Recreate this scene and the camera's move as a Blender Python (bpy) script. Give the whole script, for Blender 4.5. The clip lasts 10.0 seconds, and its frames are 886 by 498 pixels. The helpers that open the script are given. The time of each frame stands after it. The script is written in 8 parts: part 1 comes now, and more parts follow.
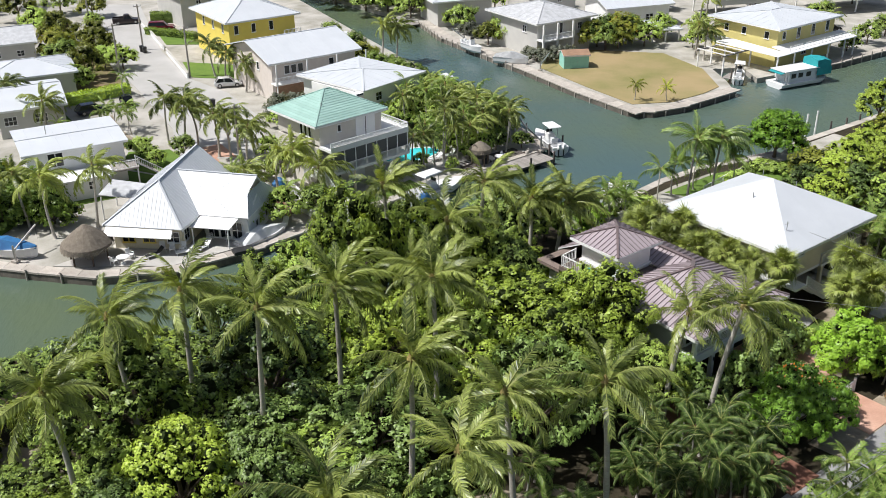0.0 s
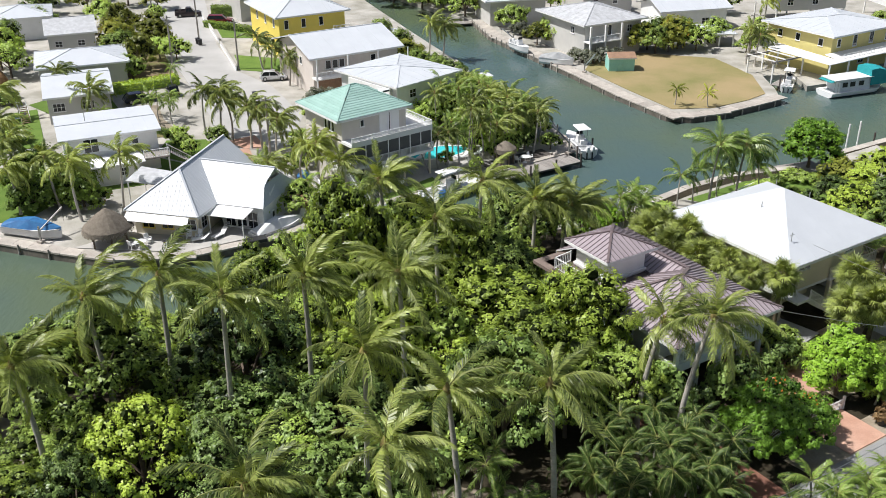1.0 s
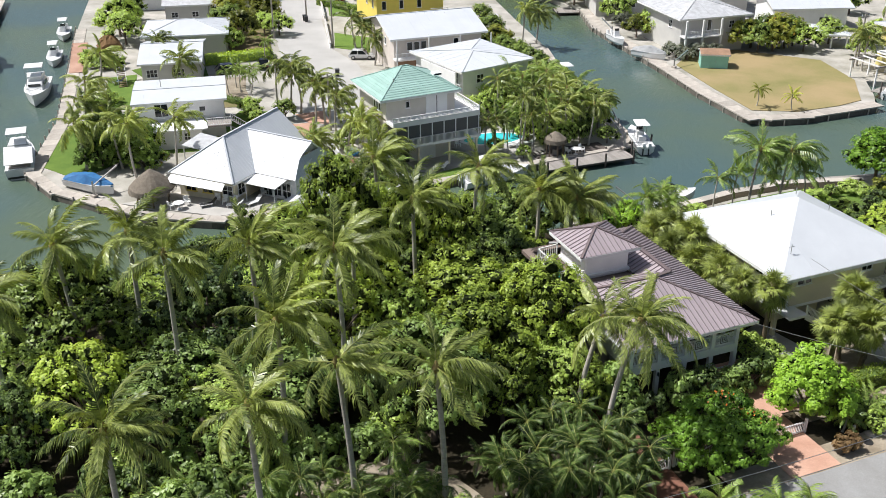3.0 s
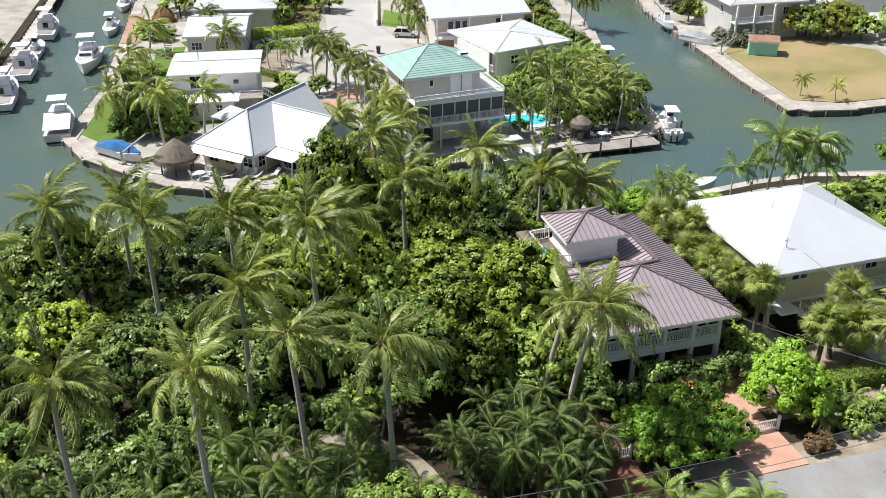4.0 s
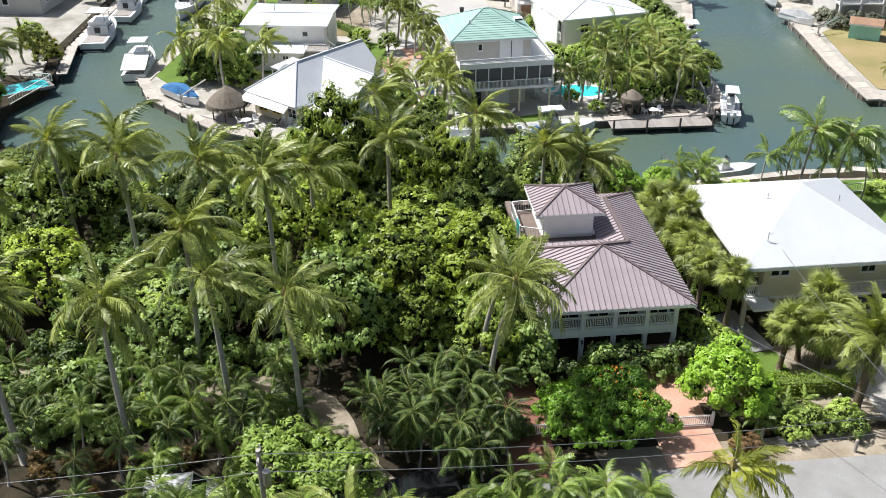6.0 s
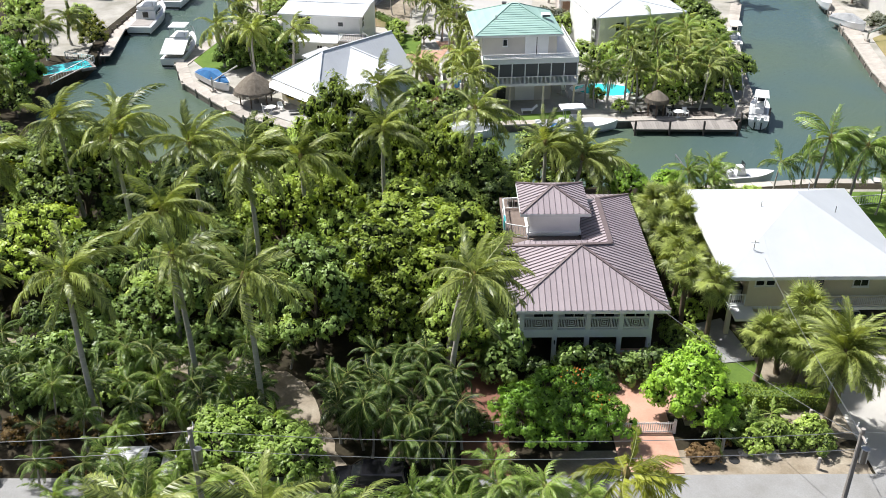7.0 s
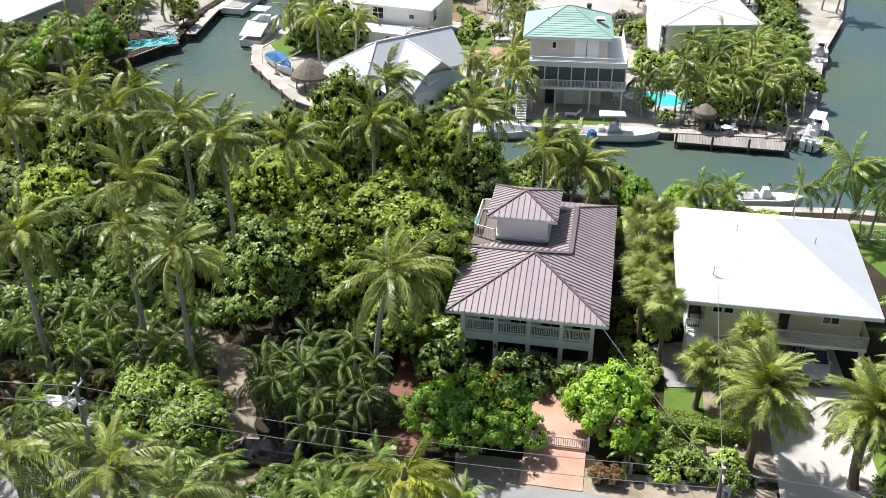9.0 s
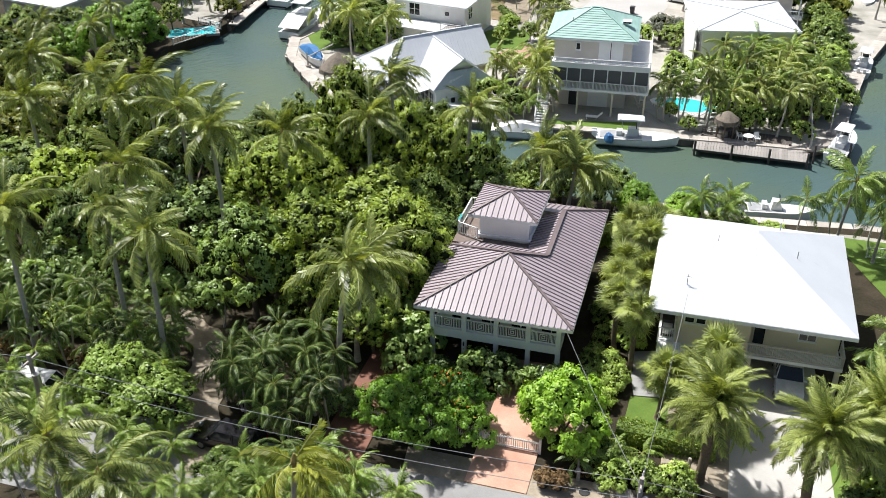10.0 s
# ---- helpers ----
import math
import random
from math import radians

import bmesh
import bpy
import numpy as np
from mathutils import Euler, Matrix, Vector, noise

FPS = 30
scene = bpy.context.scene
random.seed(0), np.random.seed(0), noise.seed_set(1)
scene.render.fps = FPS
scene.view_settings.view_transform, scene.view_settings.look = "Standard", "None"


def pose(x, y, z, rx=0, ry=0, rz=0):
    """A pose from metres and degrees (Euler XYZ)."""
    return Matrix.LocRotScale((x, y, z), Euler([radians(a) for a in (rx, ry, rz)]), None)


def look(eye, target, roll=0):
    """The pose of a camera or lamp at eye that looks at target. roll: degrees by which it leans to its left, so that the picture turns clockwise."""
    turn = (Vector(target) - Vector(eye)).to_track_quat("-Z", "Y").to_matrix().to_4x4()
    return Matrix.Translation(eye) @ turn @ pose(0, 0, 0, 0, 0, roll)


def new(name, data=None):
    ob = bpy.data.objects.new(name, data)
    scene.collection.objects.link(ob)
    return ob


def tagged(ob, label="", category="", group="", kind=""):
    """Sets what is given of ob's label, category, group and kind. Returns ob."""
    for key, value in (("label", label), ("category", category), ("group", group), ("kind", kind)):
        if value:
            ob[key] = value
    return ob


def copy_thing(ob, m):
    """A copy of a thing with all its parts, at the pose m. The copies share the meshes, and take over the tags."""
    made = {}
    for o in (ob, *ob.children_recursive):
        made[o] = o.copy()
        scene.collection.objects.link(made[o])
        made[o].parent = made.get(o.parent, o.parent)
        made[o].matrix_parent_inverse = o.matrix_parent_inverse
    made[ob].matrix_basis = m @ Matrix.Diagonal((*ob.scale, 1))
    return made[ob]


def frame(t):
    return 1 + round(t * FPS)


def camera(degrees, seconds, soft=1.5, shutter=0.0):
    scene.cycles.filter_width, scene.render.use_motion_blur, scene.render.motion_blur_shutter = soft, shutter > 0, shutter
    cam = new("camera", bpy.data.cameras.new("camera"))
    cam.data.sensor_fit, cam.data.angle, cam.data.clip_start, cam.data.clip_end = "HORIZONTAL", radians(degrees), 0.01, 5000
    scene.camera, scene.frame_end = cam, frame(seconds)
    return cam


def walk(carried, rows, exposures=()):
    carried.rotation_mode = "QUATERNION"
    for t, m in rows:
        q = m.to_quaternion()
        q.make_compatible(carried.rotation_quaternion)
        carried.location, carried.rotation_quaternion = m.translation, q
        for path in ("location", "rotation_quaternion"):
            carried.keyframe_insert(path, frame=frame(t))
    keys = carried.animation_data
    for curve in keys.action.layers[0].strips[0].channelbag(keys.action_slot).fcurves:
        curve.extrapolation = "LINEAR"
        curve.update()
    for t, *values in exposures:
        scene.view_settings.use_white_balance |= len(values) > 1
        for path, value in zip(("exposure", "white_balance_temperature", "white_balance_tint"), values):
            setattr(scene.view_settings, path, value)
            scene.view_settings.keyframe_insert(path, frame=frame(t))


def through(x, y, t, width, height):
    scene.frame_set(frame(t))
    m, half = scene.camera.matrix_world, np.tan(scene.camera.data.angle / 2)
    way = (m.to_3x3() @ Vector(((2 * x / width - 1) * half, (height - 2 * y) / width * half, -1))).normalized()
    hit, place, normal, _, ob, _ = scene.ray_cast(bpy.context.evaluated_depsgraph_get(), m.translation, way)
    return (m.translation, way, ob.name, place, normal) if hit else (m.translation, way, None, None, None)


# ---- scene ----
# camera: a slow level arc, turning towards the houses
cam = camera(49.4, 10.0, soft=0.4)
PATH = [
    (0.0, -0.615, -0.853, 41.522, 0.084, -25.914, -0.494),
    (0.5, 2.986, -1.006, 41.532, 2.758, -25.927, -0.471),
    (1.0, 6.618, -0.989, 41.513, 5.441, -25.921, -0.438),
    (1.5, 10.282, -0.770, 41.480, 8.143, -25.907, -0.436),
    (2.0, 13.912, -0.390, 41.460, 10.839, -25.895, -0.413),
    (2.5, 17.525, 0.133, 41.436, 13.503, -26.157, -0.385),
    (4.0, 28.214, 2.791, 41.436, 21.603, -27.723, -0.390),
    (4.5, 31.632, 4.017, 41.499, 24.280, -28.291, -0.373),
    (5.0, 34.968, 5.380, 41.604, 26.966, -28.919, -0.307),
    (5.5, 38.264, 6.882, 41.726, 29.649, -29.471, -0.297),
    (7.0, 47.592, 12.371, 42.125, 37.682, -30.294, -0.225),
    (7.5, 50.508, 14.506, 42.221, 40.367, -30.336, -0.189),
    (8.0, 53.376, 16.818, 42.372, 43.096, -30.400, -0.193),
    (8.5, 56.140, 19.273, 42.533, 45.817, -30.520, -0.176),
    (9.0, 58.841, 21.881, 42.643, 48.558, -30.609, -0.186),
    (9.5, 61.403, 24.642, 42.678, 51.319, -30.665, -0.179),
    (10.0, 63.826, 27.542, 42.689, 54.052, -30.716, -0.157),
]
walk(cam, [(t, pose(x, y, z, 90 + p, 0, yaw) @ pose(0, 0, 0, 0, 0, r)) for t, x, y, z, yaw, p, r in PATH],
     exposures=[(0.0, 0.06), (2.5, 0.14), (5.0, 0.34), (7.5, 0.44), (10.0, 0.46)])

# ---- light: a high, slightly hazy sun from the west ----
SUN_FROM = Vector((-0.52, -0.08, 0.85)).normalized()
SUN_EL = math.asin(SUN_FROM.z)
world = bpy.data.worlds.new("sky")
scene.world = world
world.use_nodes = True
sky = world.node_tree.nodes.new("ShaderNodeTexSky")
sky.sky_type = "NISHITA"
sky.sun_disc = False
sky.sun_elevation = SUN_EL
sky.sun_rotation = math.atan2(SUN_FROM.x, SUN_FROM.y)
sky.air_density, sky.dust_density, sky.ozone_density = 1.0, 3.0, 1.0
background = world.node_tree.nodes["Background"]
background.inputs[1].default_value = 0.075
world.node_tree.links.new(sky.outputs[0], background.inputs[0])
sun = new("sun", bpy.data.lights.new("sun", "SUN"))
sun.data.energy = 5.0
sun.data.angle = radians(0.6)
sun.data.color = (1.0, 0.985, 0.96)
sun.matrix_world = look(SUN_FROM * 300, (0, 0, 0))

# ---- mesh helpers ----
class Geo:
    """Gathers the faces of one mesh."""
    def __init__(self):
        self.v, self.f = [], []

    def poly(self, pts):
        n = len(self.v)
        self.v += [tuple(p) for p in pts]
        self.f.append(tuple(range(n, n + len(pts))))
        return self

    def box(self, x0, y0, z0, x1, y1, z1):
        n = len(self.v)
        self.v += [(x0, y0, z0), (x1, y0, z0), (x1, y1, z0), (x0, y1, z0), (x0, y0, z1), (x1, y0, z1), (x1, y1, z1), (x0, y1, z1)]
        self.f += [tuple(n + i for i in q) for q in ((0, 3, 2, 1), (4, 5, 6, 7), (0, 1, 5, 4), (1, 2, 6, 5), (2, 3, 7, 6), (3, 0, 4, 7))]
        return self

    def prism(self, pts, z0, z1):
        """An upright prism over a flat outline (counter-clockwise)."""
        n, k = len(self.v), len(pts)
        self.v += [(p[0], p[1], z0) for p in pts] + [(p[0], p[1], z1) for p in pts]
        self.f += [tuple(n + k + i for i in range(k)), tuple(n + k - 1 - i for i in range(k))]
        self.f += [(n + i, n + (i + 1) % k, n + k + (i + 1) % k, n + k + i) for i in range(k)]
        return self

    def plate(self, pts, thick):
        """A flat plate: the outline given is its upper side."""
        p = [Vector(q) for q in pts]
        nor = (p[1] - p[0]).cross(p[2] - p[0]).normalized()
        if nor.z < 0:
            p.reverse()
            nor = -nor
        n, k = len(self.v), len(p)
        self.v += [tuple(q) for q in p] + [tuple(q - nor * thick) for q in p]
        self.f += [tuple(n + i for i in range(k)), tuple(n + 2 * k - 1 - i for i in range(k))]
        self.f += [(n + k + i, n + k + (i + 1) % k, n + (i + 1) % k, n + i) for i in range(k)]
        return self

    def beam(self, p, q, w, h):
        """A bar from p to q, w wide and h high."""
        p, q = Vector(p), Vector(q)
        d = (q - p).normalized()
        s = Vector((1, 0, 0)) if abs(d.z) > 0.98 else d.cross(Vector((0, 0, 1))).normalized()
        t = s.cross(d)
        n = len(self.v)
        for c in (p, q):
            for a, b in ((-1, -1), (1, -1), (1, 1), (-1, 1)):
                self.v.append(tuple(c + s * a * w / 2 + t * b * h / 2))
        self.f += [tuple(n + i for i in f) for f in ((3, 2, 1, 0), (4, 5, 6, 7), (0, 1, 5, 4), (1, 2, 6, 5), (2, 3, 7, 6), (3, 0, 4, 7))]
        return self

    def tube(self, pts, radii, k=8):
        n = len(self.v)
        pts = [Vector(p) for p in pts]
        for i, (p, r) in enumerate(zip(pts, radii)):
            d = (pts[min(i + 1, len(pts) - 1)] - pts[max(i - 1, 0)]).normalized()
            s = d.cross(Vector((0, 1, 0.01))).normalized()
            t = d.cross(s)
            for j in range(k):
                a = 2 * math.pi * j / k
                self.v.append(tuple(p + (s * math.cos(a) + t * math.sin(a)) * r))
        for i in range(len(pts) - 1):
            for j in range(k):
                a, b = n + i * k + j, n + i * k + (j + 1) % k
                self.f.append((a, a + k, b + k, b))
        e = n + (len(pts) - 1) * k
        self.f.append(tuple(e + j for j in range(k)))
        self.f.append(tuple(n + k - 1 - j for j in range(k)))
        return self

    def loft(self, rings):
        """Skin over rings of equal count, closed at both ends."""
        n, k = len(self.v), len(rings[0])
        for r in rings:
            self.v += [tuple(p) for p in r]
        for i in range(len(rings) - 1):
            for j in range(k):
                a, b = n + i * k + j, n + i * k + (j + 1) % k
                self.f.append((a, b, b + k, a + k))
        e = n + (len(rings) - 1) * k
        self.f.append(tuple(e + j for j in range(k)))
        self.f.append(tuple(n + k - 1 - j for j in range(k)))
        return self

    def mesh(self, name, material, smooth=False):
        me = bpy.data.meshes.new(name)
        me.from_pydata(self.v, [], self.f)
        if material:
            me.materials.append(material)
        if smooth:
            me.shade_smooth()
        me.update()
        return me


def thing(name, m, label, category, group="", kind=""):
    ob = new(name)
    ob.matrix_basis = m
    return tagged(ob, label, category, group, kind)


def part(name, geo, material, parent, label="", at=None, smooth=False):
    """Links a mesh as one part under a thing or under a part."""
    me = geo if isinstance(geo, bpy.types.Mesh) else geo.mesh(name, material, smooth)
    ob = new(name, me)
    ob.parent = parent
    if at is not None:
        ob.matrix_basis = at
    return tagged(ob, label)


def solid(name, geo, material, m, label, category, group="", kind="", smooth=False):
    """A top-level thing of one mesh."""
    ob = new(name, geo if isinstance(geo, bpy.types.Mesh) else geo.mesh(name, material, smooth))
    ob.matrix_basis = m
    return tagged(ob, label, category, group, kind)


def clip_strip(pts, axis, lo, hi):
    """The part of a flat 3D outline between two limits along an axis."""
    for sign, lim in ((1, lo), (-1, -hi)):
        out = []
        for i, p in enumerate(pts):
            q = pts[(i + 1) % len(pts)]
            a, b = sign * p.dot(axis) - lim, sign * q.dot(axis) - lim
            if a >= 0:
                out.append(p)
            if a * b < 0:
                out.append(p + (q - p) * (a / (a - b)))
        pts = out
        if len(pts) < 3:
            return []
    return pts


def rng(seed):
    return np.random.default_rng(seed)


# ---- materials ----
def material(name, build):
    m = bpy.data.materials.new(name)
    m.use_nodes = True
    nt = m.node_tree
    build(nt, nt.nodes["Principled BSDF"])
    return m


def node(nt, kind, **values):
    n = nt.nodes.new(kind)
    for k, v in values.items():
        n.inputs[k.replace("_", " ")].default_value = v
    return n


def surface(name, color, second=None, rough=0.7, scale=1.5, fine=20.0, bump=0.15, metal=0.0, vary=0.15, mix=0.5, island=False, stretch=(1, 1, 1), spec=0.5):
    """A matt or glossy surface: two tones in large patches, fine grain, piece-to-piece changes and a small relief."""
    def build(nt, b):
        link = nt.links.new
        co = nt.nodes.new("ShaderNodeTexCoord")
        mp = nt.nodes.new("ShaderNodeMapping")
        mp.inputs["Scale"].default_value = stretch
        link(co.outputs["Object"], mp.inputs[0])
        big = node(nt, "ShaderNodeTexNoise", Scale=scale, Detail=5.0, Roughness=0.6)
        small = node(nt, "ShaderNodeTexNoise", Scale=fine, Detail=4.0, Roughness=0.65)
        link(mp.outputs[0], big.inputs["Vector"])
        link(mp.outputs[0], small.inputs["Vector"])
        ramp = nt.nodes.new("ShaderNodeValToRGB")
        s = second or tuple(c * 0.72 for c in color)
        ramp.color_ramp.elements[0].position, ramp.color_ramp.elements[1].position = mix - 0.18, mix + 0.18
        ramp.color_ramp.elements[0].color, ramp.color_ramp.elements[1].color = (*s, 1), (*color, 1)
        link(big.outputs["Fac"], ramp.inputs[0])
        grain = nt.nodes.new("ShaderNodeMapRange")
        grain.inputs["To Min"].default_value, grain.inputs["To Max"].default_value = 1 - vary * 1.6, 1 + vary * 1.6
        link(small.outputs["Fac"], grain.inputs["Value"])
        info = nt.nodes.new("ShaderNodeNewGeometry" if island else "ShaderNodeObjectInfo")
        piece = nt.nodes.new("ShaderNodeMapRange")
        piece.inputs["To Min"].default_value, piece.inputs["To Max"].default_value = 1 - vary, 1 + vary * 0.6
        link(info.outputs["Random Per Island" if island else "Random"], piece.inputs["Value"])
        both = nt.nodes.new("ShaderNodeMath")
        both.operation = "MULTIPLY"
        link(grain.outputs[0], both.inputs[0])
        link(piece.outputs[0], both.inputs[1])
        tone = nt.nodes.new("ShaderNodeVectorMath")
        tone.operation = "SCALE"
        link(ramp.outputs[0], tone.inputs[0])
        link(both.outputs[0], tone.inputs["Scale"])
        link(tone.outputs[0], b.inputs["Base Color"])
        b.inputs["Roughness"].default_value = rough
        b.inputs["Metallic"].default_value = metal
        b.inputs["Specular IOR Level"].default_value = spec
        if bump:
            bp = nt.nodes.new("ShaderNodeBump")
            bp.inputs["Strength"].default_value = bump
            bp.inputs["Distance"].default_value = 0.03
            link(small.outputs["Fac"], bp.inputs["Height"])
            link(bp.outputs[0], b.inputs["Normal"])
    return material(name, build)


def leafy(name, dark, light, rough=0.42, through=0.26, patch=0.35, tip=None, span=(0.42, 0.98), gloss=0.35):
    """Leaves: tone by leaf, by twig, by patch and by tree; light shines through a little."""
    def build(nt, b):
        link = nt.links.new
        co = nt.nodes.new("ShaderNodeTexCoord")
        big = node(nt, "ShaderNodeTexNoise", Scale=patch, Detail=2.0)
        mid = node(nt, "ShaderNodeTexNoise", Scale=patch * 4.5, Detail=3.0)
        link(co.outputs["Object"], big.inputs["Vector"])
        link(co.outputs["Object"], mid.inputs["Vector"])
        geo = nt.nodes.new("ShaderNodeNewGeometry")
        info = nt.nodes.new("ShaderNodeObjectInfo")
        total = None
        for out, w in ((geo.outputs["Random Per Island"], 0.34), (info.outputs["Random"], 0.40), (big.outputs["Fac"], 0.36), (mid.outputs["Fac"], 0.34)):
            m = nt.nodes.new("ShaderNodeMath")
            m.operation = "MULTIPLY"
            m.inputs[1].default_value = w
            link(out, m.inputs[0])
            if total:
                a = nt.nodes.new("ShaderNodeMath")
                link(total, a.inputs[0])
                link(m.outputs[0], a.inputs[1])
                total = a.outputs[0]
            else:
                total = m.outputs[0]
        ramp = nt.nodes.new("ShaderNodeValToRGB")
        e = ramp.color_ramp.elements
        e[0].position, e[1].position = span
        e[0].color, e[1].color = (*dark, 1), (*light, 1)
        if tip:
            x = e.new(1.0)
            x.color = (*tip, 1)
        link(total, ramp.inputs[0])
        link(ramp.outputs[0], b.inputs["Base Color"])
        b.inputs["Roughness"].default_value = rough
        b.inputs["Specular IOR Level"].default_value = gloss
        tr = nt.nodes.new("ShaderNodeBsdfTranslucent")
        warm = nt.nodes.new("ShaderNodeVectorMath")
        warm.operation = "MULTIPLY"
        warm.inputs[1].default_value = (1.45, 1.35, 0.5)
        link(ramp.outputs[0], warm.inputs[0])
        link(warm.outputs[0], tr.inputs["Color"])
        mx = nt.nodes.new("ShaderNodeMixShader")
        mx.inputs[0].default_value = through
        link(b.outputs[0], mx.inputs[1])
        link(tr.outputs[0], mx.inputs[2])
        link(mx.outputs[0], nt.nodes["Material Output"].inputs[0])
    return material(name, build)


def water_build(nt, b):
    link = nt.links.new
    co = nt.nodes.new("ShaderNodeTexCoord")
    big = node(nt, "ShaderNodeTexNoise", Scale=0.035, Detail=3.0)
    link(co.outputs["Object"], big.inputs["Vector"])
    ramp = nt.nodes.new("ShaderNodeValToRGB")
    e = ramp.color_ramp.elements
    e[0].position, e[1].position = 0.35, 0.65
    e[0].color, e[1].color = (0.068, 0.112, 0.115, 1), (0.098, 0.130, 0.078, 1)
    link(big.outputs["Fac"], ramp.inputs[0])
    link(ramp.outputs[0], b.inputs["Base Color"])
    b.inputs["Roughness"].default_value = 0.1
    b.inputs["IOR"].default_value = 1.33
    mp = nt.nodes.new("ShaderNodeMapping")
    mp.inputs["Rotation"].default_value = (0, 0, 0.6)
    mp.inputs["Scale"].default_value = (1.0, 0.35, 1.0)
    link(co.outputs["Object"], mp.inputs[0])
    wav = node(nt, "ShaderNodeTexNoise", Scale=1.7, Detail=5.0, Roughness=0.62)
    link(mp.outputs[0], wav.inputs["Vector"])
    bp = nt.nodes.new("ShaderNodeBump")
    bp.inputs["Strength"].default_value = 0.6
    bp.inputs["Distance"].default_value = 0.16
    link(wav.outputs["Fac"], bp.inputs["Height"])
    link(bp.outputs[0], b.inputs["Normal"])


def glass_build(color, rough=0.05):
    def build(nt, b):
        b.inputs["Base Color"].default_value = (*color, 1)
        b.inputs["Roughness"].default_value = rough
        b.inputs["IOR"].default_value = 1.5
    return build


M_WATER = material("canal_water", water_build)
M_GLASS = material("window_glass", glass_build((0.015, 0.018, 0.02)))
M_SCREEN = material("insect_screen", glass_build((0.085, 0.088, 0.092), 0.6))
M_POOL = surface("pool_water", (0.05, 0.55, 0.6), (0.07, 0.62, 0.66), rough=0.08, scale=0.6, vary=0.05, bump=0.3)
M_ROOF_BROWN = surface("brown_metal_roof", (0.37, 0.315, 0.335), (0.325, 0.275, 0.295), rough=0.4, scale=0.5, fine=9, bump=0.03, vary=0.06)
# roof ribs drawn darker than the roof: their shadows put into the colour
M_SEAM_SHADE = surface("roof_seam_shade", (0.24, 0.20, 0.21), rough=0.5, vary=0.08, bump=0.02)
M_FLASH = surface("brown_flashing", (0.17, 0.13, 0.13), rough=0.5, vary=0.05, bump=0.03)
M_ROOF_WHITE = surface("white_metal_roof", (0.59, 0.615, 0.65), (0.54, 0.565, 0.60), rough=0.45, scale=0.35, fine=6, bump=0.02, vary=0.012)
M_ROOF_CREAM = surface("white_tile_roof", (0.65, 0.66, 0.685), (0.60, 0.61, 0.64), rough=0.6, scale=0.4, fine=9, bump=0.05, vary=0.02)
M_ROOF_GREEN = surface("green_tile_roof", (0.33, 0.50, 0.45), (0.28, 0.44, 0.39), rough=0.5, scale=0.7, fine=9, bump=0.06, vary=0.08)
M_ROOF_GREY = surface("grey_roof", (0.55, 0.56, 0.58), rough=0.6, vary=0.05)
M_WHITE = surface("white_paint", (0.85, 0.85, 0.845), (0.78, 0.78, 0.775), rough=0.5, scale=0.8, vary=0.05, bump=0.05)
M_STUCCO = surface("cream_stucco", (0.76, 0.69, 0.52), (0.70, 0.63, 0.48), rough=0.85, scale=0.6, fine=30, vary=0.06, bump=0.2)
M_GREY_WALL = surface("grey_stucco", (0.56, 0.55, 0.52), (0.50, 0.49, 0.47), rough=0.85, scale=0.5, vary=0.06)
M_BEIGE_WALL = surface("beige_siding", (0.65, 0.61, 0.55), (0.58, 0.54, 0.49), rough=0.8, scale=0.5, vary=0.06)
M_YELLOW = surface("yellow_paint", (0.84, 0.68, 0.14), (0.78, 0.62, 0.13), rough=0.7, scale=0.5, vary=0.05)
M_PALE_YELLOW = surface("pale_yellow_paint", (0.72, 0.63, 0.24), (0.66, 0.57, 0.23), rough=0.7, scale=0.5, vary=0.05)
M_PINK = surface("pale_pink_siding", (0.66, 0.60, 0.55), (0.60, 0.54, 0.49), rough=0.75, vary=0.05)
M_MINT = surface("mint_paint", (0.33, 0.66, 0.58), (0.28, 0.58, 0.51), rough=0.6, vary=0.05)
M_DECKING = surface("weathered_deck_boards", (0.22, 0.17, 0.145), (0.17, 0.13, 0.11), rough=0.8, vary=0.15)
M_RUST = surface("weathered_brown_boards", (0.36, 0.22, 0.14), rough=0.8, vary=0.12)
M_DARK = surface("dark_trim", (0.03, 0.03, 0.032), rough=0.5, vary=0.1)
# leaf litter, darkened so that its colour also holds the trees' shade
M_GROUND = surface("shaded_leaf_litter", (0.055, 0.043, 0.028), (0.022, 0.021, 0.012), rough=0.95, scale=0.45, fine=5, vary=0.35, bump=0.6, spec=0.2)
M_SAND = surface("pale_sand", (0.38, 0.33, 0.26), (0.22, 0.18, 0.13), rough=0.95, scale=0.5, fine=6, vary=0.18, bump=0.4, spec=0.2)
M_MARL = surface("pale_gravel", (0.47, 0.445, 0.41), (0.27, 0.26, 0.22), rough=0.95, scale=0.25, fine=8, vary=0.12, bump=0.3, spec=0.2)
M_ROAD = surface("worn_asphalt", (0.45, 0.44, 0.425), (0.37, 0.36, 0.345), rough=0.9, scale=0.15, fine=14, vary=0.08, bump=0.2, spec=0.3)
M_LANE = surface("grey_lane_asphalt", (0.36, 0.36, 0.36), (0.27, 0.265, 0.255), rough=0.9, scale=0.35, fine=10, vary=0.12, bump=0.3, spec=0.3)
M_CONCRETE = surface("concrete", (0.50, 0.48, 0.45), (0.40, 0.385, 0.36), rough=0.85, scale=0.4, fine=12, vary=0.1, bump=0.2)
M_SEAWALL = surface("weathered_concrete", (0.52, 0.48, 0.43), (0.36, 0.32, 0.28), rough=0.9, scale=0.7, fine=9, vary=0.18, bump=0.4)
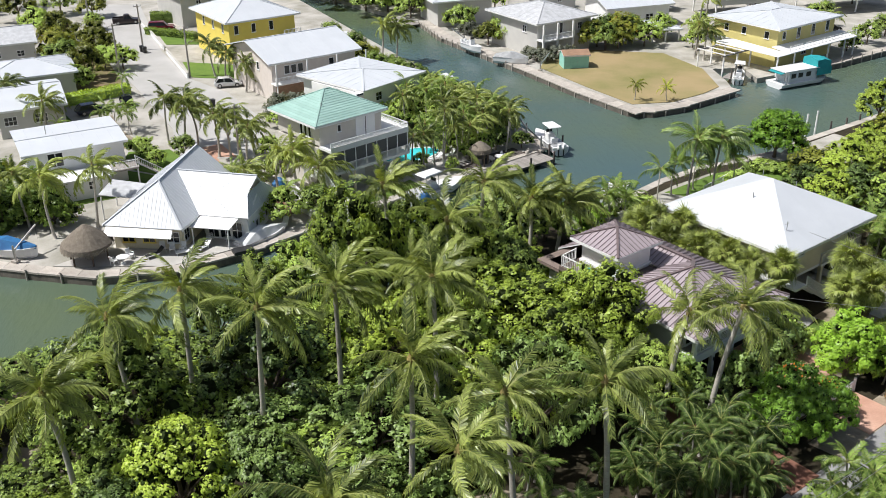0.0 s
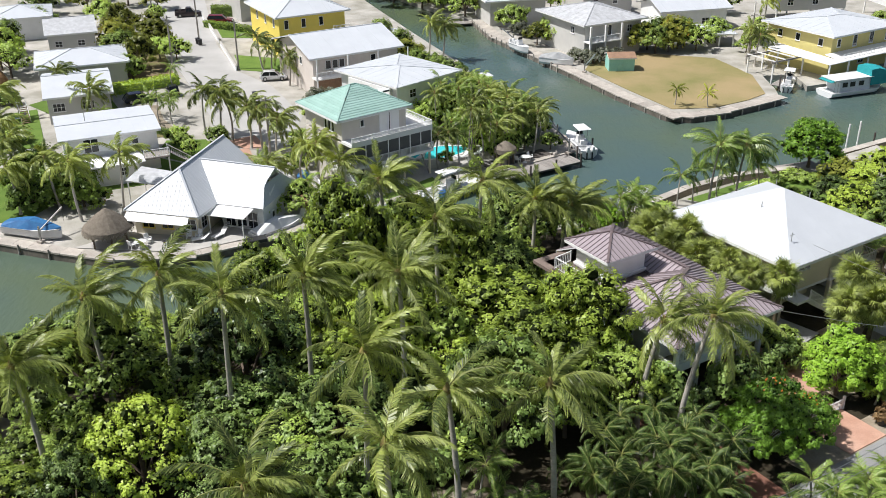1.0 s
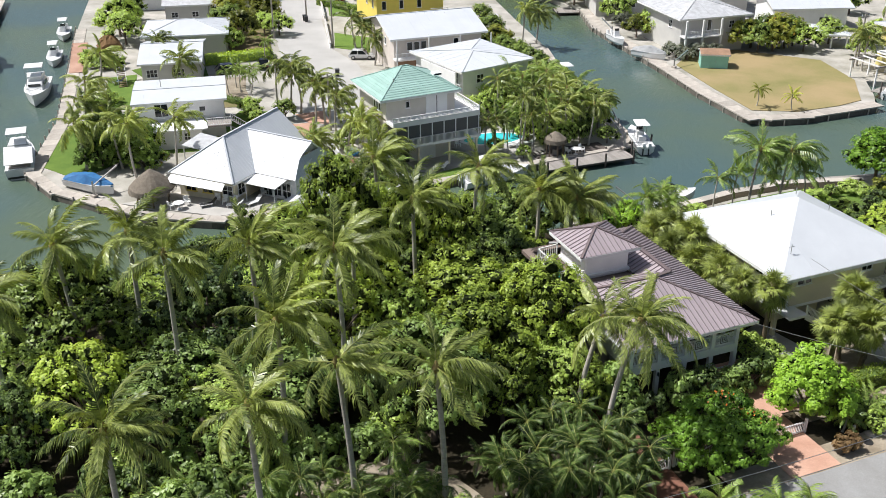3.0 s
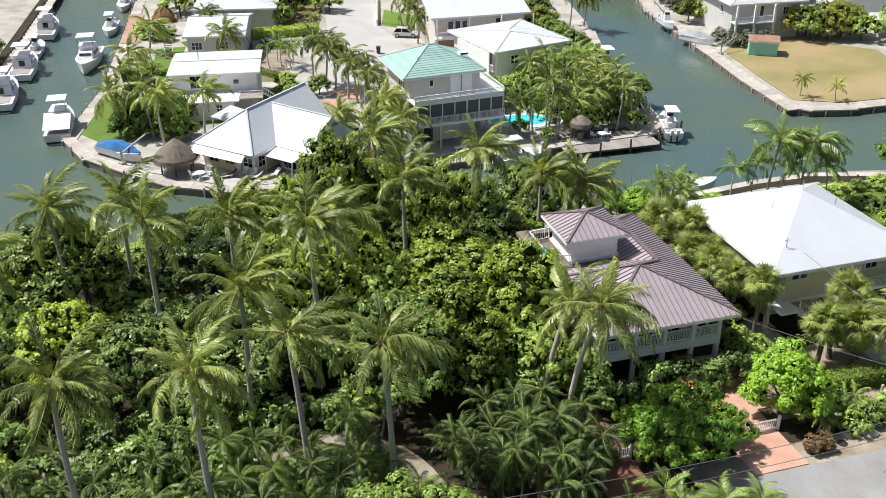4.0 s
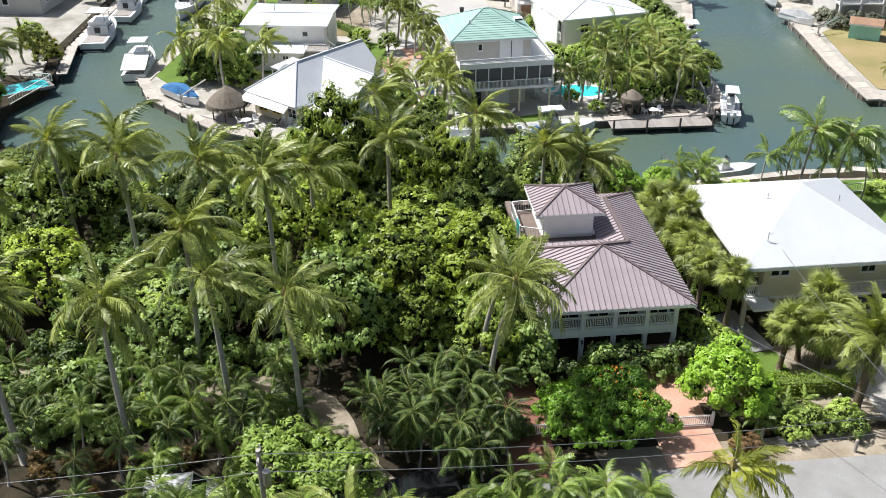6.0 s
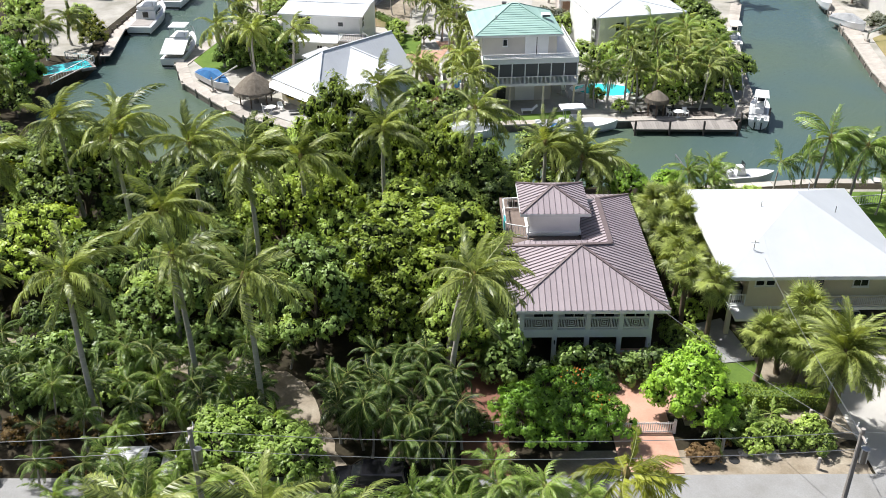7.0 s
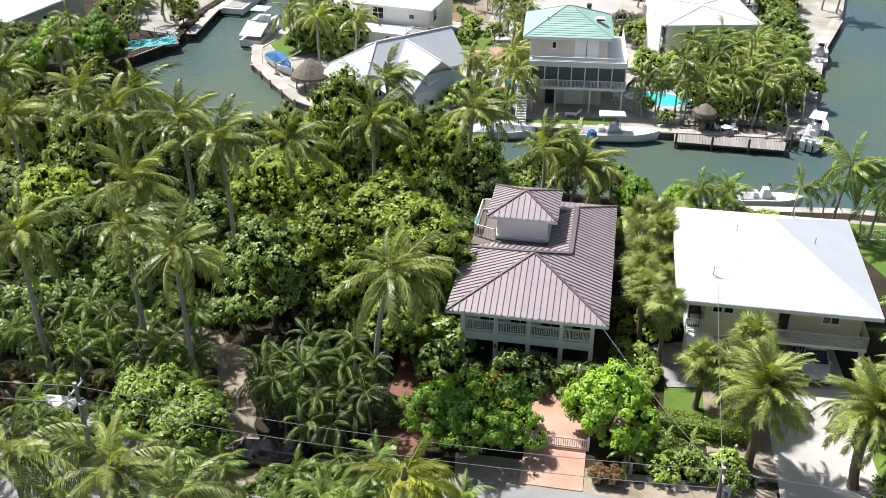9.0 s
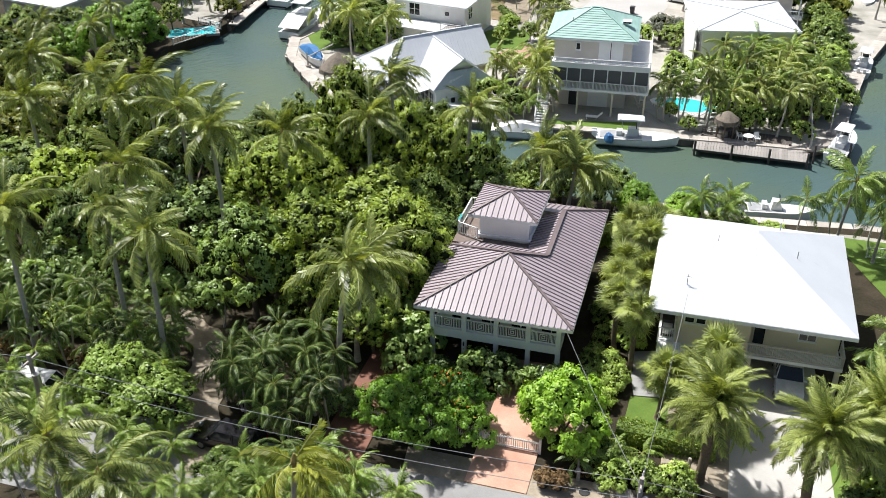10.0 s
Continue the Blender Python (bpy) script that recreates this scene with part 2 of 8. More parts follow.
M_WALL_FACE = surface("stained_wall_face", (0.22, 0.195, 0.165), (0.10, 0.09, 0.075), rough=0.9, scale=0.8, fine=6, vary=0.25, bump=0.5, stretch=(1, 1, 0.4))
M_PAVER = surface("red_pavers", (0.54, 0.335, 0.25), (0.40, 0.22, 0.155), rough=0.85, scale=0.35, fine=10, vary=0.16, bump=0.3)
M_PAVER_DARK = surface("red_brown_pavers", (0.30, 0.135, 0.09), (0.22, 0.10, 0.07), rough=0.85, scale=0.5, fine=10, vary=0.18, bump=0.3)
M_GRASS = surface("green_lawn", (0.14, 0.215, 0.045), (0.10, 0.17, 0.035), rough=0.95, scale=0.5, fine=9, vary=0.2, bump=0.6, spec=0.15)
M_DRY = surface("dry_lawn", (0.35, 0.27, 0.145), (0.205, 0.20, 0.075), rough=0.95, scale=0.09, fine=5, vary=0.14, bump=0.5, spec=0.15, mix=0.45)
M_MULCH = surface("brown_mulch_bed", (0.26, 0.185, 0.12), (0.13, 0.14, 0.05), rough=0.95, scale=0.5, fine=6, vary=0.25, bump=0.5, spec=0.15)
M_DOCK = surface("silvered_dock_boards", (0.34, 0.31, 0.29), (0.27, 0.25, 0.23), rough=0.85, scale=0.5, fine=6, vary=0.18, bump=0.2)
M_PILE = surface("dark_piling", (0.07, 0.06, 0.055), (0.12, 0.10, 0.09), rough=0.8, vary=0.2)
M_THATCH = surface("grey_thatch", (0.30, 0.26, 0.21), (0.20, 0.17, 0.14), rough=0.95, scale=3, fine=25, vary=0.25, bump=0.8, spec=0.1)
M_TRUNK = surface("palm_bark", (0.49, 0.46, 0.41), (0.36, 0.33, 0.29), rough=0.9, scale=3, fine=12, vary=0.18, bump=0.5, stretch=(1, 1, 4))
M_BARK = surface("brown_bark", (0.16, 0.12, 0.09), rough=0.9, scale=3, fine=15, vary=0.2, bump=0.6)
# near-black filling of the crowns: shade between the leaves put into the colour
M_CROWN_SHADE = surface("crown_shade", (0.034, 0.046, 0.015), (0.016, 0.024, 0.008), rough=0.9, scale=4, fine=15, vary=0.3, bump=0.6, spec=0.1)
M_BOOT = surface("cut_palm_boots", (0.20, 0.15, 0.10), (0.12, 0.09, 0.06), rough=0.95, scale=5, fine=18, vary=0.25, bump=0.8)
M_NUT = surface("palm_heart", (0.34, 0.24, 0.09), (0.20, 0.18, 0.05), rough=0.7, scale=6, vary=0.25)
M_LEAF_MID = leafy("mangrove_leaves", (0.060, 0.105, 0.024), (0.54, 0.70, 0.165))
M_LEAF_DARK = leafy("dark_glossy_leaves", (0.026, 0.054, 0.017), (0.34, 0.48, 0.14), rough=0.4, gloss=0.4)
M_LEAF_YELLOW = leafy("yellow_green_leaves", (0.080, 0.128, 0.020), (0.55, 0.69, 0.115))
M_LEAF_OLIVE = leafy("olive_leaves", (0.085, 0.105, 0.014), (0.40, 0.43, 0.065), tip=(0.50, 0.27, 0.05))
M_LEAF_LIME = leafy("bright_lime_leaves", (0.085, 0.19, 0.014), (0.36, 0.58, 0.060), through=0.16)
M_LEAF_GREY = leafy("grey_green_leaves", (0.072, 0.084, 0.060), (0.30, 0.32, 0.26), rough=0.6)
M_LEAF_GRAPE = leafy("sea_grape_leaves", (0.030, 0.060, 0.008), (0.273, 0.403, 0.072), tip=(0.30, 0.17, 0.04))
M_LEAF_FEATHER = leafy("feathery_leaves", (0.035, 0.10, 0.012), (0.264, 0.460, 0.060))
M_LEAF_ALMOND = leafy("broad_lane_leaves", (0.040, 0.085, 0.016), (0.36, 0.50, 0.11))
M_BLOSSOM = leafy("orange_blossom", (0.40, 0.09, 0.02), (0.70, 0.25, 0.04))
M_LEAF_RED = leafy("red_croton_leaves", (0.060, 0.042, 0.012), (0.30, 0.18, 0.05))
M_LEAF_DRY = leafy("dried_leaves", (0.13, 0.08, 0.04), (0.36, 0.25, 0.13), rough=0.8, gloss=0.1)
M_FROND = leafy("coconut_fronds", (0.050, 0.080, 0.020), (0.43, 0.50, 0.14), rough=0.36, through=0.3, gloss=0.5)
M_FROND_DARK = leafy("dark_palm_fronds", (0.010, 0.024, 0.007), (0.15, 0.235, 0.06), rough=0.42, gloss=0.3)
M_FROND_BRIGHT = leafy("bright_palm_fronds", (0.042, 0.090, 0.014), (0.34, 0.48, 0.11), rough=0.36, through=0.3, gloss=0.5)
M_FROND_YELLOW = leafy("yellow_palm_fronds", (0.11, 0.14, 0.014), (0.50, 0.53, 0.080), rough=0.4, through=0.3, gloss=0.3)
M_FAN = leafy("fan_palm_leaves", (0.070, 0.098, 0.024), (0.42, 0.49, 0.13), rough=0.42, gloss=0.4)
M_RACHIS = surface("frond_midrib", (0.30, 0.31, 0.09), (0.24, 0.26, 0.07), rough=0.5, vary=0.1)
M_GEL = surface("white_gelcoat", (0.80, 0.80, 0.80), (0.74, 0.75, 0.76), rough=0.25, vary=0.03, bump=0.0)
M_HULL_GREY = surface("grey_hull", (0.42, 0.43, 0.44), rough=0.4, vary=0.05)
M_TEAL = surface("teal_canvas", (0.02, 0.34, 0.36), (0.015, 0.27, 0.30), rough=0.7, vary=0.08)
M_BLUE = surface("blue_tarp", (0.03, 0.16, 0.36), (0.02, 0.10, 0.26), rough=0.55, vary=0.15)
M_TYRE = surface("tyre_rubber", (0.02, 0.02, 0.02), rough=0.8, vary=0.1)
M_STEEL = surface("galvanised_steel", (0.5, 0.5, 0.5), rough=0.35, metal=0.8, vary=0.06)
M_POLE = surface("grey_wooden_pole", (0.40, 0.37, 0.34), (0.32, 0.29, 0.26), rough=0.85, scale=2, vary=0.12)
M_BLACK_CAR = surface("black_car_paint", (0.012, 0.012, 0.014), rough=0.15, vary=0.02, bump=0)
M_WHITE_CAR = surface("white_car_paint", (0.72, 0.72, 0.73), rough=0.2, vary=0.02, bump=0)
M_RED_CAR = surface("dark_red_car_paint", (0.16, 0.012, 0.03), rough=0.2, vary=0.02, bump=0)
M_NAVY_CAR = surface("dark_blue_car_paint", (0.02, 0.025, 0.05), rough=0.2, vary=0.02, bump=0)
M_BROWN_CAR = surface("dark_brown_car_paint", (0.045, 0.03, 0.03), rough=0.2, vary=0.02, bump=0)

# ---- water and land ----
WATER_Z = -1.3
solid("water", Geo().poly([(-2500, -2500, WATER_Z), (2500, -2500, WATER_Z), (2500, 2500, WATER_Z), (-2500, 2500, WATER_Z)]), M_WATER,
      pose(0, 0, 0), "calm grey-green canal water", "water", kind="structure")

NEAR_SHORE = [(-61, 78), (-59.5, 71.5), (-54, 66), (-47, 63), (-34, 65), (-20, 68), (-6, 77), (10.7, 90), (17.2, 94), (25, 101.8), (30.6, 106), (42, 110.5), (45, 114.5), (60, 125.4), (120, 170)]
WEST_SHORE = [(-120, 165), (-90, 118.9), (-80, 102.6), (-71, 89.3), (-64, 82)]
near_land = [(700, 170), (700, -400), (-700, -400), (-700, 165)] + WEST_SHORE + NEAR_SHORE
MID_WEST = [(-135, 225), (-104, 173), (-90, 148.5), (-76, 126.4), (-62, 104), (-54, 87)]
MID_SOUTH = [(-54, 87), (-48.2, 83.2), (-40, 81.2), (-34, 80), (-27, 81), (-20, 85.5), (-10, 94.8), (-1.8, 102.2), (5, 108.3), (11.3, 113.6)]
MID_EAST = [(11.3, 113.6), (12.2, 118), (7.2, 127), (-0.8, 143), (-6, 157), (-16, 177), (-30, 206)]
mid_land = MID_WEST + MID_SOUTH[1:] + MID_EAST[1:] + [(-60, 260), (-150, 260)]
LOT_SHORE = [(10.9, 153.8), (13.2, 150), (19.3, 139), (25.5, 129.6), (28.8, 129.0), (33, 130.9), (38.7, 135.2), (42.9, 138.5)]
BANK_SHORE = [(-5, 186), (-1, 174), (5.8, 162.5), (10.9, 153.8)]
EAST_SHORE = [(48.3, 145.5), (54.8, 149), (63.8, 153.8), (75.5, 162), (130, 200)]
far_land = BANK_SHORE + LOT_SHORE[1:] + [(43.2, 144), (42.8, 151), (47.8, 152)] + EAST_SHORE + [(700, 420), (700, 900), (-700, 900), (-200, 330), (-60, 262), (-32, 222), (-20, 205)]
solid("ground", Geo().prism(near_land, -3.0, 0.0), M_GROUND, pose(0, 0, 0), "leaf litter darkened for shade under the trees", "ground", kind="structure")
solid("ground", Geo().prism(mid_land, -3.0, -0.5), M_MARL, pose(0, 0, 0), "pale gravel ground between the canal houses", "ground", kind="structure")
solid("ground", Geo().prism(far_land, -3.0, -0.5), M_MARL, pose(0, 0, 0), "pale gravel ground of the far bank", "ground", kind="structure")


def patch(name, pts, z, mat, label, category, t=0.06):
    return solid(name, Geo().prism(pts, z - t, z), mat, pose(0, 0, 0), label, category, kind="structure")


def offset(pts, d):
    """A polyline moved to its left by d."""
    out = []
    for i, p in enumerate(pts):
        a, b = Vector(pts[max(i - 1, 0)]), Vector(pts[min(i + 1, len(pts) - 1)])
        n = (b - a).normalized()
        out.append((p[0] - n.y * d, p[1] + n.x * d))
    return out


PILE_MESH = Geo().tube([(0, 0, -1.6), (0, 0, 1.1)], [0.14, 0.13], 8).mesh("piling", M_PILE)
POST_MESH = Geo().tube([(0, 0, -1.2), (0, 0, 0.55)], [0.11, 0.1], 8).mesh("post", M_SEAWALL)


def along(pts, step):
    """Places at even steps along a polyline, with the heading in degrees."""
    carry = 0.0
    for a, b in zip(pts, pts[1:]):
        a, b = Vector(a), Vector(b)
        length = (b - a).length
        while carry < length:
            p = a + (b - a) * (carry / length)
            yield p.x, p.y, math.degrees(math.atan2(b.y - a.y, b.x - a.x))
            carry += step
        carry -= length


def seawall(pts, width, top, mat, label, step=2.6, mesh=None, low=0.28):
    """A concrete quay along the shore with slabs, a fender beam and posts."""
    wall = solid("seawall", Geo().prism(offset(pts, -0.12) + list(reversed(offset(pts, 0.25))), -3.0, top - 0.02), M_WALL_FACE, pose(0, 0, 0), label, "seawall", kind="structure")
    for i, (x, y, a) in enumerate(along(pts, 2.0)):
        part("slab", SLAB(width), mat, wall, at=pose(x, y, top, 0, 0, a))
    if mesh:
        for i, (x, y, a) in enumerate(along(offset(pts, -0.2), step)):
            part("post", mesh, None, wall, at=pose(x, y, top - 0.3 + low, 0, 0, a * 7))
    return wall


SLABS = {}


def SLAB(width):
    if width not in SLABS:
        SLABS[width] = Geo().box(0.02, -0.18, -0.16, 1.98, width, 0.02).mesh("slab", M_SEAWALL)
    return SLABS[width]


seawall(MID_SOUTH[:5], 1.3, -0.42, M_SEAWALL, "weathered concrete seawall with posts by the thatched hut", step=3.7, mesh=POST_MESH, low=0.02)
seawall(MID_SOUTH[4:], 1.0, -0.45, M_SEAWALL, "weathered concrete seawall behind the boats")
seawall(MID_EAST[:5], 1.4, -0.42, M_SEAWALL, "pale concrete seawall along the canal")
seawall(MID_WEST[2:], 1.6, -0.42, M_SEAWALL, "pale concrete quay beside the moored boats", mesh=POST_MESH)
seawall(LOT_SHORE, 1.9, -0.42, M_SEAWALL, "pale concrete walkway round the empty lot", step=3.4, mesh=POST_MESH, low=-0.45)
seawall(BANK_SHORE, 2.2, -0.42, M_SEAWALL, "pale concrete quay with mooring posts", step=1.9, mesh=POST_MESH, low=0.1)
seawall(EAST_SHORE[1:], 1.6, -0.42, M_SEAWALL, "pale concrete seawall with mooring posts", step=2.8, mesh=POST_MESH, low=0.3)
seawall(list(reversed(NEAR_SHORE[7:])), -1.2, -0.1, M_SEAWALL, "white concrete seawall behind the gardens", step=4.0)
seawall(list(reversed(WEST_SHORE)), -1.6, -0.1, M_SEAWALL, "weathered quay on the west bank", step=2.0, mesh=PILE_MESH, low=-0.2)

# ---- roads, drives and lawns of the near shore, in the brown house's own axes ----
BR = pose(17.59, 58.54, 0, 0, 0, 37.8)


def br(u, v):
    p = BR @ Vector((u, v, 0))
    return (p.x, p.y)


def brs(*pts):
    return [br(*p) for p in pts]


patch("road", brs((-60, -18.5), (60, -18.5), (60, -10.6), (-60, -10.6)), 0.03, M_LANE, "worn grey asphalt lane with dappled shade", "road")
patch("pavement", brs((2.5, -10.6), (22, -10.6), (22, -8.3), (2.2, -8.4)), 0.02, M_SAND, "sandy verge beside the lane", "verge")
SAND_PATH = [(19.0, 41.5), (14.6, 43.2), (11.0, 45.0), (7.2, 47.6), (3.0, 47.4), (-3, 44.4), (-10, 40.6), (-17, 36.0), (-28, 28)]
PATH_MID = [(x, y) for x, y, a in along(SAND_PATH, 0.8)]
edge = rng(19)
patch("path", [offset(PATH_MID, -1.0 - 0.5 * edge.random())[i] for i in range(len(PATH_MID))] + [offset(PATH_MID, 0.95 + 0.5 * edge.random())[i] for i in reversed(range(len(PATH_MID)))], 0.04, M_SAND, "pale sandy path under the palms", "path")
patch("path", [(-33, 48), (-27.5, 46.5), (-25.6, 49.6), (-27.6, 53.2), (-31.6, 53.6)], 0.05, M_SAND, "pale sandy clearing among the palms", "path")
patch("lawn", brs((15.2, -4.2), (19.4, -4.2), (18.8, 1.0), (15.4, 0.6)), 0.05, M_GRASS, "small bright green lawn", "lawn")
patch("pavement", brs((15.6, 0.7), (18.0, 1.1), (16.9, 6.4), (14.6, 5.6)), 0.055, M_LANE, "grey concrete garden path", "path")
patch("garden_bed", brs((11.4, -6), (14.0, -6), (14.0, 1.2), (11.4, 2)), 0.045, M_SAND, "bare sandy garden bed", "bed")
patch("garden_bed", brs((18.0, -6.8), (22.4, -7.6), (22.4, 1.6), (18.0, 1.4)), 0.06, M_SAND, "sandy bed beneath the date palm", "bed")
patch("driveway", brs((22.2, -10.6), (28.6, -10.6), (27.6, 9.0), (22.0, 9.0)), 0.07, M_CONCRETE, "pale concrete driveway with palm shadows", "driveway")
patch("lawn", brs((28.6, -10.0), (33, -10.0), (33, 4), (27.8, 4)), 0.05, M_GRASS, "green strip of lawn beside the driveway", "lawn")
patch("lawn", [(24, 98.5), (31.2, 104.2), (41.8, 108.7), (45, 103), (34, 93)], 0.04, M_GRASS, "green lawn by the canal", "lawn")
patch("terrace", brs((38, 20), (62, 20), (62, 27), (38, 27)), 0.03, M_MARL, "pale gravel yard by the canal", "yard")


def paver_field(name, u0, v0, u1, v1, z, mat, label):
    """A straight drive in the brown house's axes."""
    return patch(name, brs((u0, v0), (u1, v0), (u1, v1), (u0, v1)), z, mat, label, "driveway")


paver_field("driveway", 6.5, -10.5, 10.4, 2.5, 0.08, M_PAVER, "sunlit red paver driveway behind a white gate")
paver_field("driveway", 9.9, -4.5, 12.2, 2.5, 0.07, M_PAVER, "red paver parking strip")
paver_field("driveway", -3.4, -10.9, -0.3, 16.5, 0.08, M_PAVER_DARK, "shaded red-brown paver driveway beside the house")

# ---- roads and lawns of the middle shore ----
patch("road", [(-78, 205), (-64.6, 205), (-49.5, 165), (-40.9, 148.2), (-33, 140), (-25, 126), (-24, 112), (-34, 112), (-37, 123), (-48.8, 145), (-55, 156)], -0.46, M_ROAD, "pale worn asphalt street between canal houses", "road")
patch("lawn", [(-40.4, 148.6), (-32.5, 147.2), (-31, 155), (-44.2, 158)], -0.44, M_GRASS, "bright green front lawn behind a low white wall", "lawn")
patch("lawn", [(-50, 170), (-41, 170), (-44, 177), (-56, 183.5)], -0.44, M_GRASS, "bright green lawn with a parked car", "lawn")
patch("lawn", [(-42, 97), (-36.5, 100), (-34.5, 106), (-39, 108), (-46, 103)], -0.44, M_GRASS, "shaded green lawn between houses", "lawn")
patch("lawn", [(-60, 101), (-54, 89.5), (-47, 87), (-45, 97), (-52, 104)], -0.44, M_GRASS, "green waterside lawn", "lawn")
patch("lawn", [(-11.5, 95.8), (-9.6, 95.2), (-2.6, 101.6), (-4.6, 104.2)], -0.44, M_GRASS, "strip of green lawn along the seawall", "lawn")
patch("lawn", [(-66, 128), (-57, 121), (-52, 127), (-60, 139)], -0.45, M_GRASS, "patchy green yard", "lawn")
patch("driveway", [(-30.5, 101.5), (-26, 106), (-29, 112.5), (-33, 110)], -0.44, M_PAVER, "faded pink paver driveway", "driveway")
patch("terrace", [(-38.5, 82.3), (-27, 82.2), (-20, 87), (-17, 92.5), (-20, 96.5), (-26, 87), (-34, 87)], -0.40, M_CONCRETE, "pale grey concrete terrace by the water", "terrace")
patch("terrace", [(-8.8, 108.0), (-1, 106.2), (4, 110.4), (1.5, 116.6), (-5.5, 117.5)], -0.42, M_CONCRETE, "cream concrete pool terrace", "terrace")
patch("terrace", [(-52, 126.5), (-47.2, 129.5), (-44, 123), (-40, 118), (-43, 115), (-50, 121)], -0.45, M_SAND, "sandy front yard with low hedges", "yard")
patch("yard", [(-62, 150), (-52.5, 137), (-49.5, 143.5), (-57.5, 160), (-66, 168)], -0.455, M_MULCH, "brown mulch and thin grass under street trees", "yard")
patch("yard", [(-52.4, 120.5), (-47.0, 113.5), (-41.0, 116.0), (-40.2, 117.4), (-47.6, 119.8), (-51.4, 123.5)], -0.435, M_MULCH, "brown mulch bed behind a low hedge", "yard")
patch("lawn", [(-34.5, 106.5), (-31.0, 109.5), (-35.5, 115.2), (-40.5, 114.4), (-40.0, 109.0)], -0.425, M_GRASS, "mown green lawn beside a pointed roof", "lawn")
# ---- the far bank ----
patch("lawn", [(15.2, 152.5), (21.4, 141.2), (26.6, 132.6), (32.6, 133.6), (38.0, 137.6), (41.2, 141), (41.2, 151), (37, 161), (24, 164), (17, 160)], -0.42, M_DRY, "dry yellow-brown lawn of an empty lot", "lawn")
patch("yard", [(-64.5, 80.5), (-71.5, 87.5), (-90.5, 117), (-120, 163), (-150, 163), (-110, 110), (-84, 84), (-74, 76)], 0.03, M_MARL, "pale gravel yards behind the west quay", "yard")
patch("terrace", [(12, 89.4), (17.6, 92.8), (25.3, 100.4), (30.8, 104.4), (32.6, 102.2), (24, 94.2), (15.4, 86.6)], 0.03, M_MARL, "pale gravel strip along the canal wall", "yard")
patch("lawn", [(-67.1, 123.3), (-63.8, 126.1), (-55.4, 111.1), (-58.4, 109.5)], -0.43, M_GRASS, "patchy green yard beside a white house", "lawn")
patch("yard", [(-21.5, 99.9), (-19.2, 102.1), (-16.7, 96.0), (-17.2, 93.6), (-18.4, 95.4)], -0.43, M_PAVER_DARK, "reddish brown brick yard beside the wing", "yard")
patch("dock", [(-84.6, 139.3), (-82.4, 140.6), (-72.4, 124.8), (-74.2, 123.7)], -0.33, M_PAVER, "faded red painted wooden dock", "dock")
patch("driveway", [(-32.6, 114.8), (-29.5, 117.2), (-26.4, 112.4), (-29.6, 112.2)], -0.42, M_PAVER, "faded pink paver driveway by the street", "driveway")

# ---- parts of houses ----
WINDOWS = {}


def window(parent, x, y, z, w, h, rz=0, rim=M_WHITE, pane=M_GLASS, bars=1, name="window"):
    """A window on a wall that faces local -y after turning by rz: a frame with mullions and a dark pane."""
    key = (w, h, bars, rim.name, pane.name)
    if key not in WINDOWS:
        t = 0.07
        g = Geo()
        for d in (-0.07, 0.05):
            g.v += [(0, d, 0), (w, d, 0), (w, d, h), (0, d, h), (t, d, t), (w - t, d, t), (w - t, d, h - t), (t, d, h - t)]
        for i in range(4):
            j = (i + 1) % 4
            g.f += [(i, j, 4 + j, 4 + i), (8 + j, 8 + i, 12 + i, 12 + j), (j, i, 8 + i, 8 + j), (4 + i, 4 + j, 12 + j, 12 + i)]
        WINDOWS[key] = (g.mesh("window", rim), Geo().box(t, -0.02, t, w - t, 0.0, h - t).mesh("pane", pane),
                        Geo().box(-0.03, -0.06, t, 0.03, 0.04, h - t).mesh("mullion", rim),
                        Geo().box(t, -0.055, h * 0.5 - 0.025, w - t, 0.035, h * 0.5 + 0.025).mesh("mullion", rim),
                        Geo().box(-0.05, -0.12, -0.06, w + 0.05, 0.04, -0.002).mesh("window_sill", rim))
    a, b, upright, cross, sill = WINDOWS[key]
    f = part(name, a, None, parent, at=pose(x, y, z, 0, 0, rz))
    part("pane", b, None, f)
    for i in range(bars):
        part("mullion", upright, None, f, at=pose(w * (i + 1) / (bars + 1), 0, 0))
    if bars:
        part("mullion", cross, None, f)
    part("window_sill", sill, None, f)
    return f


def door(parent, x, y, z, w, h, rz=0, mat=M_WHITE):
    f = part("door", Geo().box(0, -0.05, 0, w, 0.03, h).box(-0.08, -0.09, 0, 0, 0.03, h + 0.08).box(w, -0.09, 0, w + 0.08, 0.03, h + 0.08).box(0, -0.09, h, w, 0.03, h + 0.08), mat, parent, at=pose(x, y, z, 0, 0, rz))
    part("door_handle", Geo().box(w - 0.14, -0.1, h * 0.48, w - 0.09, -0.05, h * 0.54), M_STEEL, f)
    return f


BALUSTERS = {}


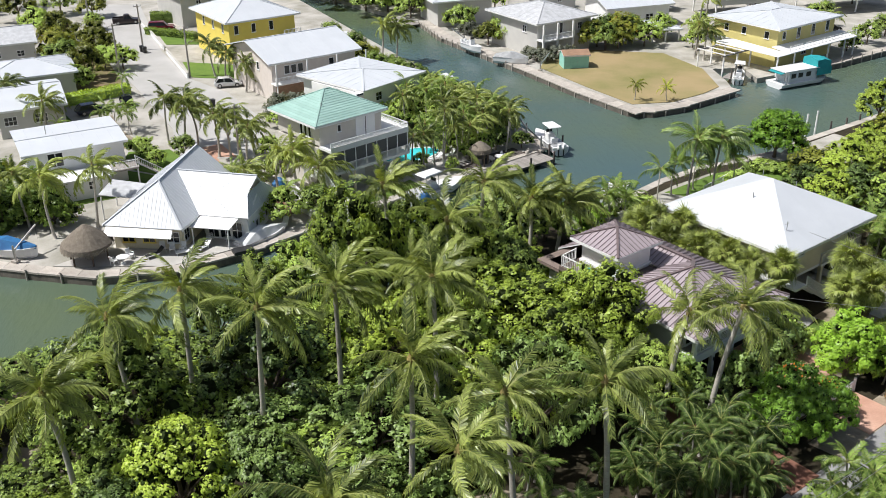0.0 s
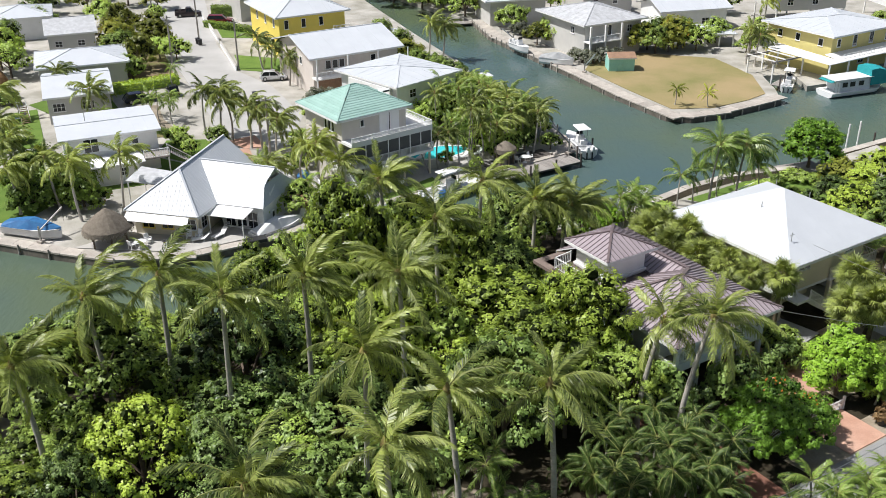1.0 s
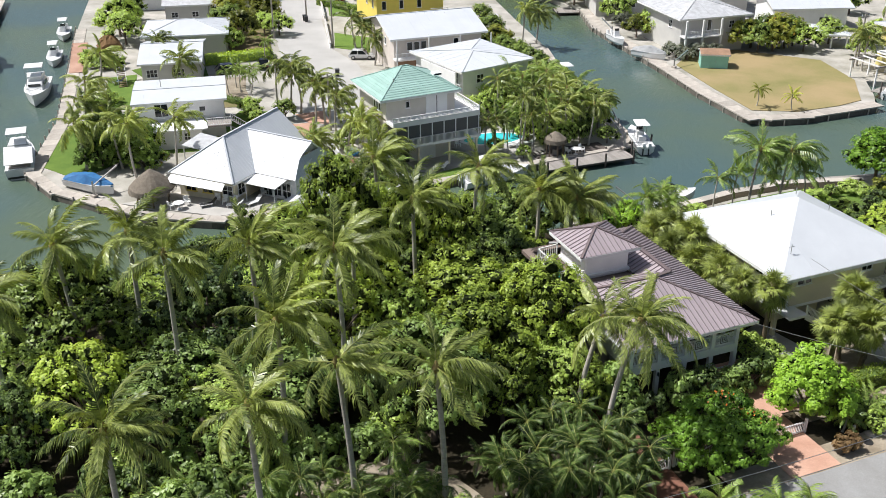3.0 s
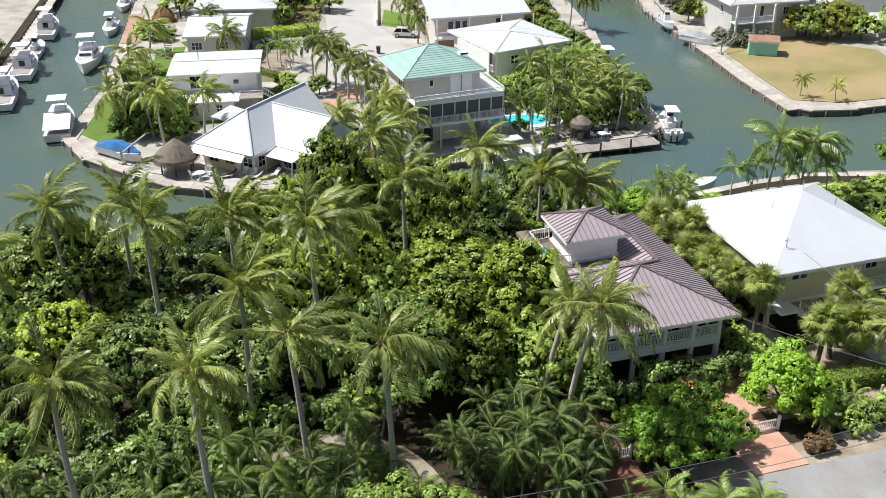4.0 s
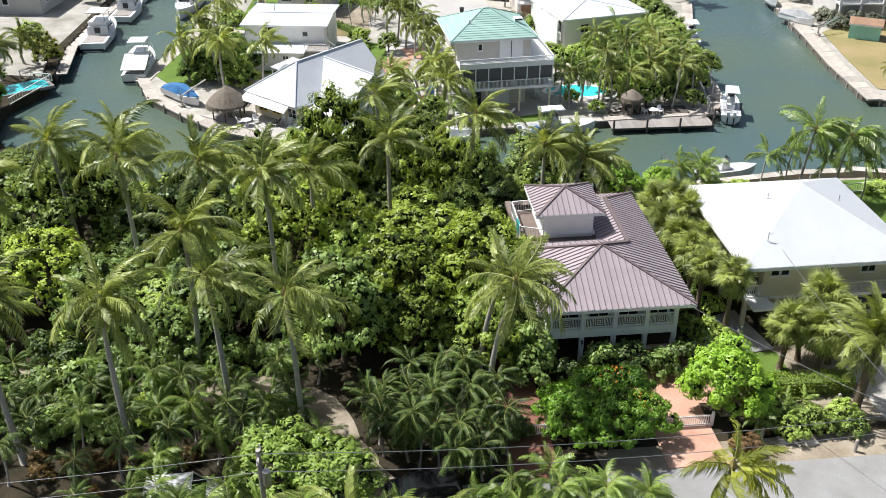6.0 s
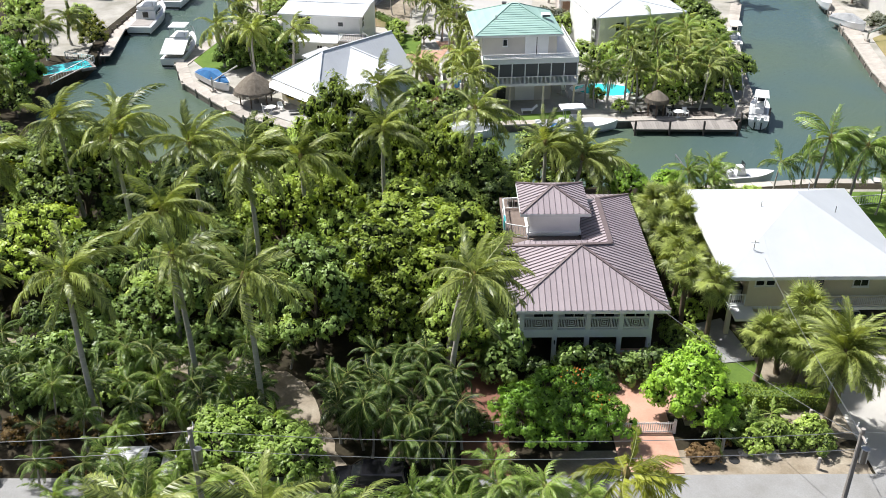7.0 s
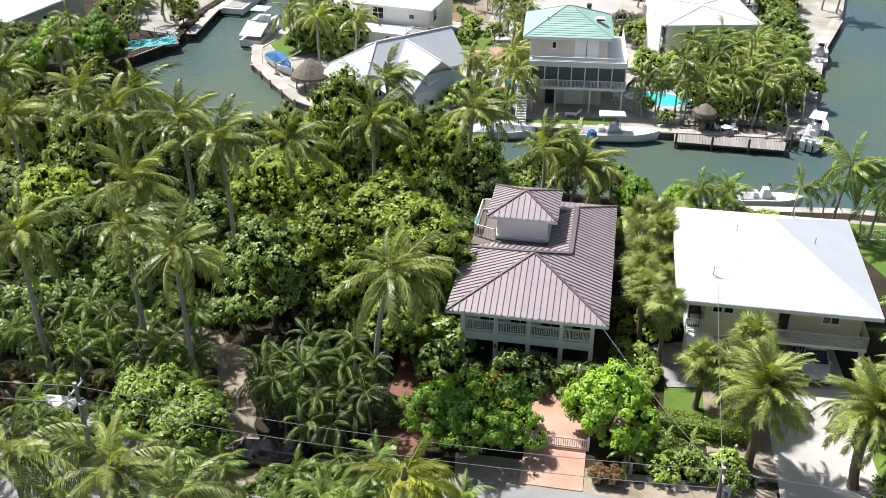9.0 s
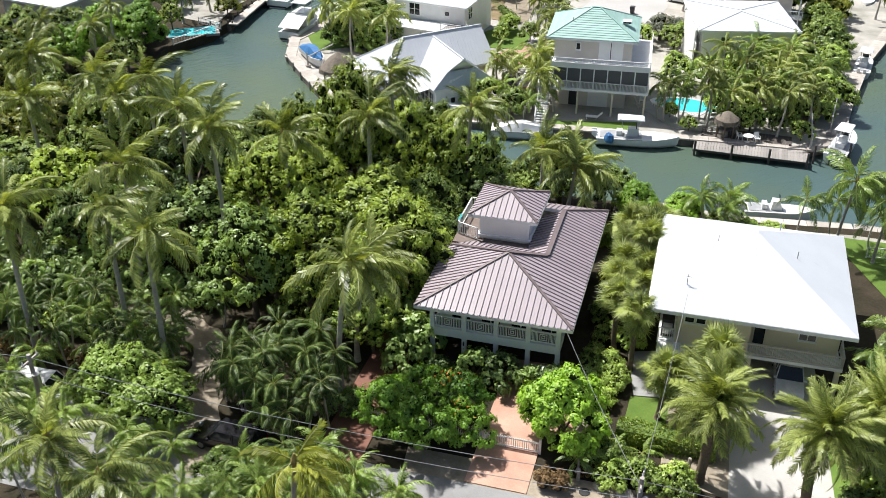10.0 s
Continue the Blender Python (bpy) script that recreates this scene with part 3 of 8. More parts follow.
def railing(parent, p, q, h=1.0, step=0.16, mat=M_WHITE, thick=0.035, name="railing"):
    """A railing between two points: rails, end posts and single balusters."""
    p, q = Vector(p), Vector(q)
    n = max(2, int((q - p).length / step))
    up = Vector((0, 0, 1))
    g = Geo().beam(p + up * h, q + up * h, 0.09, 0.06).beam(p + up * 0.12, q + up * 0.12, 0.06, 0.05)
    g.beam(p, p + up * (h + 0.06), 0.09, 0.09).beam(q, q + up * (h + 0.06), 0.09, 0.09)
    r = part(name, g, mat, parent)
    key = (h, thick, mat.name)
    if key not in BALUSTERS:
        BALUSTERS[key] = Geo().box(-thick / 2, -thick / 2, 0.12, thick / 2, thick / 2, h).mesh("baluster", mat)
    for i in range(1, n):
        c = p + (q - p) * (i / n)
        part("baluster", BALUSTERS[key], None, r, at=Matrix.Translation(c))
    return r


def slopes_hip(x0, y0, x1, y1, z, rise):
    """The four slopes of a hip roof: front, right, back, left."""
    w, d = x1 - x0, y1 - y0
    if w <= d:
        a, b = (Vector(((x0 + x1) / 2, y0 + w / 2, z + rise)), Vector(((x0 + x1) / 2, y1 - w / 2, z + rise)))
        A, B, C, D = (Vector(c) for c in ((x0, y0, z), (x1, y0, z), (x1, y1, z), (x0, y1, z)))
        out = [[A, B, a], [B, C, b, a], [C, D, b], [D, A, a, b]]
    else:
        a, b = (Vector((x0 + d / 2, (y0 + y1) / 2, z + rise)), Vector((x1 - d / 2, (y0 + y1) / 2, z + rise)))
        A, B, C, D = (Vector(c) for c in ((x0, y0, z), (x1, y0, z), (x1, y1, z), (x0, y1, z)))
        out = [[A, B, b, a], [B, C, b], [C, D, a, b], [D, A, a]]
    return out


def slopes_gable(x0, y0, x1, y1, z, rise):
    """Two slopes with the ridge along x."""
    m = (y0 + y1) / 2
    A, B, C, D = (Vector(c) for c in ((x0, y0, z), (x1, y0, z), (x1, y1, z), (x0, y1, z)))
    a, b = Vector((x0, m, z + rise)), Vector((x1, m, z + rise))
    return [[A, B, b, a], [C, D, a, b]]


def roof(parent, slopes, mat, spacing=0.5, courses=False, rib=0.045, under=M_WHITE, cap=None, name="roof_panel", fascia=0.22, seam=None):
    """A roof of plates with a fascia board, covered with separate panels or tile courses."""
    up = Vector((0, 0, 1))
    g = Geo()
    for s in slopes:
        g.plate([p - up * 0.03 for p in s], 0.10)
    base = part("roof", g, under, parent)
    edges = {}
    for s in slopes:
        nor = (s[1] - s[0]).cross(s[2] - s[0]).normalized()
        if nor.z < 0:
            nor = -nor
        eave = up.cross(nor).normalized()
        rise = nor.cross(eave).normalized()
        axis = rise if courses else eave
        vals = [p.dot(axis) for p in s]
        lo, hi = min(vals), max(vals)
        n = max(1, round((hi - lo) / spacing))
        step = (hi - lo) / n
        for i in range(n):
            pts = clip_strip([Vector(p) for p in s], axis, lo + i * step + (0 if courses else 0.004), lo + (i + 1) * step)
            if len(pts) < 3:
                continue
            k, cut = Geo(), 0
            if courses:
                lift = [p + nor * (0.02 + 0.035 * (1 - (p.dot(axis) - lo - i * step) / step)) for p in pts]
                k.plate(lift, 0.03)
            else:
                k.plate([p + nor * 0.012 for p in pts], 0.02)
                cut = len(k.f)
                at = lo + (i + 1) * step
                edge = sorted((p for p in pts if abs(p.dot(axis) - at) < 0.01), key=lambda p: p.dot(rise))
                if len(edge) >= 2 and (edge[-1] - edge[0]).length > 0.05 and rib:
                    k.beam(edge[0] + nor * (rib / 2), edge[-1] + nor * (rib / 2), 0.035, rib)
            me = k.mesh(name, mat)
            if seam and len(k.f) > cut > 0:
                me.materials.append(seam)
                me.polygons.foreach_set("material_index", np.array([0] * cut + [1] * (len(k.f) - cut), dtype=np.int32))
            part(name, me, None, base)
        for i, p in enumerate(s):
            q = s[(i + 1) % len(s)]
            key = tuple(sorted(((round(p.x, 2), round(p.y, 2), round(p.z, 2)), (round(q.x, 2), round(q.y, 2), round(q.z, 2)))))
            edges.setdefault(key, []).append((p, q))
    for key, found in edges.items():
        p, q = found[0]
        if len(found) > 1:
            if cap:
                part("ridge_cap", Geo().beam(p + up * 0.05, q + up * 0.05, 0.2, 0.07), cap, base)
        elif fascia and abs(p.z - q.z) < 0.05:
            part("fascia", Geo().beam(p - up * (fascia / 2 + 0.02), q - up * (fascia / 2 + 0.02), 0.05, fascia), under, base)
    return base


def walls(parent, x0, y0, x1, y1, z0, z1, mat, label="", name="wall"):
    return part(name, Geo().box(x0, y0, z0, x1, y1, z1), mat, parent, label)


def gable_end(parent, x, y0, y1, z, rise, mat, t=0.12):
    return part("gable", Geo().poly([(x, y0, z), (x, y1, z), (x, (y0 + y1) / 2, z + rise)]).poly([(x + t, y0, z), (x + t, (y0 + y1) / 2, z + rise), (x + t, y1, z)]), mat, parent)

# ---- the brown-roofed house ----
def brown_house():
    h = thing("house", BR, "white two-storey house with brown seamed metal roof and cupola", "house")
    z0 = 5.12
    A, B, C, D = Vector((0, 0, z0)), Vector((11.15, 0, z0)), Vector((11.15, 17.45, z0)), Vector((0, 17.45, z0))
    apex = Vector((5.5, 5.25, 7.26))
    cut = Vector((8.0, 7.0, 6.34))
    back = Vector((8.0, 14.3, 6.34))
    left = Vector((0, 8.7, z0))
    base = roof(h, [[A, B, apex], [B, C, back, cut, apex], [A, apex, left], [C, Vector((3.0, 17.45, z0)), Vector((5.6, 14.3, 6.34)), back]], M_ROOF_BROWN, 0.43, cap=M_FLASH, fascia=0.24, rib=0.075, seam=M_SEAM_SHADE)
    # the sunken part round the cupola
    i0, i1, i2 = Vector((6.2, 9.0, 5.55)), Vector((6.2, 14.3, 5.55)), Vector((2.0, 9.0, 5.55))
    roof(h, [[cut, back, i1, i0], [apex, cut, i0, i2, left]], M_ROOF_BROWN, 0.43, rib=0.075, fascia=0, seam=M_SEAM_SHADE)
    part("flashing", Geo().beam(apex + Vector((0, 0, 0.1)), cut + Vector((0, 0, 0.1)), 0.32, 0.06).beam(cut + Vector((0, 0, 0.1)), back + Vector((0, 0, 0.1)), 0.36, 0.06).beam(left + Vector((0.1, 0, 0.1)), apex + Vector((0, 0, 0.1)), 0.26, 0.05), M_FLASH, h)
    part("deck", Geo().box(0.3, 8.9, 4.95, 6.2, 14.6, 5.35), M_DECKING, h, "brown boarded rooftop deck")
    part("deck_edge", Geo().box(0.3, 14.6, 4.7, 5.6, 17.2, 5.0), M_DECKING, h)
    railing(h, (0.4, 10.2, 5.35), (0.4, 14.4, 5.35), 1.0, 0.2)
    railing(h, (0.4, 10.2, 5.35), (2.1, 9.6, 5.35), 1.0, 0.2)
    railing(h, (0.4, 14.4, 5.35), (2.2, 14.6, 5.35), 1.0, 0.2)
    # cupola
    walls(h, 2.15, 9.95, 6.05, 13.85, 5.3, 7.62, M_WHITE, "white cupola walls", "cupola_wall")
    part("sill_band", Geo().box(2.0, 9.8, 5.55, 6.2, 14.0, 5.75), M_WHITE, h)
    part("shutter", Geo().box(2.35, 9.90, 6.1, 5.85, 9.95, 7.35), M_WHITE, h, "large closed white shutter")
    part("valance", Geo().box(2.2, 9.86, 7.35, 6.0, 9.94, 7.55), M_STUCCO, h)
    roof(h, slopes_hip(1.43, 9.3, 6.75, 14.6, 7.66, 1.08), M_ROOF_BROWN, 0.43, cap=M_FLASH, fascia=0.22, rib=0.07, seam=M_SEAM_SHADE)
    # upper storey behind the balcony
    walls(h, 1.0, 2.6, 10.2, 16.4, 2.5, 5.0, M_WHITE)
    # grey, not the upper storey's white: the balcony's shade put into the colour
    walls(h, 1.4, 4.2, 9.8, 16.0, 0.0, 2.5, M_GREY_WALL, "ground-floor wall greyed for the balcony's shade", "ground_floor_wall")
    part("ceiling", Geo().box(0.5, 0.5, 4.86, 10.7, 3.0, 4.98), M_WHITE, h)
    part("balcony_floor", Geo().box(0.95, 0.85, 2.42, 10.2, 2.6, 2.6), M_DOCK, h)
    part("balcony_beam", Geo().box(0.9, 0.82, 2.3, 10.25, 1.06, 2.95).box(0.9, 1.06, 2.3, 1.14, 2.6, 2.95).box(10.01, 1.06, 2.3, 10.25, 2.6, 2.95), M_WHITE, h, "broad white balcony beam")
    cols = [1.05, 3.4, 5.7, 8.0, 10.1]
    for c in cols:
        part("column", Geo().box(c - 0.15, 0.82, 2.95, c + 0.15, 1.1, 4.9), M_WHITE, h)
    for a, b in zip(cols, cols[1:]):
        fret(h, a + 0.15, b - 0.15, 0.95, 2.95)
    for x in (2.0, 4.2, 6.4, 8.6):
        window(h, x, 2.58, 2.75, 1.5, 2.0, bars=1)
    for c in (3.4, 5.7, 8.0):
        part("column", Geo().box(c - 0.16, 0.85, 0, c + 0.16, 1.15, 2.3), M_WHITE, h)
    part("column", Geo().box(9.95, 0.82, 0, 10.27, 1.15, 2.3), M_WHITE, h)
    part("column", Geo().box(0.9, 0.85, 0, 1.2, 1.15, 2.3), M_WHITE, h)
    part("wall_lamp", Geo().box(3.36, 0.72, 1.75, 3.44, 0.85, 2.05), M_DARK, h)
    part("crossbeam", Geo().box(8.1, 0.9, 0.9, 9.95, 1.0, 1.0), M_WHITE, h)
    for y in (5.5, 9.5, 13.0):
        window(h, 1.0, y + 1.2, 3.2, 1.2, 1.2, -90)
        window(h, 10.2, y, 3.2, 1.2, 1.2, 90)
    door(h, 4.6, 4.18, 0.05, 0.95, 2.05)
    part("garage_door", Geo().box(6.6, 4.1, 0.05, 9.4, 4.2, 2.15), M_WHITE, h)
    return h


def fret(parent, x0, x1, y, z):
    """A balustrade bay: uprights left and right, nested squares in the middle."""
    r = part("balustrade", Geo().box(x0, y - 0.04, z + 0.92, x1, y + 0.04, z + 1.0), M_WHITE, parent)
    part("bottom_rail", Geo().box(x0, y - 0.03, z + 0.08, x1, y + 0.03, z + 0.14), M_WHITE, r)
    c = (x0 + x1) / 2
    for s in (0.42, 0.27, 0.13):
        m = z + 0.53
        g = Geo()
        g.box(c - s, y - 0.02, m - s, c + s, y + 0.02, m - s + 0.05).box(c - s, y - 0.02, m + s - 0.05, c + s, y + 0.02, m + s)
        g.box(c - s, y - 0.02, m - s + 0.05, c - s + 0.05, y + 0.02, m + s - 0.05).box(c + s - 0.05, y - 0.02, m - s + 0.05, c + s, y + 0.02, m + s - 0.05)
        part("square", g, M_WHITE, r)
    me = Geo().box(-0.02, -0.02, 0.14, 0.02, 0.02, 0.92).mesh("baluster", M_WHITE)
    n = 5
    for side in (-1, 1):
        a, b = (x0, c - 0.44) if side < 0 else (c + 0.44, x1)
        for i in range(n):
            part("baluster", me, None, r, at=pose(a + (b - a) * (i + 0.5) / n, y, z))


# ---- the white-roofed house beside it ----
def white_house():
    m = pose(28.1, 70.55, 0, 0, 0, 38.2)
    h = thing("house", m, "cream stucco stilt house with a broad bright white hip roof", "house")
    roof(h, slopes_hip(0.0, 0.1, 13.55, 13.9, 5.78, 3.2), M_ROOF_WHITE, 3.4, rib=0, fascia=0.26)
    walls(h, 2.1, 1.2, 7.0, 12.8, 2.55, 5.75, M_STUCCO)
    walls(h, 7.0, 2.2, 12.9, 12.8, 2.55, 5.75, M_STUCCO)
    walls(h, 2.3, 3.2, 7.2, 12.5, 0, 2.55, M_STUCCO, "cream ground-floor wall", "ground_floor_wall")
    # grey among cream walls: the carport's shade put into this wall's colour
    walls(h, 7.2, 8.2, 12.7, 12.5, 0, 2.55, M_GREY_WALL, "carport back wall greyed for its shade", "carport_wall")
    part("floor_slab", Geo().box(0.9, 1.2, 2.3, 13.1, 12.9, 2.55), M_WHITE, h)
    part("balcony_floor", Geo().box(6.9, 0.95, 2.32, 13.25, 2.2, 2.56), M_WHITE, h)
    railing(h, (6.95, 1.02, 2.56), (13.2, 1.02, 2.56), 0.95, 0.14, M_BEIGE_WALL)
    railing(h, (13.2, 1.02, 2.56), (13.2, 3.0, 2.56), 0.95, 0.14, M_BEIGE_WALL)
    railing(h, (0.95, 1.3, 2.56), (2.05, 1.3, 2.56), 0.95, 0.14)
    for x, y in ((7.2, 1.15), (13.0, 1.15), (10.1, 8.1), (1.1, 1.4), (1.1, 6.0), (1.1, 12.0)):
        part("post", Geo().box(x - 0.16, y - 0.16, 0, x + 0.16, y + 0.16, 2.4), M_STUCCO, h)
    window(h, 2.55, 1.18, 4.35, 0.72, 0.55, bars=0)
    window(h, 3.32, 1.18, 4.35, 0.72, 0.55, bars=0)
    window(h, 7.25, 2.18, 2.75, 0.85, 2.0, bars=0, rim=M_STUCCO)
    window(h, 10.2, 2.18, 3.6, 1.2, 1.2, bars=1)
    for y in (4.5, 9.0):
        window(h, 2.1, y + 1.0, 3.7, 1.0, 1.1, -90, bars=1)
    for y in (4.0, 9.0):
        window(h, 12.9, y, 3.7, 1.4, 1.1, 90, bars=1)
    # side gallery with the cooling unit, and the stairs down
    ac = part("cooling_unit", Geo().box(1.1, 1.7, 2.56, 1.95, 2.5, 3.9), M_DARK, h, "dark cooling unit on the side gallery")
    part("grille", Geo().box(1.2, 1.66, 2.8, 1.85, 1.7, 3.7), M_STEEL, ac)
    g = Geo()
    for i in range(13):
        g.box(2.6 + i * 0.27, -0.35, 2.3 - i * 0.18, 2.9 + i * 0.27, 0.75, 2.36 - i * 0.18)
    g.beam((2.6, -0.35, 2.2), (6.2, -0.35, -0.1), 0.06, 0.25).beam((2.6, 0.75, 2.2), (6.2, 0.75, -0.1), 0.06, 0.25)
    part("stair", g, M_WHITE, h)
    railing(h, (2.6, -0.35, 2.35), (6.1, -0.35, 0.05), 0.95, 0.16)
    part("landing", Geo().box(1.0, -0.4, 2.32, 2.6, 1.2, 2.54), M_WHITE, h)
    for x, y, z in ((4.2, 7.0, 8.1), (9.6, 6.2, 8.0), (8.4, 9.0, 8.6)):
        part("vent_pipe", Geo().tube([(x, y, z - 0.4), (x, y, z + 0.2)], [0.04, 0.04], 6), M_STEEL, h)
    part("antenna_mast", Geo().tube([(2.4, 2.2, 6.2), (2.4, 2.2, 7.6)], [0.03, 0.03], 6).beam((2.1, 2.2, 7.4), (2.7, 2.2, 7.4), 0.03, 0.03), M_STEEL, h)
    return h


# ---- the green-roofed house with the screened porch ----
def green_house():
    m = pose(-14.0, 99.3, 0, 0, 0, 42.0)
    h = thing("house", m, "three-storey beige house with pale green tile roof and screened porch", "house")
    roof(h, slopes_hip(-0.7, 0.0, 9.5, 9.4, 7.85, 2.3), M_ROOF_GREEN, 0.38, courses=True, name="tile_course", cap=M_ROOF_GREEN, fascia=0.22)
    walls(h, 0.2, 0.6, 8.9, 8.8, 5.3, 7.85, M_BEIGE_WALL)
    walls(h, 0.2, 0.9, 10.9, 8.9, 2.6, 5.0, M_BEIGE_WALL)
    walls(h, 1.0, 1.2, 8.6, 8.6, -0.5, 2.6, M_BEIGE_WALL, "plain beige ground-floor wall", "ground_floor_wall")
    part("balcony_floor", Geo().box(0.1, -1.6, 5.0, 11.1, 0.6, 5.3).box(8.9, 0.6, 5.0, 11.1, 9.0, 5.3), M_WHITE, h)
    part("parapet", Geo().box(0.1, -1.62, 5.0, 11.12, -1.5, 5.62).box(11.0, -1.5, 5.0, 11.12, 9.0, 5.62), M_WHITE, h, "smooth white balcony parapet")
    railing(h, (0.15, -1.56, 5.62), (11.06, -1.56, 5.62), 0.5, 0.16)
    railing(h, (11.06, -1.5, 5.62), (11.06, 9.0, 5.62), 0.5, 0.16)
    part("porch_floor", Geo().box(0.3, -1.7, 2.35, 11.1, 0.9, 2.6), M_WHITE, h)
    railing(h, (0.4, -1.72, 2.55), (11.1, -1.72, 2.55), 0.95, 0.15)
    n = 7
    for i in range(n + 1):
        x = 0.45 + i * (10.55 / n)
        part("porch_post", Geo().box(x - 0.06, -1.55, 2.6, x + 0.06, -1.43, 5.0), M_WHITE, h)
        if i < n:
            s = part("screen", Geo().box(x + 0.06, -1.51, 3.45, x + 10.55 / n - 0.06, -1.49, 5.0), M_SCREEN, h, "dark insect screen")
            part("screen_rail", Geo().box(x + 0.06, -1.54, 3.38, x + 10.55 / n - 0.06, -1.46, 3.46), M_WHITE, s)
    part("screen", Geo().box(0.42, -1.4, 3.45, 0.44, 0.9, 5.0), M_SCREEN, h)
    part("screen", Geo().box(11.0, -1.4, 3.45, 11.02, 0.9, 5.0), M_SCREEN, h)
    for x in (1.2, 4.0, 6.2, 9.0):
        window(h, x, 0.88, 3.0, 1.3, 1.7, bars=1)
    window(h, 2.6, 0.58, 6.4, 0.55, 0.85, bars=0)
    part("sliding_door", Geo().box(5.2, 0.5, 5.32, 7.9, 0.6, 7.5), M_WHITE, h, "pair of closed white sliding doors")
    part("seam", Geo().box(6.5, 0.47, 5.32, 6.58, 0.5, 7.5), M_DARK, h)
    for y in (2.0, 2.8, 3.6):
        window(h, 0.2, y + 0.7, 5.9, 0.6, 1.5, -90, bars=0, rim=M_WHITE)
    window(h, 0.2, 6.6, 3.4, 0.9, 1.2, -90)
    part("garage_door", Geo().box(4.3, 1.1, -0.45, 6.6, 1.2, 1.9), M_WHITE, h, "closed white garage door")
    door(h, 2.2, 1.17, -0.45, 0.9, 2.05, mat=M_DARK)
    for x in (0.6, 3.3, 7.2, 10.8):
        part("post", Geo().box(x - 0.1, -1.5, -0.5, x + 0.1, -1.3, 2.4), M_STUCCO, h)
    part("brace", Geo().beam((9.6, -1.4, 2.3), (10.7, -1.4, -0.4), 0.12, 0.12), M_DOCK, h)
    g = Geo()
    for i in range(15):
        g.box(-1.0, -1.6 - i * 0.3, 2.4 - i * 0.195, 0.1, -1.28 - i * 0.3, 2.46 - i * 0.195)
    g.beam((-1.0, -1.4, 2.35), (-1.0, -6.0, -0.45), 0.06, 0.25).beam((0.1, -1.4, 2.35), (0.1, -6.0, -0.45), 0.06, 0.25)
    part("stair", g, M_WHITE, h)
    railing(h, (-1.0, -1.5, 2.45), (-1.0, -5.8, -0.35), 0.95, 0.2)
    part("landing", Geo().box(-1.6, -1.5, 2.35, 0.3, 1.5, 2.55), M_WHITE, h)
    railing(h, (-1.55, -1.4, 2.55), (-1.55, 1.4, 2.55), 0.95, 0.2)
    sk = part("skylight", Geo().box(7.5, 3.2, 8.9, 8.5, 4.2, 9.15), M_WHITE, h)
    part("pane", Geo().box(7.58, 3.15, 8.95, 8.42, 3.2, 9.1), M_GLASS, sk)
    part("vent_pipe", Geo().tube([(2.0, 2.5, 8.8), (2.0, 2.5, 9.5)], [0.06, 0.06], 6), M_STEEL, h)
    return h


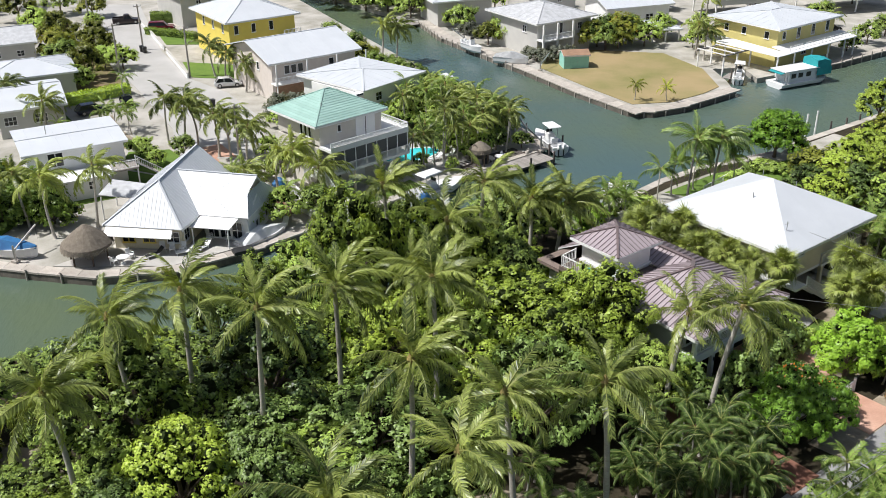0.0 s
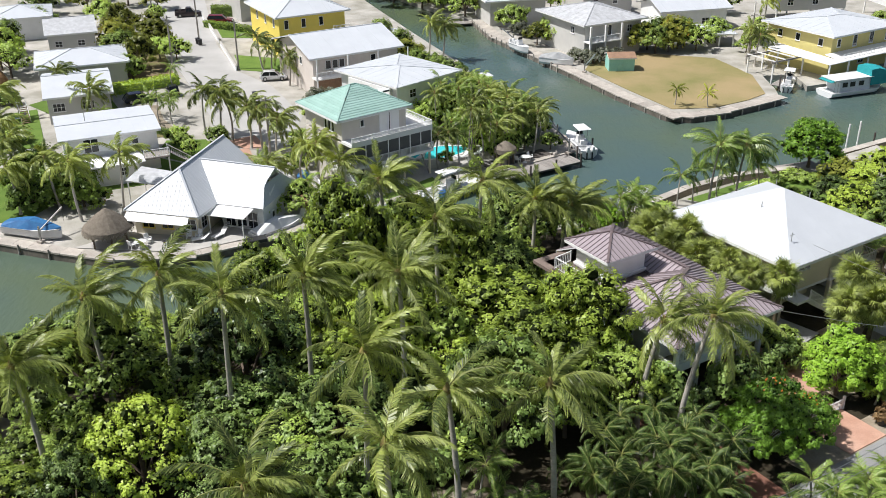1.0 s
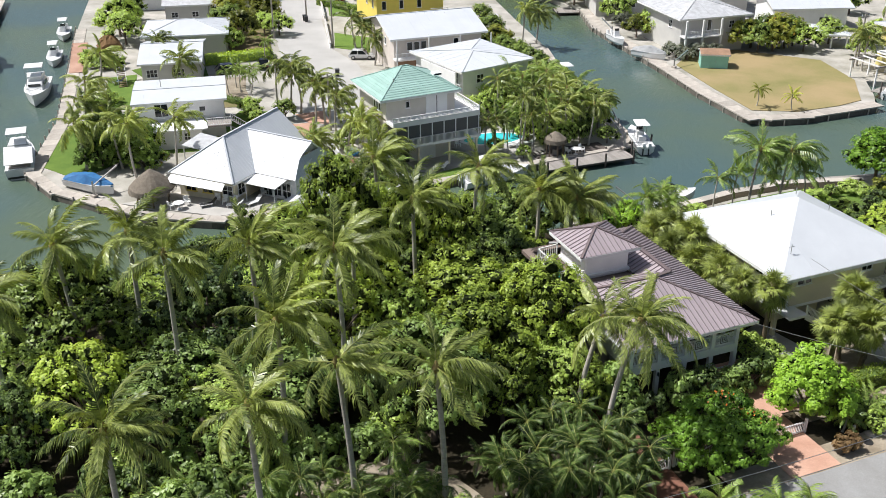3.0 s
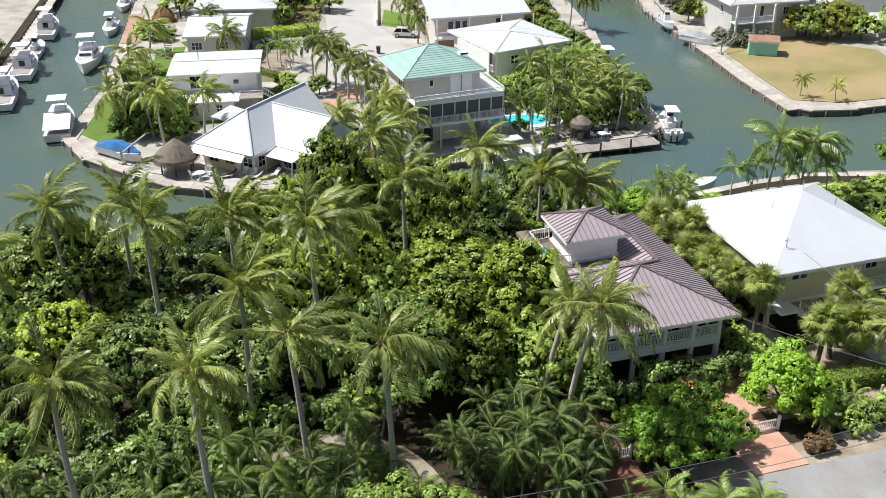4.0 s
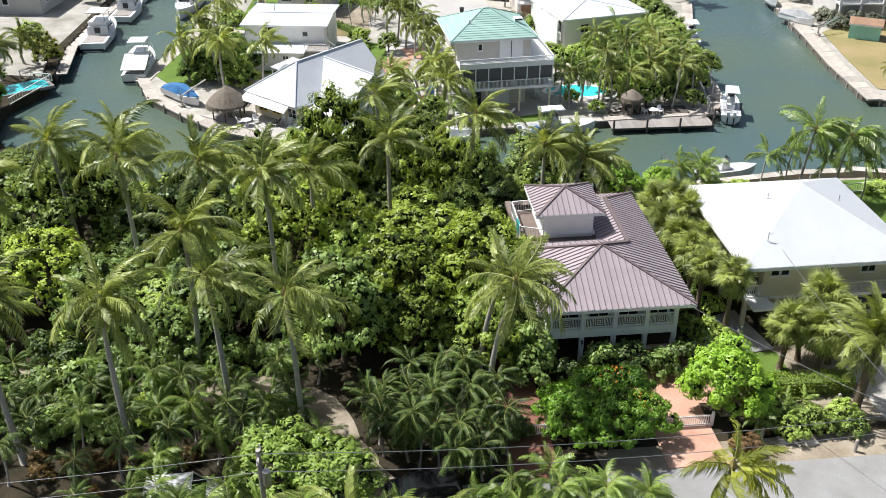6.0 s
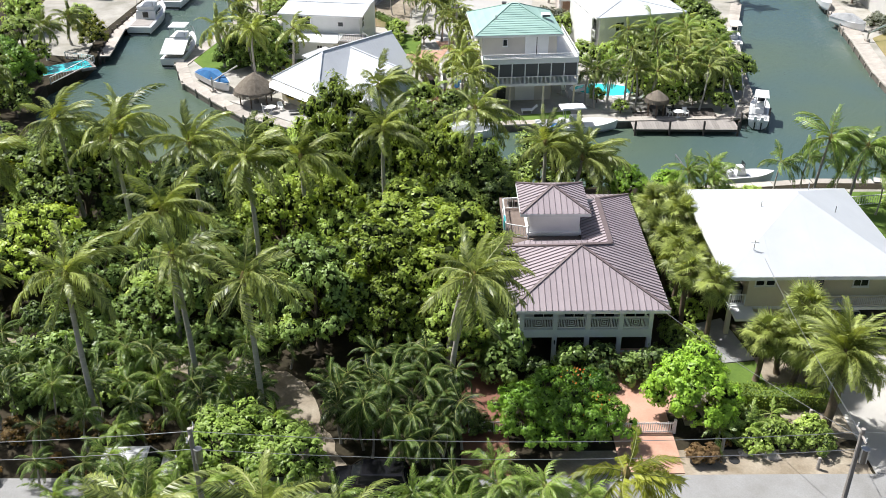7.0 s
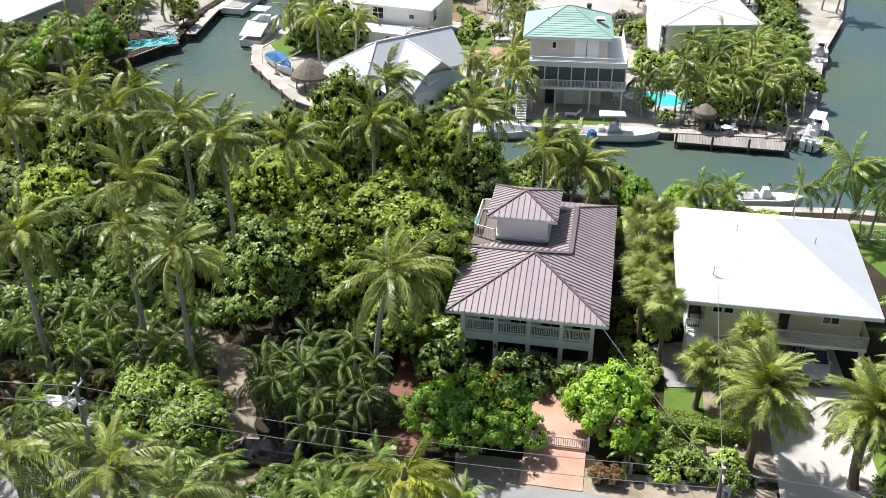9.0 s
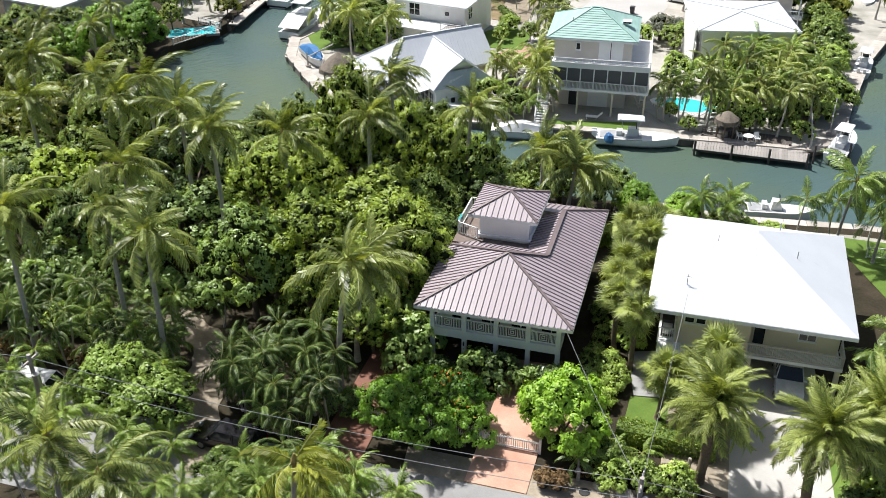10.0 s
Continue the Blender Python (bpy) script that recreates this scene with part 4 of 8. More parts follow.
# ---- the white house with the tall pointed roof ----
def pointed_house():
    """Low house under a steep hipped metal roof that rises to a point over the back gable."""
    m = pose(-33.9, 84.9, 0, 0, 0, 36.0)
    h = thing("house", m, "low white waterside house with a tall pointed white metal roof", "house")
    W = (Matrix.Translation((0, 0, 0)) @ m).inverted()
    V3 = lambda x, y, z: W @ Vector((x, y, z))
    apex, hip = V3(-27.8, 99.8, 5.7), V3(-29.3, 89.2, 5.7)
    fl, fr, val = V3(-34.2, 85.4, 2.5), V3(-26.3, 84.9, 2.15), V3(-25.4, 88.4, 2.2)
    bl, br_ = V3(-32.6, 98.9, 2.5), V3(-23.9, 99.25, 2.2)
    r0, r1 = V3(-28.5, 93.1, 5.35), V3(-19.7, 91.1, 5.35)
    e0, e1 = V3(-20.2, 87.2, 2.3), V3(-18.6, 95.0, 2.3)
    n0, n1 = V3(-20.55, 89.5, 4.0), V3(-19.75, 93.0, 4.0)
    wb = V3(-24.0, 96.1, 2.3)
    roof(h, [[hip, fl, fr], [hip, fr, val, br_, apex], [hip, apex, bl, fl]], M_ROOF_WHITE, 0.42, rib=0.03, fascia=0.2, cap=M_ROOF_WHITE)
    roof(h, [[val, e0, n0, r1, r0], [r0, r1, n1, e1, wb]], M_ROOF_WHITE, 0.42, rib=0.03, fascia=0.2, cap=M_ROOF_WHITE)
    roof(h, [[e0, e1, n1, n0]], M_ROOF_WHITE, 0.42, rib=0.03, fascia=0.2)
    up = Vector((0, 0, 1))
    m3 = (n0 + n1) / 2
    inn = (r0 - r1).normalized() * 0.45
    part("gable", Geo().plate([n0 + inn, n1 + inn, r1 + inn - up * 0.12], 0.08), M_WHITE, h, "small white gable with louvres")
    for s in (-0.22, 0.12):
        c0 = m3 + inn * 0.85 + (n1 - n0).normalized() * s + up * 0.2
        part("louvre", Geo().beam(c0, c0 + up * 0.55, 0.06, 0.22), M_DARK, h)
    flat = lambda p, k, c: c + (Vector((p.x, p.y, 0)) - c) * k
    mid = (fl + fr + br_ + bl) / 4
    mid = Vector((mid.x, mid.y, 0))
    c = [flat(p, 0.87, mid) for p in (fl, fr, br_, bl)]
    part("wall", Geo().prism([(p.x, p.y) for p in c], -0.5, 2.15), M_STUCCO, h, "pale cream walls")
    m2 = (val + e0 + e1 + wb) / 4
    m2 = Vector((m2.x, m2.y, 0))
    w = [flat(p, 0.9, m2) for p in (val, e0, e1, wb)]
    part("wall", Geo().prism([(p.x, p.y) for p in w], -0.5, 2.1), M_WHITE, h, "white wing walls")
    part("lean_to_roof", Geo().plate([V3(-37.2, 93.4, 2.45), V3(-36.9, 97.4, 2.6), V3(-32.4, 96.2, 2.5), V3(-33.0, 92.6, 2.35)], 0.1), M_ROOF_GREY, h, "low corrugated lean-to roof")
    for x, y in ((-37.0, 93.5), (-36.7, 97.2)):
        part("post", Geo().box(-0.06, -0.06, -0.5, 0.06, 0.06, 2.4), M_WHITE, h, at=Matrix.Translation(V3(x, y, 0)))
    # porch awnings on the water side
    d = (fr - fl).normalized()
    nrm = Vector((d.y, -d.x, 0))
    part("awning", Geo().plate([fl + d * 0.3 - up * 0.12, fr - d * 1.0 - up * 0.12, fr - d * 0.9 + nrm * 0.9 - up * 0.62, fl + d * 0.3 + nrm * 1.1 - up * 0.62], 0.08), M_WHITE, h, "white porch awning")
    e = (e0 - val).normalized()
    n2 = Vector((e.y, -e.x, 0))
    part("awning", Geo().plate([val + e * 0.2 - up * 0.08, e0 - e * 1.1 - up * 0.1, e0 - e * 1.3 + n2 * 1.9 - up * 0.5, val - e * 0.6 + n2 * 1.9 - up * 0.5], 0.08), M_WHITE, h, "white awning over the terrace door")
    for k in (0.0, 0.95):
        q = val + (e0 - e * 1.3 - val) * k + n2 * 1.8
        part("awning_post", Geo().box(-0.05, -0.05, -0.5, 0.05, 0.05, 1.75), M_WHITE, h, at=Matrix.Translation((q.x, q.y, 0)))
    ang = math.degrees(math.atan2(d.y, d.x))
    for k, wm in ((0.12, M_YELLOW), (0.42, M_YELLOW), (0.78, M_WHITE)):
        q = c[0] + (c[1] - c[0]) * k + nrm * 0.02
        window(h, q.x, q.y, 0.3, 1.3, 1.2, ang, bars=1, rim=wm)
    f = (c[2] - c[1]).normalized()
    q = c[1] + f * 0.5 + Vector((f.y, -f.x, 0)) * 0.02
    window(h, q.x, q.y, 0.2, 1.2, 1.4, math.degrees(math.atan2(f.y, f.x)), bars=1)
    ang2 = math.degrees(math.atan2(e.y, e.x))
    for k in (0.08, 0.35, 0.62):
        q = w[0] + (w[1] - w[0]) * k + n2 * 0.02
        window(h, q.x, q.y, -0.3, 1.2, 1.9, ang2, bars=1)
    f = (w[2] - w[1]).normalized()
    n3 = Vector((f.y, -f.x, 0))
    for k in (0.25, 0.62):
        q = w[1] + (w[2] - w[1]) * k + n3 * 0.02
        window(h, q.x, q.y, 0.3, 0.7, 0.8, math.degrees(math.atan2(f.y, f.x)), bars=0)
    return h


def plain_house(x, y, a, w, d, z0, z1, over, kind, rise, wall, rmat, label, wins=(), spacing=1.5, courses=False, rib=0.03, extra=None):
    h = thing("house", pose(x, y, 0, 0, 0, a), label, "house")
    walls(h, 0, 0, w, d, z0, z1, wall)
    args = (-over, -over, w + over, d + over, z1 + 0.05, rise)
    if kind == "hip":
        roof(h, slopes_hip(*args), rmat, spacing, rib=rib, courses=courses, cap=rmat)
    elif kind == "gable":
        roof(h, slopes_gable(*args), rmat, spacing, rib=rib, courses=courses, cap=rmat)
        for gx in (0.02, w - 0.14):
            gable_end(h, gx, 0, d, z1, rise * d / (d + 2 * over), wall)
    else:
        s = [Vector((-over, -over, z1 + 0.05)), Vector((w + over, -over, z1 + 0.05)), Vector((w + over, d + over, z1 + 0.05 + rise)), Vector((-over, d + over, z1 + 0.05 + rise))]
        roof(h, [s], rmat, spacing, rib=rib)
        part("upper_wall", Geo().prism([(0, 0.3), (w, 0.3), (w, d), (0, d)], z1, z1 + rise * 0.02 + 0.04), wall, h)
    for face, t, z, ww, wh, *rest in wins:
        bars = rest[0] if rest else 1
        if face == "f":
            window(h, t, -0.0, z, ww, wh, 0, bars=bars)
        elif face == "r":
            window(h, w, t, z, ww, wh, 90, bars=bars)
        elif face == "l":
            window(h, 0, t + ww, z, ww, wh, -90, bars=bars)
    if extra:
        extra(h)
    return h

brown_house()
white_house()
green_house()
pointed_house()


def deck_house(h):
    part("porch_roof", Geo().box(-0.4, -4.2, 2.0, 8.5, -0.6, 2.15), M_WHITE, h, "white lower porch roof")
    part("lower_wall", Geo().box(0.4, -3.6, -0.5, 7.8, -0.6, 2.0), M_WHITE, h)
    part("deck", Geo().box(8.5, -3.2, 1.9, 11.4, 0, 2.1), M_DOCK, h)
    railing(h, (8.5, -3.2, 2.1), (11.4, -3.2, 2.1), 0.95, 0.25)
    window(h, 5.6, -3.62, 0.6, 0.8, 1.0)
    g = Geo()
    for i in range(11):
        g.box(11.4 + i * 0.28, -1.6, 1.95 - i * 0.2, 11.7 + i * 0.28, -0.6, 2.02 - i * 0.2)
    part("stair", g, M_DOCK, h)
    railing(h, (11.4, -1.6, 2.0), (14.4, -1.6, -0.2), 0.95, 0.25)
    part("post", Geo().box(11.2, -3.1, -0.5, 11.35, -2.95, 1.9), M_WHITE, h)
    part("vent_pipe", Geo().tube([(3, 5, 5), (3, 5, 6.2)], [0.06, 0.06], 6), M_STEEL, h)


plain_house(-47.0, 99.8, 28.5, 10.6, 9.2, -0.5, 4.55, 0.5, "gable", 0.25, M_WHITE, M_ROOF_WHITE, "white raised house with a low white roof and a deck", [("f", 2.2, 2.6, 1.7, 1.7), ("f", 7.6, 3.0, 0.8, 0.7, 0), ("r", 1.2, 2.5, 1.3, 1.6)], extra=deck_house)
plain_house(-58.6, 119.6, 26.0, 8.2, 12.5, -0.5, 3.3, 0.5, "gable", 1.3, M_GREY_WALL, M_ROOF_WHITE, "grey house with a stepped white roof", [("f", 0.6, 1.2, 1.6, 1.2, 2), ("f", 4.4, 1.2, 1.6, 1.2, 2)])
plain_house(-66.5, 133.5, 26.0, 12.5, 10.0, -0.5, 3.4, 0.6, "hip", 1.3, M_GREY_WALL, M_ROOF_WHITE, "low grey house with a broad white roof", [("r", 2.0, 1.2, 1.4, 1.1), ("r", 6.0, 1.2, 1.4, 1.1)])
plain_house(-74.5, 153.2, 26.0, 7.5, 9.0, -0.5, 3.6, 0.5, "gable", 1.8, M_GREY_WALL, M_ROOF_GREY, "small grey house with a pale gabled roof", [("f", 1.0, 1.4, 1.2, 1.0), ("f", 4.6, 1.4, 1.2, 1.0)])
plain_house(-90.0, 163.5, 26.0, 10, 10, -0.5, 3.6, 0.5, "hip", 1.4, M_WHITE, M_ROOF_WHITE, "white house with a white hip roof behind trees", [("f", 1.4, 1.2, 1.2, 1.1)])


def gallery(h):
    part("gallery", Geo().box(-0.2, -1.6, 2.2, 15.5, 0, 2.4), M_WHITE, h)
    railing(h, (-0.2, -1.6, 2.4), (15.5, -1.6, 2.4), 0.95, 0.2)
    for x in (0, 5, 10, 15):
        part("post", Geo().box(x - 0.08, -1.6, -0.5, x + 0.08, -1.44, 5.3), M_WHITE, h)
    part("lower_wall", Geo().box(0.5, -0.05, -0.5, 6, 0, 2.2), M_RUST, h)


plain_house(-25.3, 135.2, 35.5, 14.0, 13.6, -0.5, 5.3, 0.8, "gable", 2.0, M_PINK, M_ROOF_WHITE, "pale pink raised house with a long white gabled roof", [("f", 2.0, 3.3, 0.9, 1.3, 0), ("f", 3.1, 3.3, 0.9, 1.3, 0), ("f", 4.2, 3.3, 0.9, 1.3, 0), ("f", 9.4, 3.3, 0.9, 1.3, 0), ("l", 4.0, 3.4, 0.8, 1.2, 0), ("l", 8.0, 3.4, 0.8, 1.2, 0)], extra=gallery)


def white_gallery(h):
    part("wall_panel", Geo().box(-0.9, 0.5, -0.5, -0.7, 9, 5.0), M_WHITE, h)
    railing(h, (-0.8, -0.5, 2.6), (-0.8, 9.0, 2.6), 0.95, 0.25)
    for y in (1, 4, 7):
        window(h, 0, y + 1.1, 3.1, 1.0, 1.7, -90)


plain_house(-11.0, 121.6, 50.0, 11.0, 11.6, -0.5, 5.3, 0.7, "hip", 0.6, M_WHITE, M_ROOF_WHITE, "white two-storey house with a broad low white roof", [("f", 2.2, 3.2, 1.2, 1.2), ("f", 6.8, 3.2, 1.2, 1.2)], extra=white_gallery)


def yellow_porch(h):
    part("band", Geo().box(-0.04, -0.04, 2.9, 12.04, 0, 3.1), M_YELLOW, h)
    part("balcony", Geo().box(9.2, -1.6, 3.0, 12.2, 0, 3.2), M_WHITE, h)
    railing(h, (9.2, -1.6, 3.2), (12.2, -1.6, 3.2), 0.95, 0.25)


plain_house(-35.6, 156.6, 35.0, 12.0, 14.0, -0.5, 6.4, 0.8, "hip", 2.6, M_YELLOW, M_ROOF_WHITE, "bright yellow two-storey house with a pale metal roof", [("f", 0.9, 4.2, 0.8, 1.5, 0), ("f", 4.0, 4.2, 0.8, 1.5, 0), ("f", 7.2, 4.2, 0.8, 1.5, 0), ("l", 2.0, 4.2, 0.8, 1.5, 0), ("l", 6.0, 4.2, 0.8, 1.5, 0), ("l", 10.0, 4.2, 0.8, 1.5, 0)], extra=yellow_porch, spacing=0.8)
plain_house(-50.0, 183.0, 35.0, 16.0, 13.0, -0.5, 5.6, 0.8, "hip", 2.4, M_GREY_WALL, M_ROOF_GREY, "pale grey house with a metal roof beyond the hedge", [("f", 3.0, 3.0, 1.0, 1.4), ("f", 8.0, 3.0, 1.0, 1.4)])


def yellow_veranda(h):
    part("veranda_roof", Geo().plate([(-1.2, -3.4, 2.75), (17.5, -3.4, 2.75), (17.5, 0, 3.2), (-1.2, 0, 3.2)], 0.12).plate([(-4.2, -3.4, 2.75), (-1.2, -3.4, 2.75), (-1.2, 11, 3.2), (-4.2, 11, 2.9)], 0.12), M_WHITE, h, "broad white veranda roof")
    for x in (-3.8, 0.6, 5.2, 9.8, 14.4, 17.2):
        part("post", Geo().box(x - 0.1, -3.2, -0.5, x + 0.1, -3.0, 2.75), M_WHITE, h)
    railing(h, (-1.0, -3.2, 3.0), (17.3, -3.2, 3.0), 0.8, 0.4, M_WHITE)


plain_house(52.6, 151.2, 37.0, 15.5, 12.5, -0.5, 5.9, 0.9, "hip", 1.0, M_PALE_YELLOW, M_ROOF_WHITE, "pale yellow two-storey house with a white roof and veranda", [("f", 1.2, 3.9, 0.9, 1.3, 0), ("f", 5.0, 3.6, 1.0, 1.8, 0), ("f", 9.0, 3.6, 1.0, 1.8, 0), ("f", 13.0, 3.6, 1.0, 1.8, 0), ("l", 1.6, 3.9, 0.9, 1.2, 0), ("l", 6.0, 3.9, 0.9, 1.2, 0), ("l", 9.5, 3.9, 0.9, 1.2, 0), ("f", 7.0, 0.6, 1.4, 1.1)], extra=yellow_veranda)


def grey_balcony(h):
    part("balcony", Geo().box(-0.2, -1.8, 2.4, 6.5, 0, 2.6), M_WHITE, h)
    railing(h, (-0.2, -1.8, 2.6), (6.5, -1.8, 2.6), 0.95, 0.25)
    for x in (0, 3, 6.3):
        part("post", Geo().box(x - 0.14, -1.8, -0.5, x + 0.14, -1.5, 5.2), M_WHITE, h)


plain_house(15.2, 159.0, 33.0, 11.5, 13.0, -0.5, 5.3, 0.9, "hip", 1.8, M_GREY_WALL, M_ROOF_GREY, "grey raised house with a pale metal roof and balcony", [("f", 4.6, 3.0, 0.8, 1.8, 0), ("f", 8.6, 3.2, 1.0, 1.2), ("l", 3.0, 3.2, 1.0, 1.2)], extra=grey_balcony)
plain_house(-1.5, 182.0, 20.0, 11.0, 10.0, -0.5, 4.4, 1.4, "hip", 1.2, M_GREY_WALL, M_ROOF_WHITE, "grey house with a white porch roof by the canal", [("f", 2.0, 1.0, 1.4, 1.2), ("f", 6.0, 1.0, 1.4, 1.2)])
plain_house(16.0, 186.0, 20.0, 10.0, 10.0, -0.5, 5.4, 0.8, "hip", 1.4, M_GREY_WALL, M_ROOF_GREY, "blue-grey house at the back of the far bank", [("f", 2.0, 2.8, 1.0, 1.3), ("f", 6.0, 2.8, 1.0, 1.3)])
plain_house(30.0, 178.0, 20.0, 13.0, 9.0, -0.5, 3.6, 0.8, "gable", 1.6, M_WHITE, M_ROOF_WHITE, "low white house at the back of the far bank", [("f", 2.0, 0.8, 1.6, 1.2), ("f", 8.0, 0.8, 1.6, 1.2)])
def stilts(w, d, z):
    def build(h):
        for x in (0.2, w / 2, w - 0.2):
            for y in (0.2, d - 0.2):
                part("post", Geo().box(x - 0.12, y - 0.12, -0.5, x + 0.12, y + 0.12, z), M_WHITE, h)
    return build


plain_house(36.4, 168.8, 6.0, 5.2, 6.5, 1.6, 1.75, 0.3, "hip", 0.7, M_WHITE, M_ROOF_WHITE, "white carport canopy on thin posts", extra=stilts(5.2, 6.5, 1.6))
plain_house(52.0, 186.0, 15.0, 14.0, 9.0, 2.2, 5.6, 0.8, "hip", 1.2, M_GREY_WALL, M_ROOF_GREY, "grey stilt house with a shaded ground floor", [("f", 2.0, 3.2, 1.2, 1.2), ("f", 7.0, 3.2, 1.2, 1.2)], extra=stilts(14, 9, 2.2))
plain_house(74.0, 190.0, 15.0, 16.0, 9.0, 2.2, 5.8, 0.8, "hip", 1.4, M_WHITE, M_ROOF_WHITE, "white stilt house on the far street", [("f", 2.0, 3.2, 1.2, 1.2), ("f", 9.0, 3.2, 1.2, 1.2)], extra=stilts(16, 9, 2.2))
plain_house(-82.0, 56.5, 28.0, 10.5, 15.0, -0.2, 4.0, 0.6, "hip", 1.0, M_GREY_WALL, M_ROOF_WHITE, "grey house with a bright white roof behind trees", [("r", 2.4, 2.2, 1.8, 0.9, 1), ("r", 6.4, 2.2, 0.9, 0.6, 0)])
plain_house(-98.0, 93.0, 28.0, 12.0, 12.0, -0.2, 4.2, 0.6, "hip", 1.3, M_GREY_WALL, M_ROOF_GREY, "blue-grey house on the west bank", [("r", 2.0, 1.4, 1.4, 1.6, 1), ("f", 6.0, 1.4, 1.0, 1.4, 0)])


# ---- the mint shed on the empty lot ----
def shed():
    h = thing("shed", pose(18.9, 151.6, -0.42, 0, 0, 8), "small mint-green garden shed with a brown roof", "shed")
    walls(h, 0, 0, 4.1, 3.0, 0, 2.2, M_MINT)
    roof(h, slopes_gable(-0.2, -0.25, 4.3, 3.25, 2.2, 0.55), M_RUST, 0.6, rib=0.02, under=M_WHITE)
    for gx in (0.02, 3.98):
        gable_end(h, gx, 0, 3.0, 2.2, 0.5, M_MINT, 0.1)
    door(h, 1.4, 0, 0.05, 0.9, 1.9, mat=M_MINT)


shed()

# ---- plants ----
def two_tone(me, geo_leaf_faces, second):
    me.materials.append(second)
    ids = np.zeros(len(me.polygons), dtype=np.int32)
    ids[geo_leaf_faces:] = 1
    me.polygons.foreach_set("material_index", ids)
    return me


def frond_mesh(seed, length, leaf, n, start, bend, droop, mat, width=0.055, rib=M_RACHIS, blow=0.0):
    """A feather frond along +x: a bending midrib with two rows of narrow leaflets that hang like a curtain and bunch together in the wind.
    start, bend: degrees of rise at the foot and of fall to the tip; blow: how far the wind pushes it to its left."""
    r = rng(seed)
    k = 12
    pts, p = [], Vector((0, 0, 0))
    for i in range(k + 1):
        a = radians(start - bend * (i / k) ** 1.4)
        pts.append(p.copy())
        p = p + Vector((math.cos(a), blow * (i / k) * 0.8, math.sin(a))).normalized() * (length / k)
    g = Geo()
    tuft = 0.0
    for i in range(n):
        s = 0.12 + 0.88 * (i + r.random() * 0.6) / n
        j = min(int(s * k), k - 1)
        f = s * k - j
        c = pts[j].lerp(pts[min(j + 1, k)], min(f, 1))
        d = (pts[j + 1] - pts[j]).normalized()
        if i % 5 == 0:
            tuft = r.normal() * 0.34
        ll = leaf * (0.4 + 0.7 * math.sin(math.pi * min(1, 0.16 + 0.8 * s)) ** 0.8) * (0.7 + 0.45 * r.random())
        for side in (-1, 1):
            fall = droop * (0.55 + 0.7 * r.random())
            out = (Vector((0, side * 0.8, 0)) + d * (0.5 + 0.55 * s + tuft) + Vector((0, blow * 0.8, 0.18 - fall * 0.28))).normalized()
            out2 = (out * 0.55 + Vector((0.12, blow * 1.0, -fall * 1.15))).normalized()
            w = (d + Vector((0, 0, 0.4 * (r.random() - 0.5)))) * width * 0.5
            q1 = c + out * ll * 0.4
            q2 = q1 + out2 * ll * 0.6
            m = len(g.v)
            g.v += [tuple(c - w), tuple(c + w), tuple(q1 + w), tuple(q1 - w), tuple(q2)]
            g.f += [(m, m + 1, m + 2, m + 3), (m + 3, m + 2, m + 4)]
    cut = len(g.f)
    g.tube(pts, [0.034 * (1 - 0.8 * i / k) for i in range(k + 1)], 4)
    return two_tone(g.mesh("frond", mat), cut, rib)


def join_meshes(name, items):
    """One mesh out of many placed copies; materials are kept."""
    mats, co, li, ls, mi = [], [], [], [], []
    nv = nl = 0
    cache = {}
    for me, m in items:
        if me.name not in cache:
            v = np.empty(len(me.vertices) * 3)
            me.vertices.foreach_get("co", v)
            l = np.empty(len(me.loops), dtype=np.int32)
            me.loops.foreach_get("vertex_index", l)
            s0 = np.empty(len(me.polygons), dtype=np.int32)
            me.polygons.foreach_get("loop_start", s0)
            w = np.empty(len(me.polygons), dtype=np.int32)
            me.polygons.foreach_get("material_index", w)
            for x in me.materials:
                if x not in mats:
                    mats.append(x)
            w = np.array([mats.index(x) for x in me.materials], dtype=np.int32)[w]
            cache[me.name] = (v.reshape(-1, 3), l, s0, w)
        v, l, s0, w = cache[me.name]
        a = np.array(m)
        co.append(v @ a[:3, :3].T + a[:3, 3])
        li.append(l + nv)
        ls.append(s0 + nl)
        mi.append(w)
        nv += len(v)
        nl += len(l)
    me = bpy.data.meshes.new(name)
    co, li, ls, mi = np.concatenate(co), np.concatenate(li), np.concatenate(ls), np.concatenate(mi)
    me.vertices.add(nv)
    me.vertices.foreach_set("co", co.reshape(-1))
    me.loops.add(nl)
    me.loops.foreach_set("vertex_index", li.astype(np.int32))
    me.polygons.add(len(ls))
    me.polygons.foreach_set("loop_start", ls.astype(np.int32))
    for x in mats:
        me.materials.append(x)
    me.polygons.foreach_set("material_index", mi.astype(np.int32))
    me.update()
    me.validate()
    return me


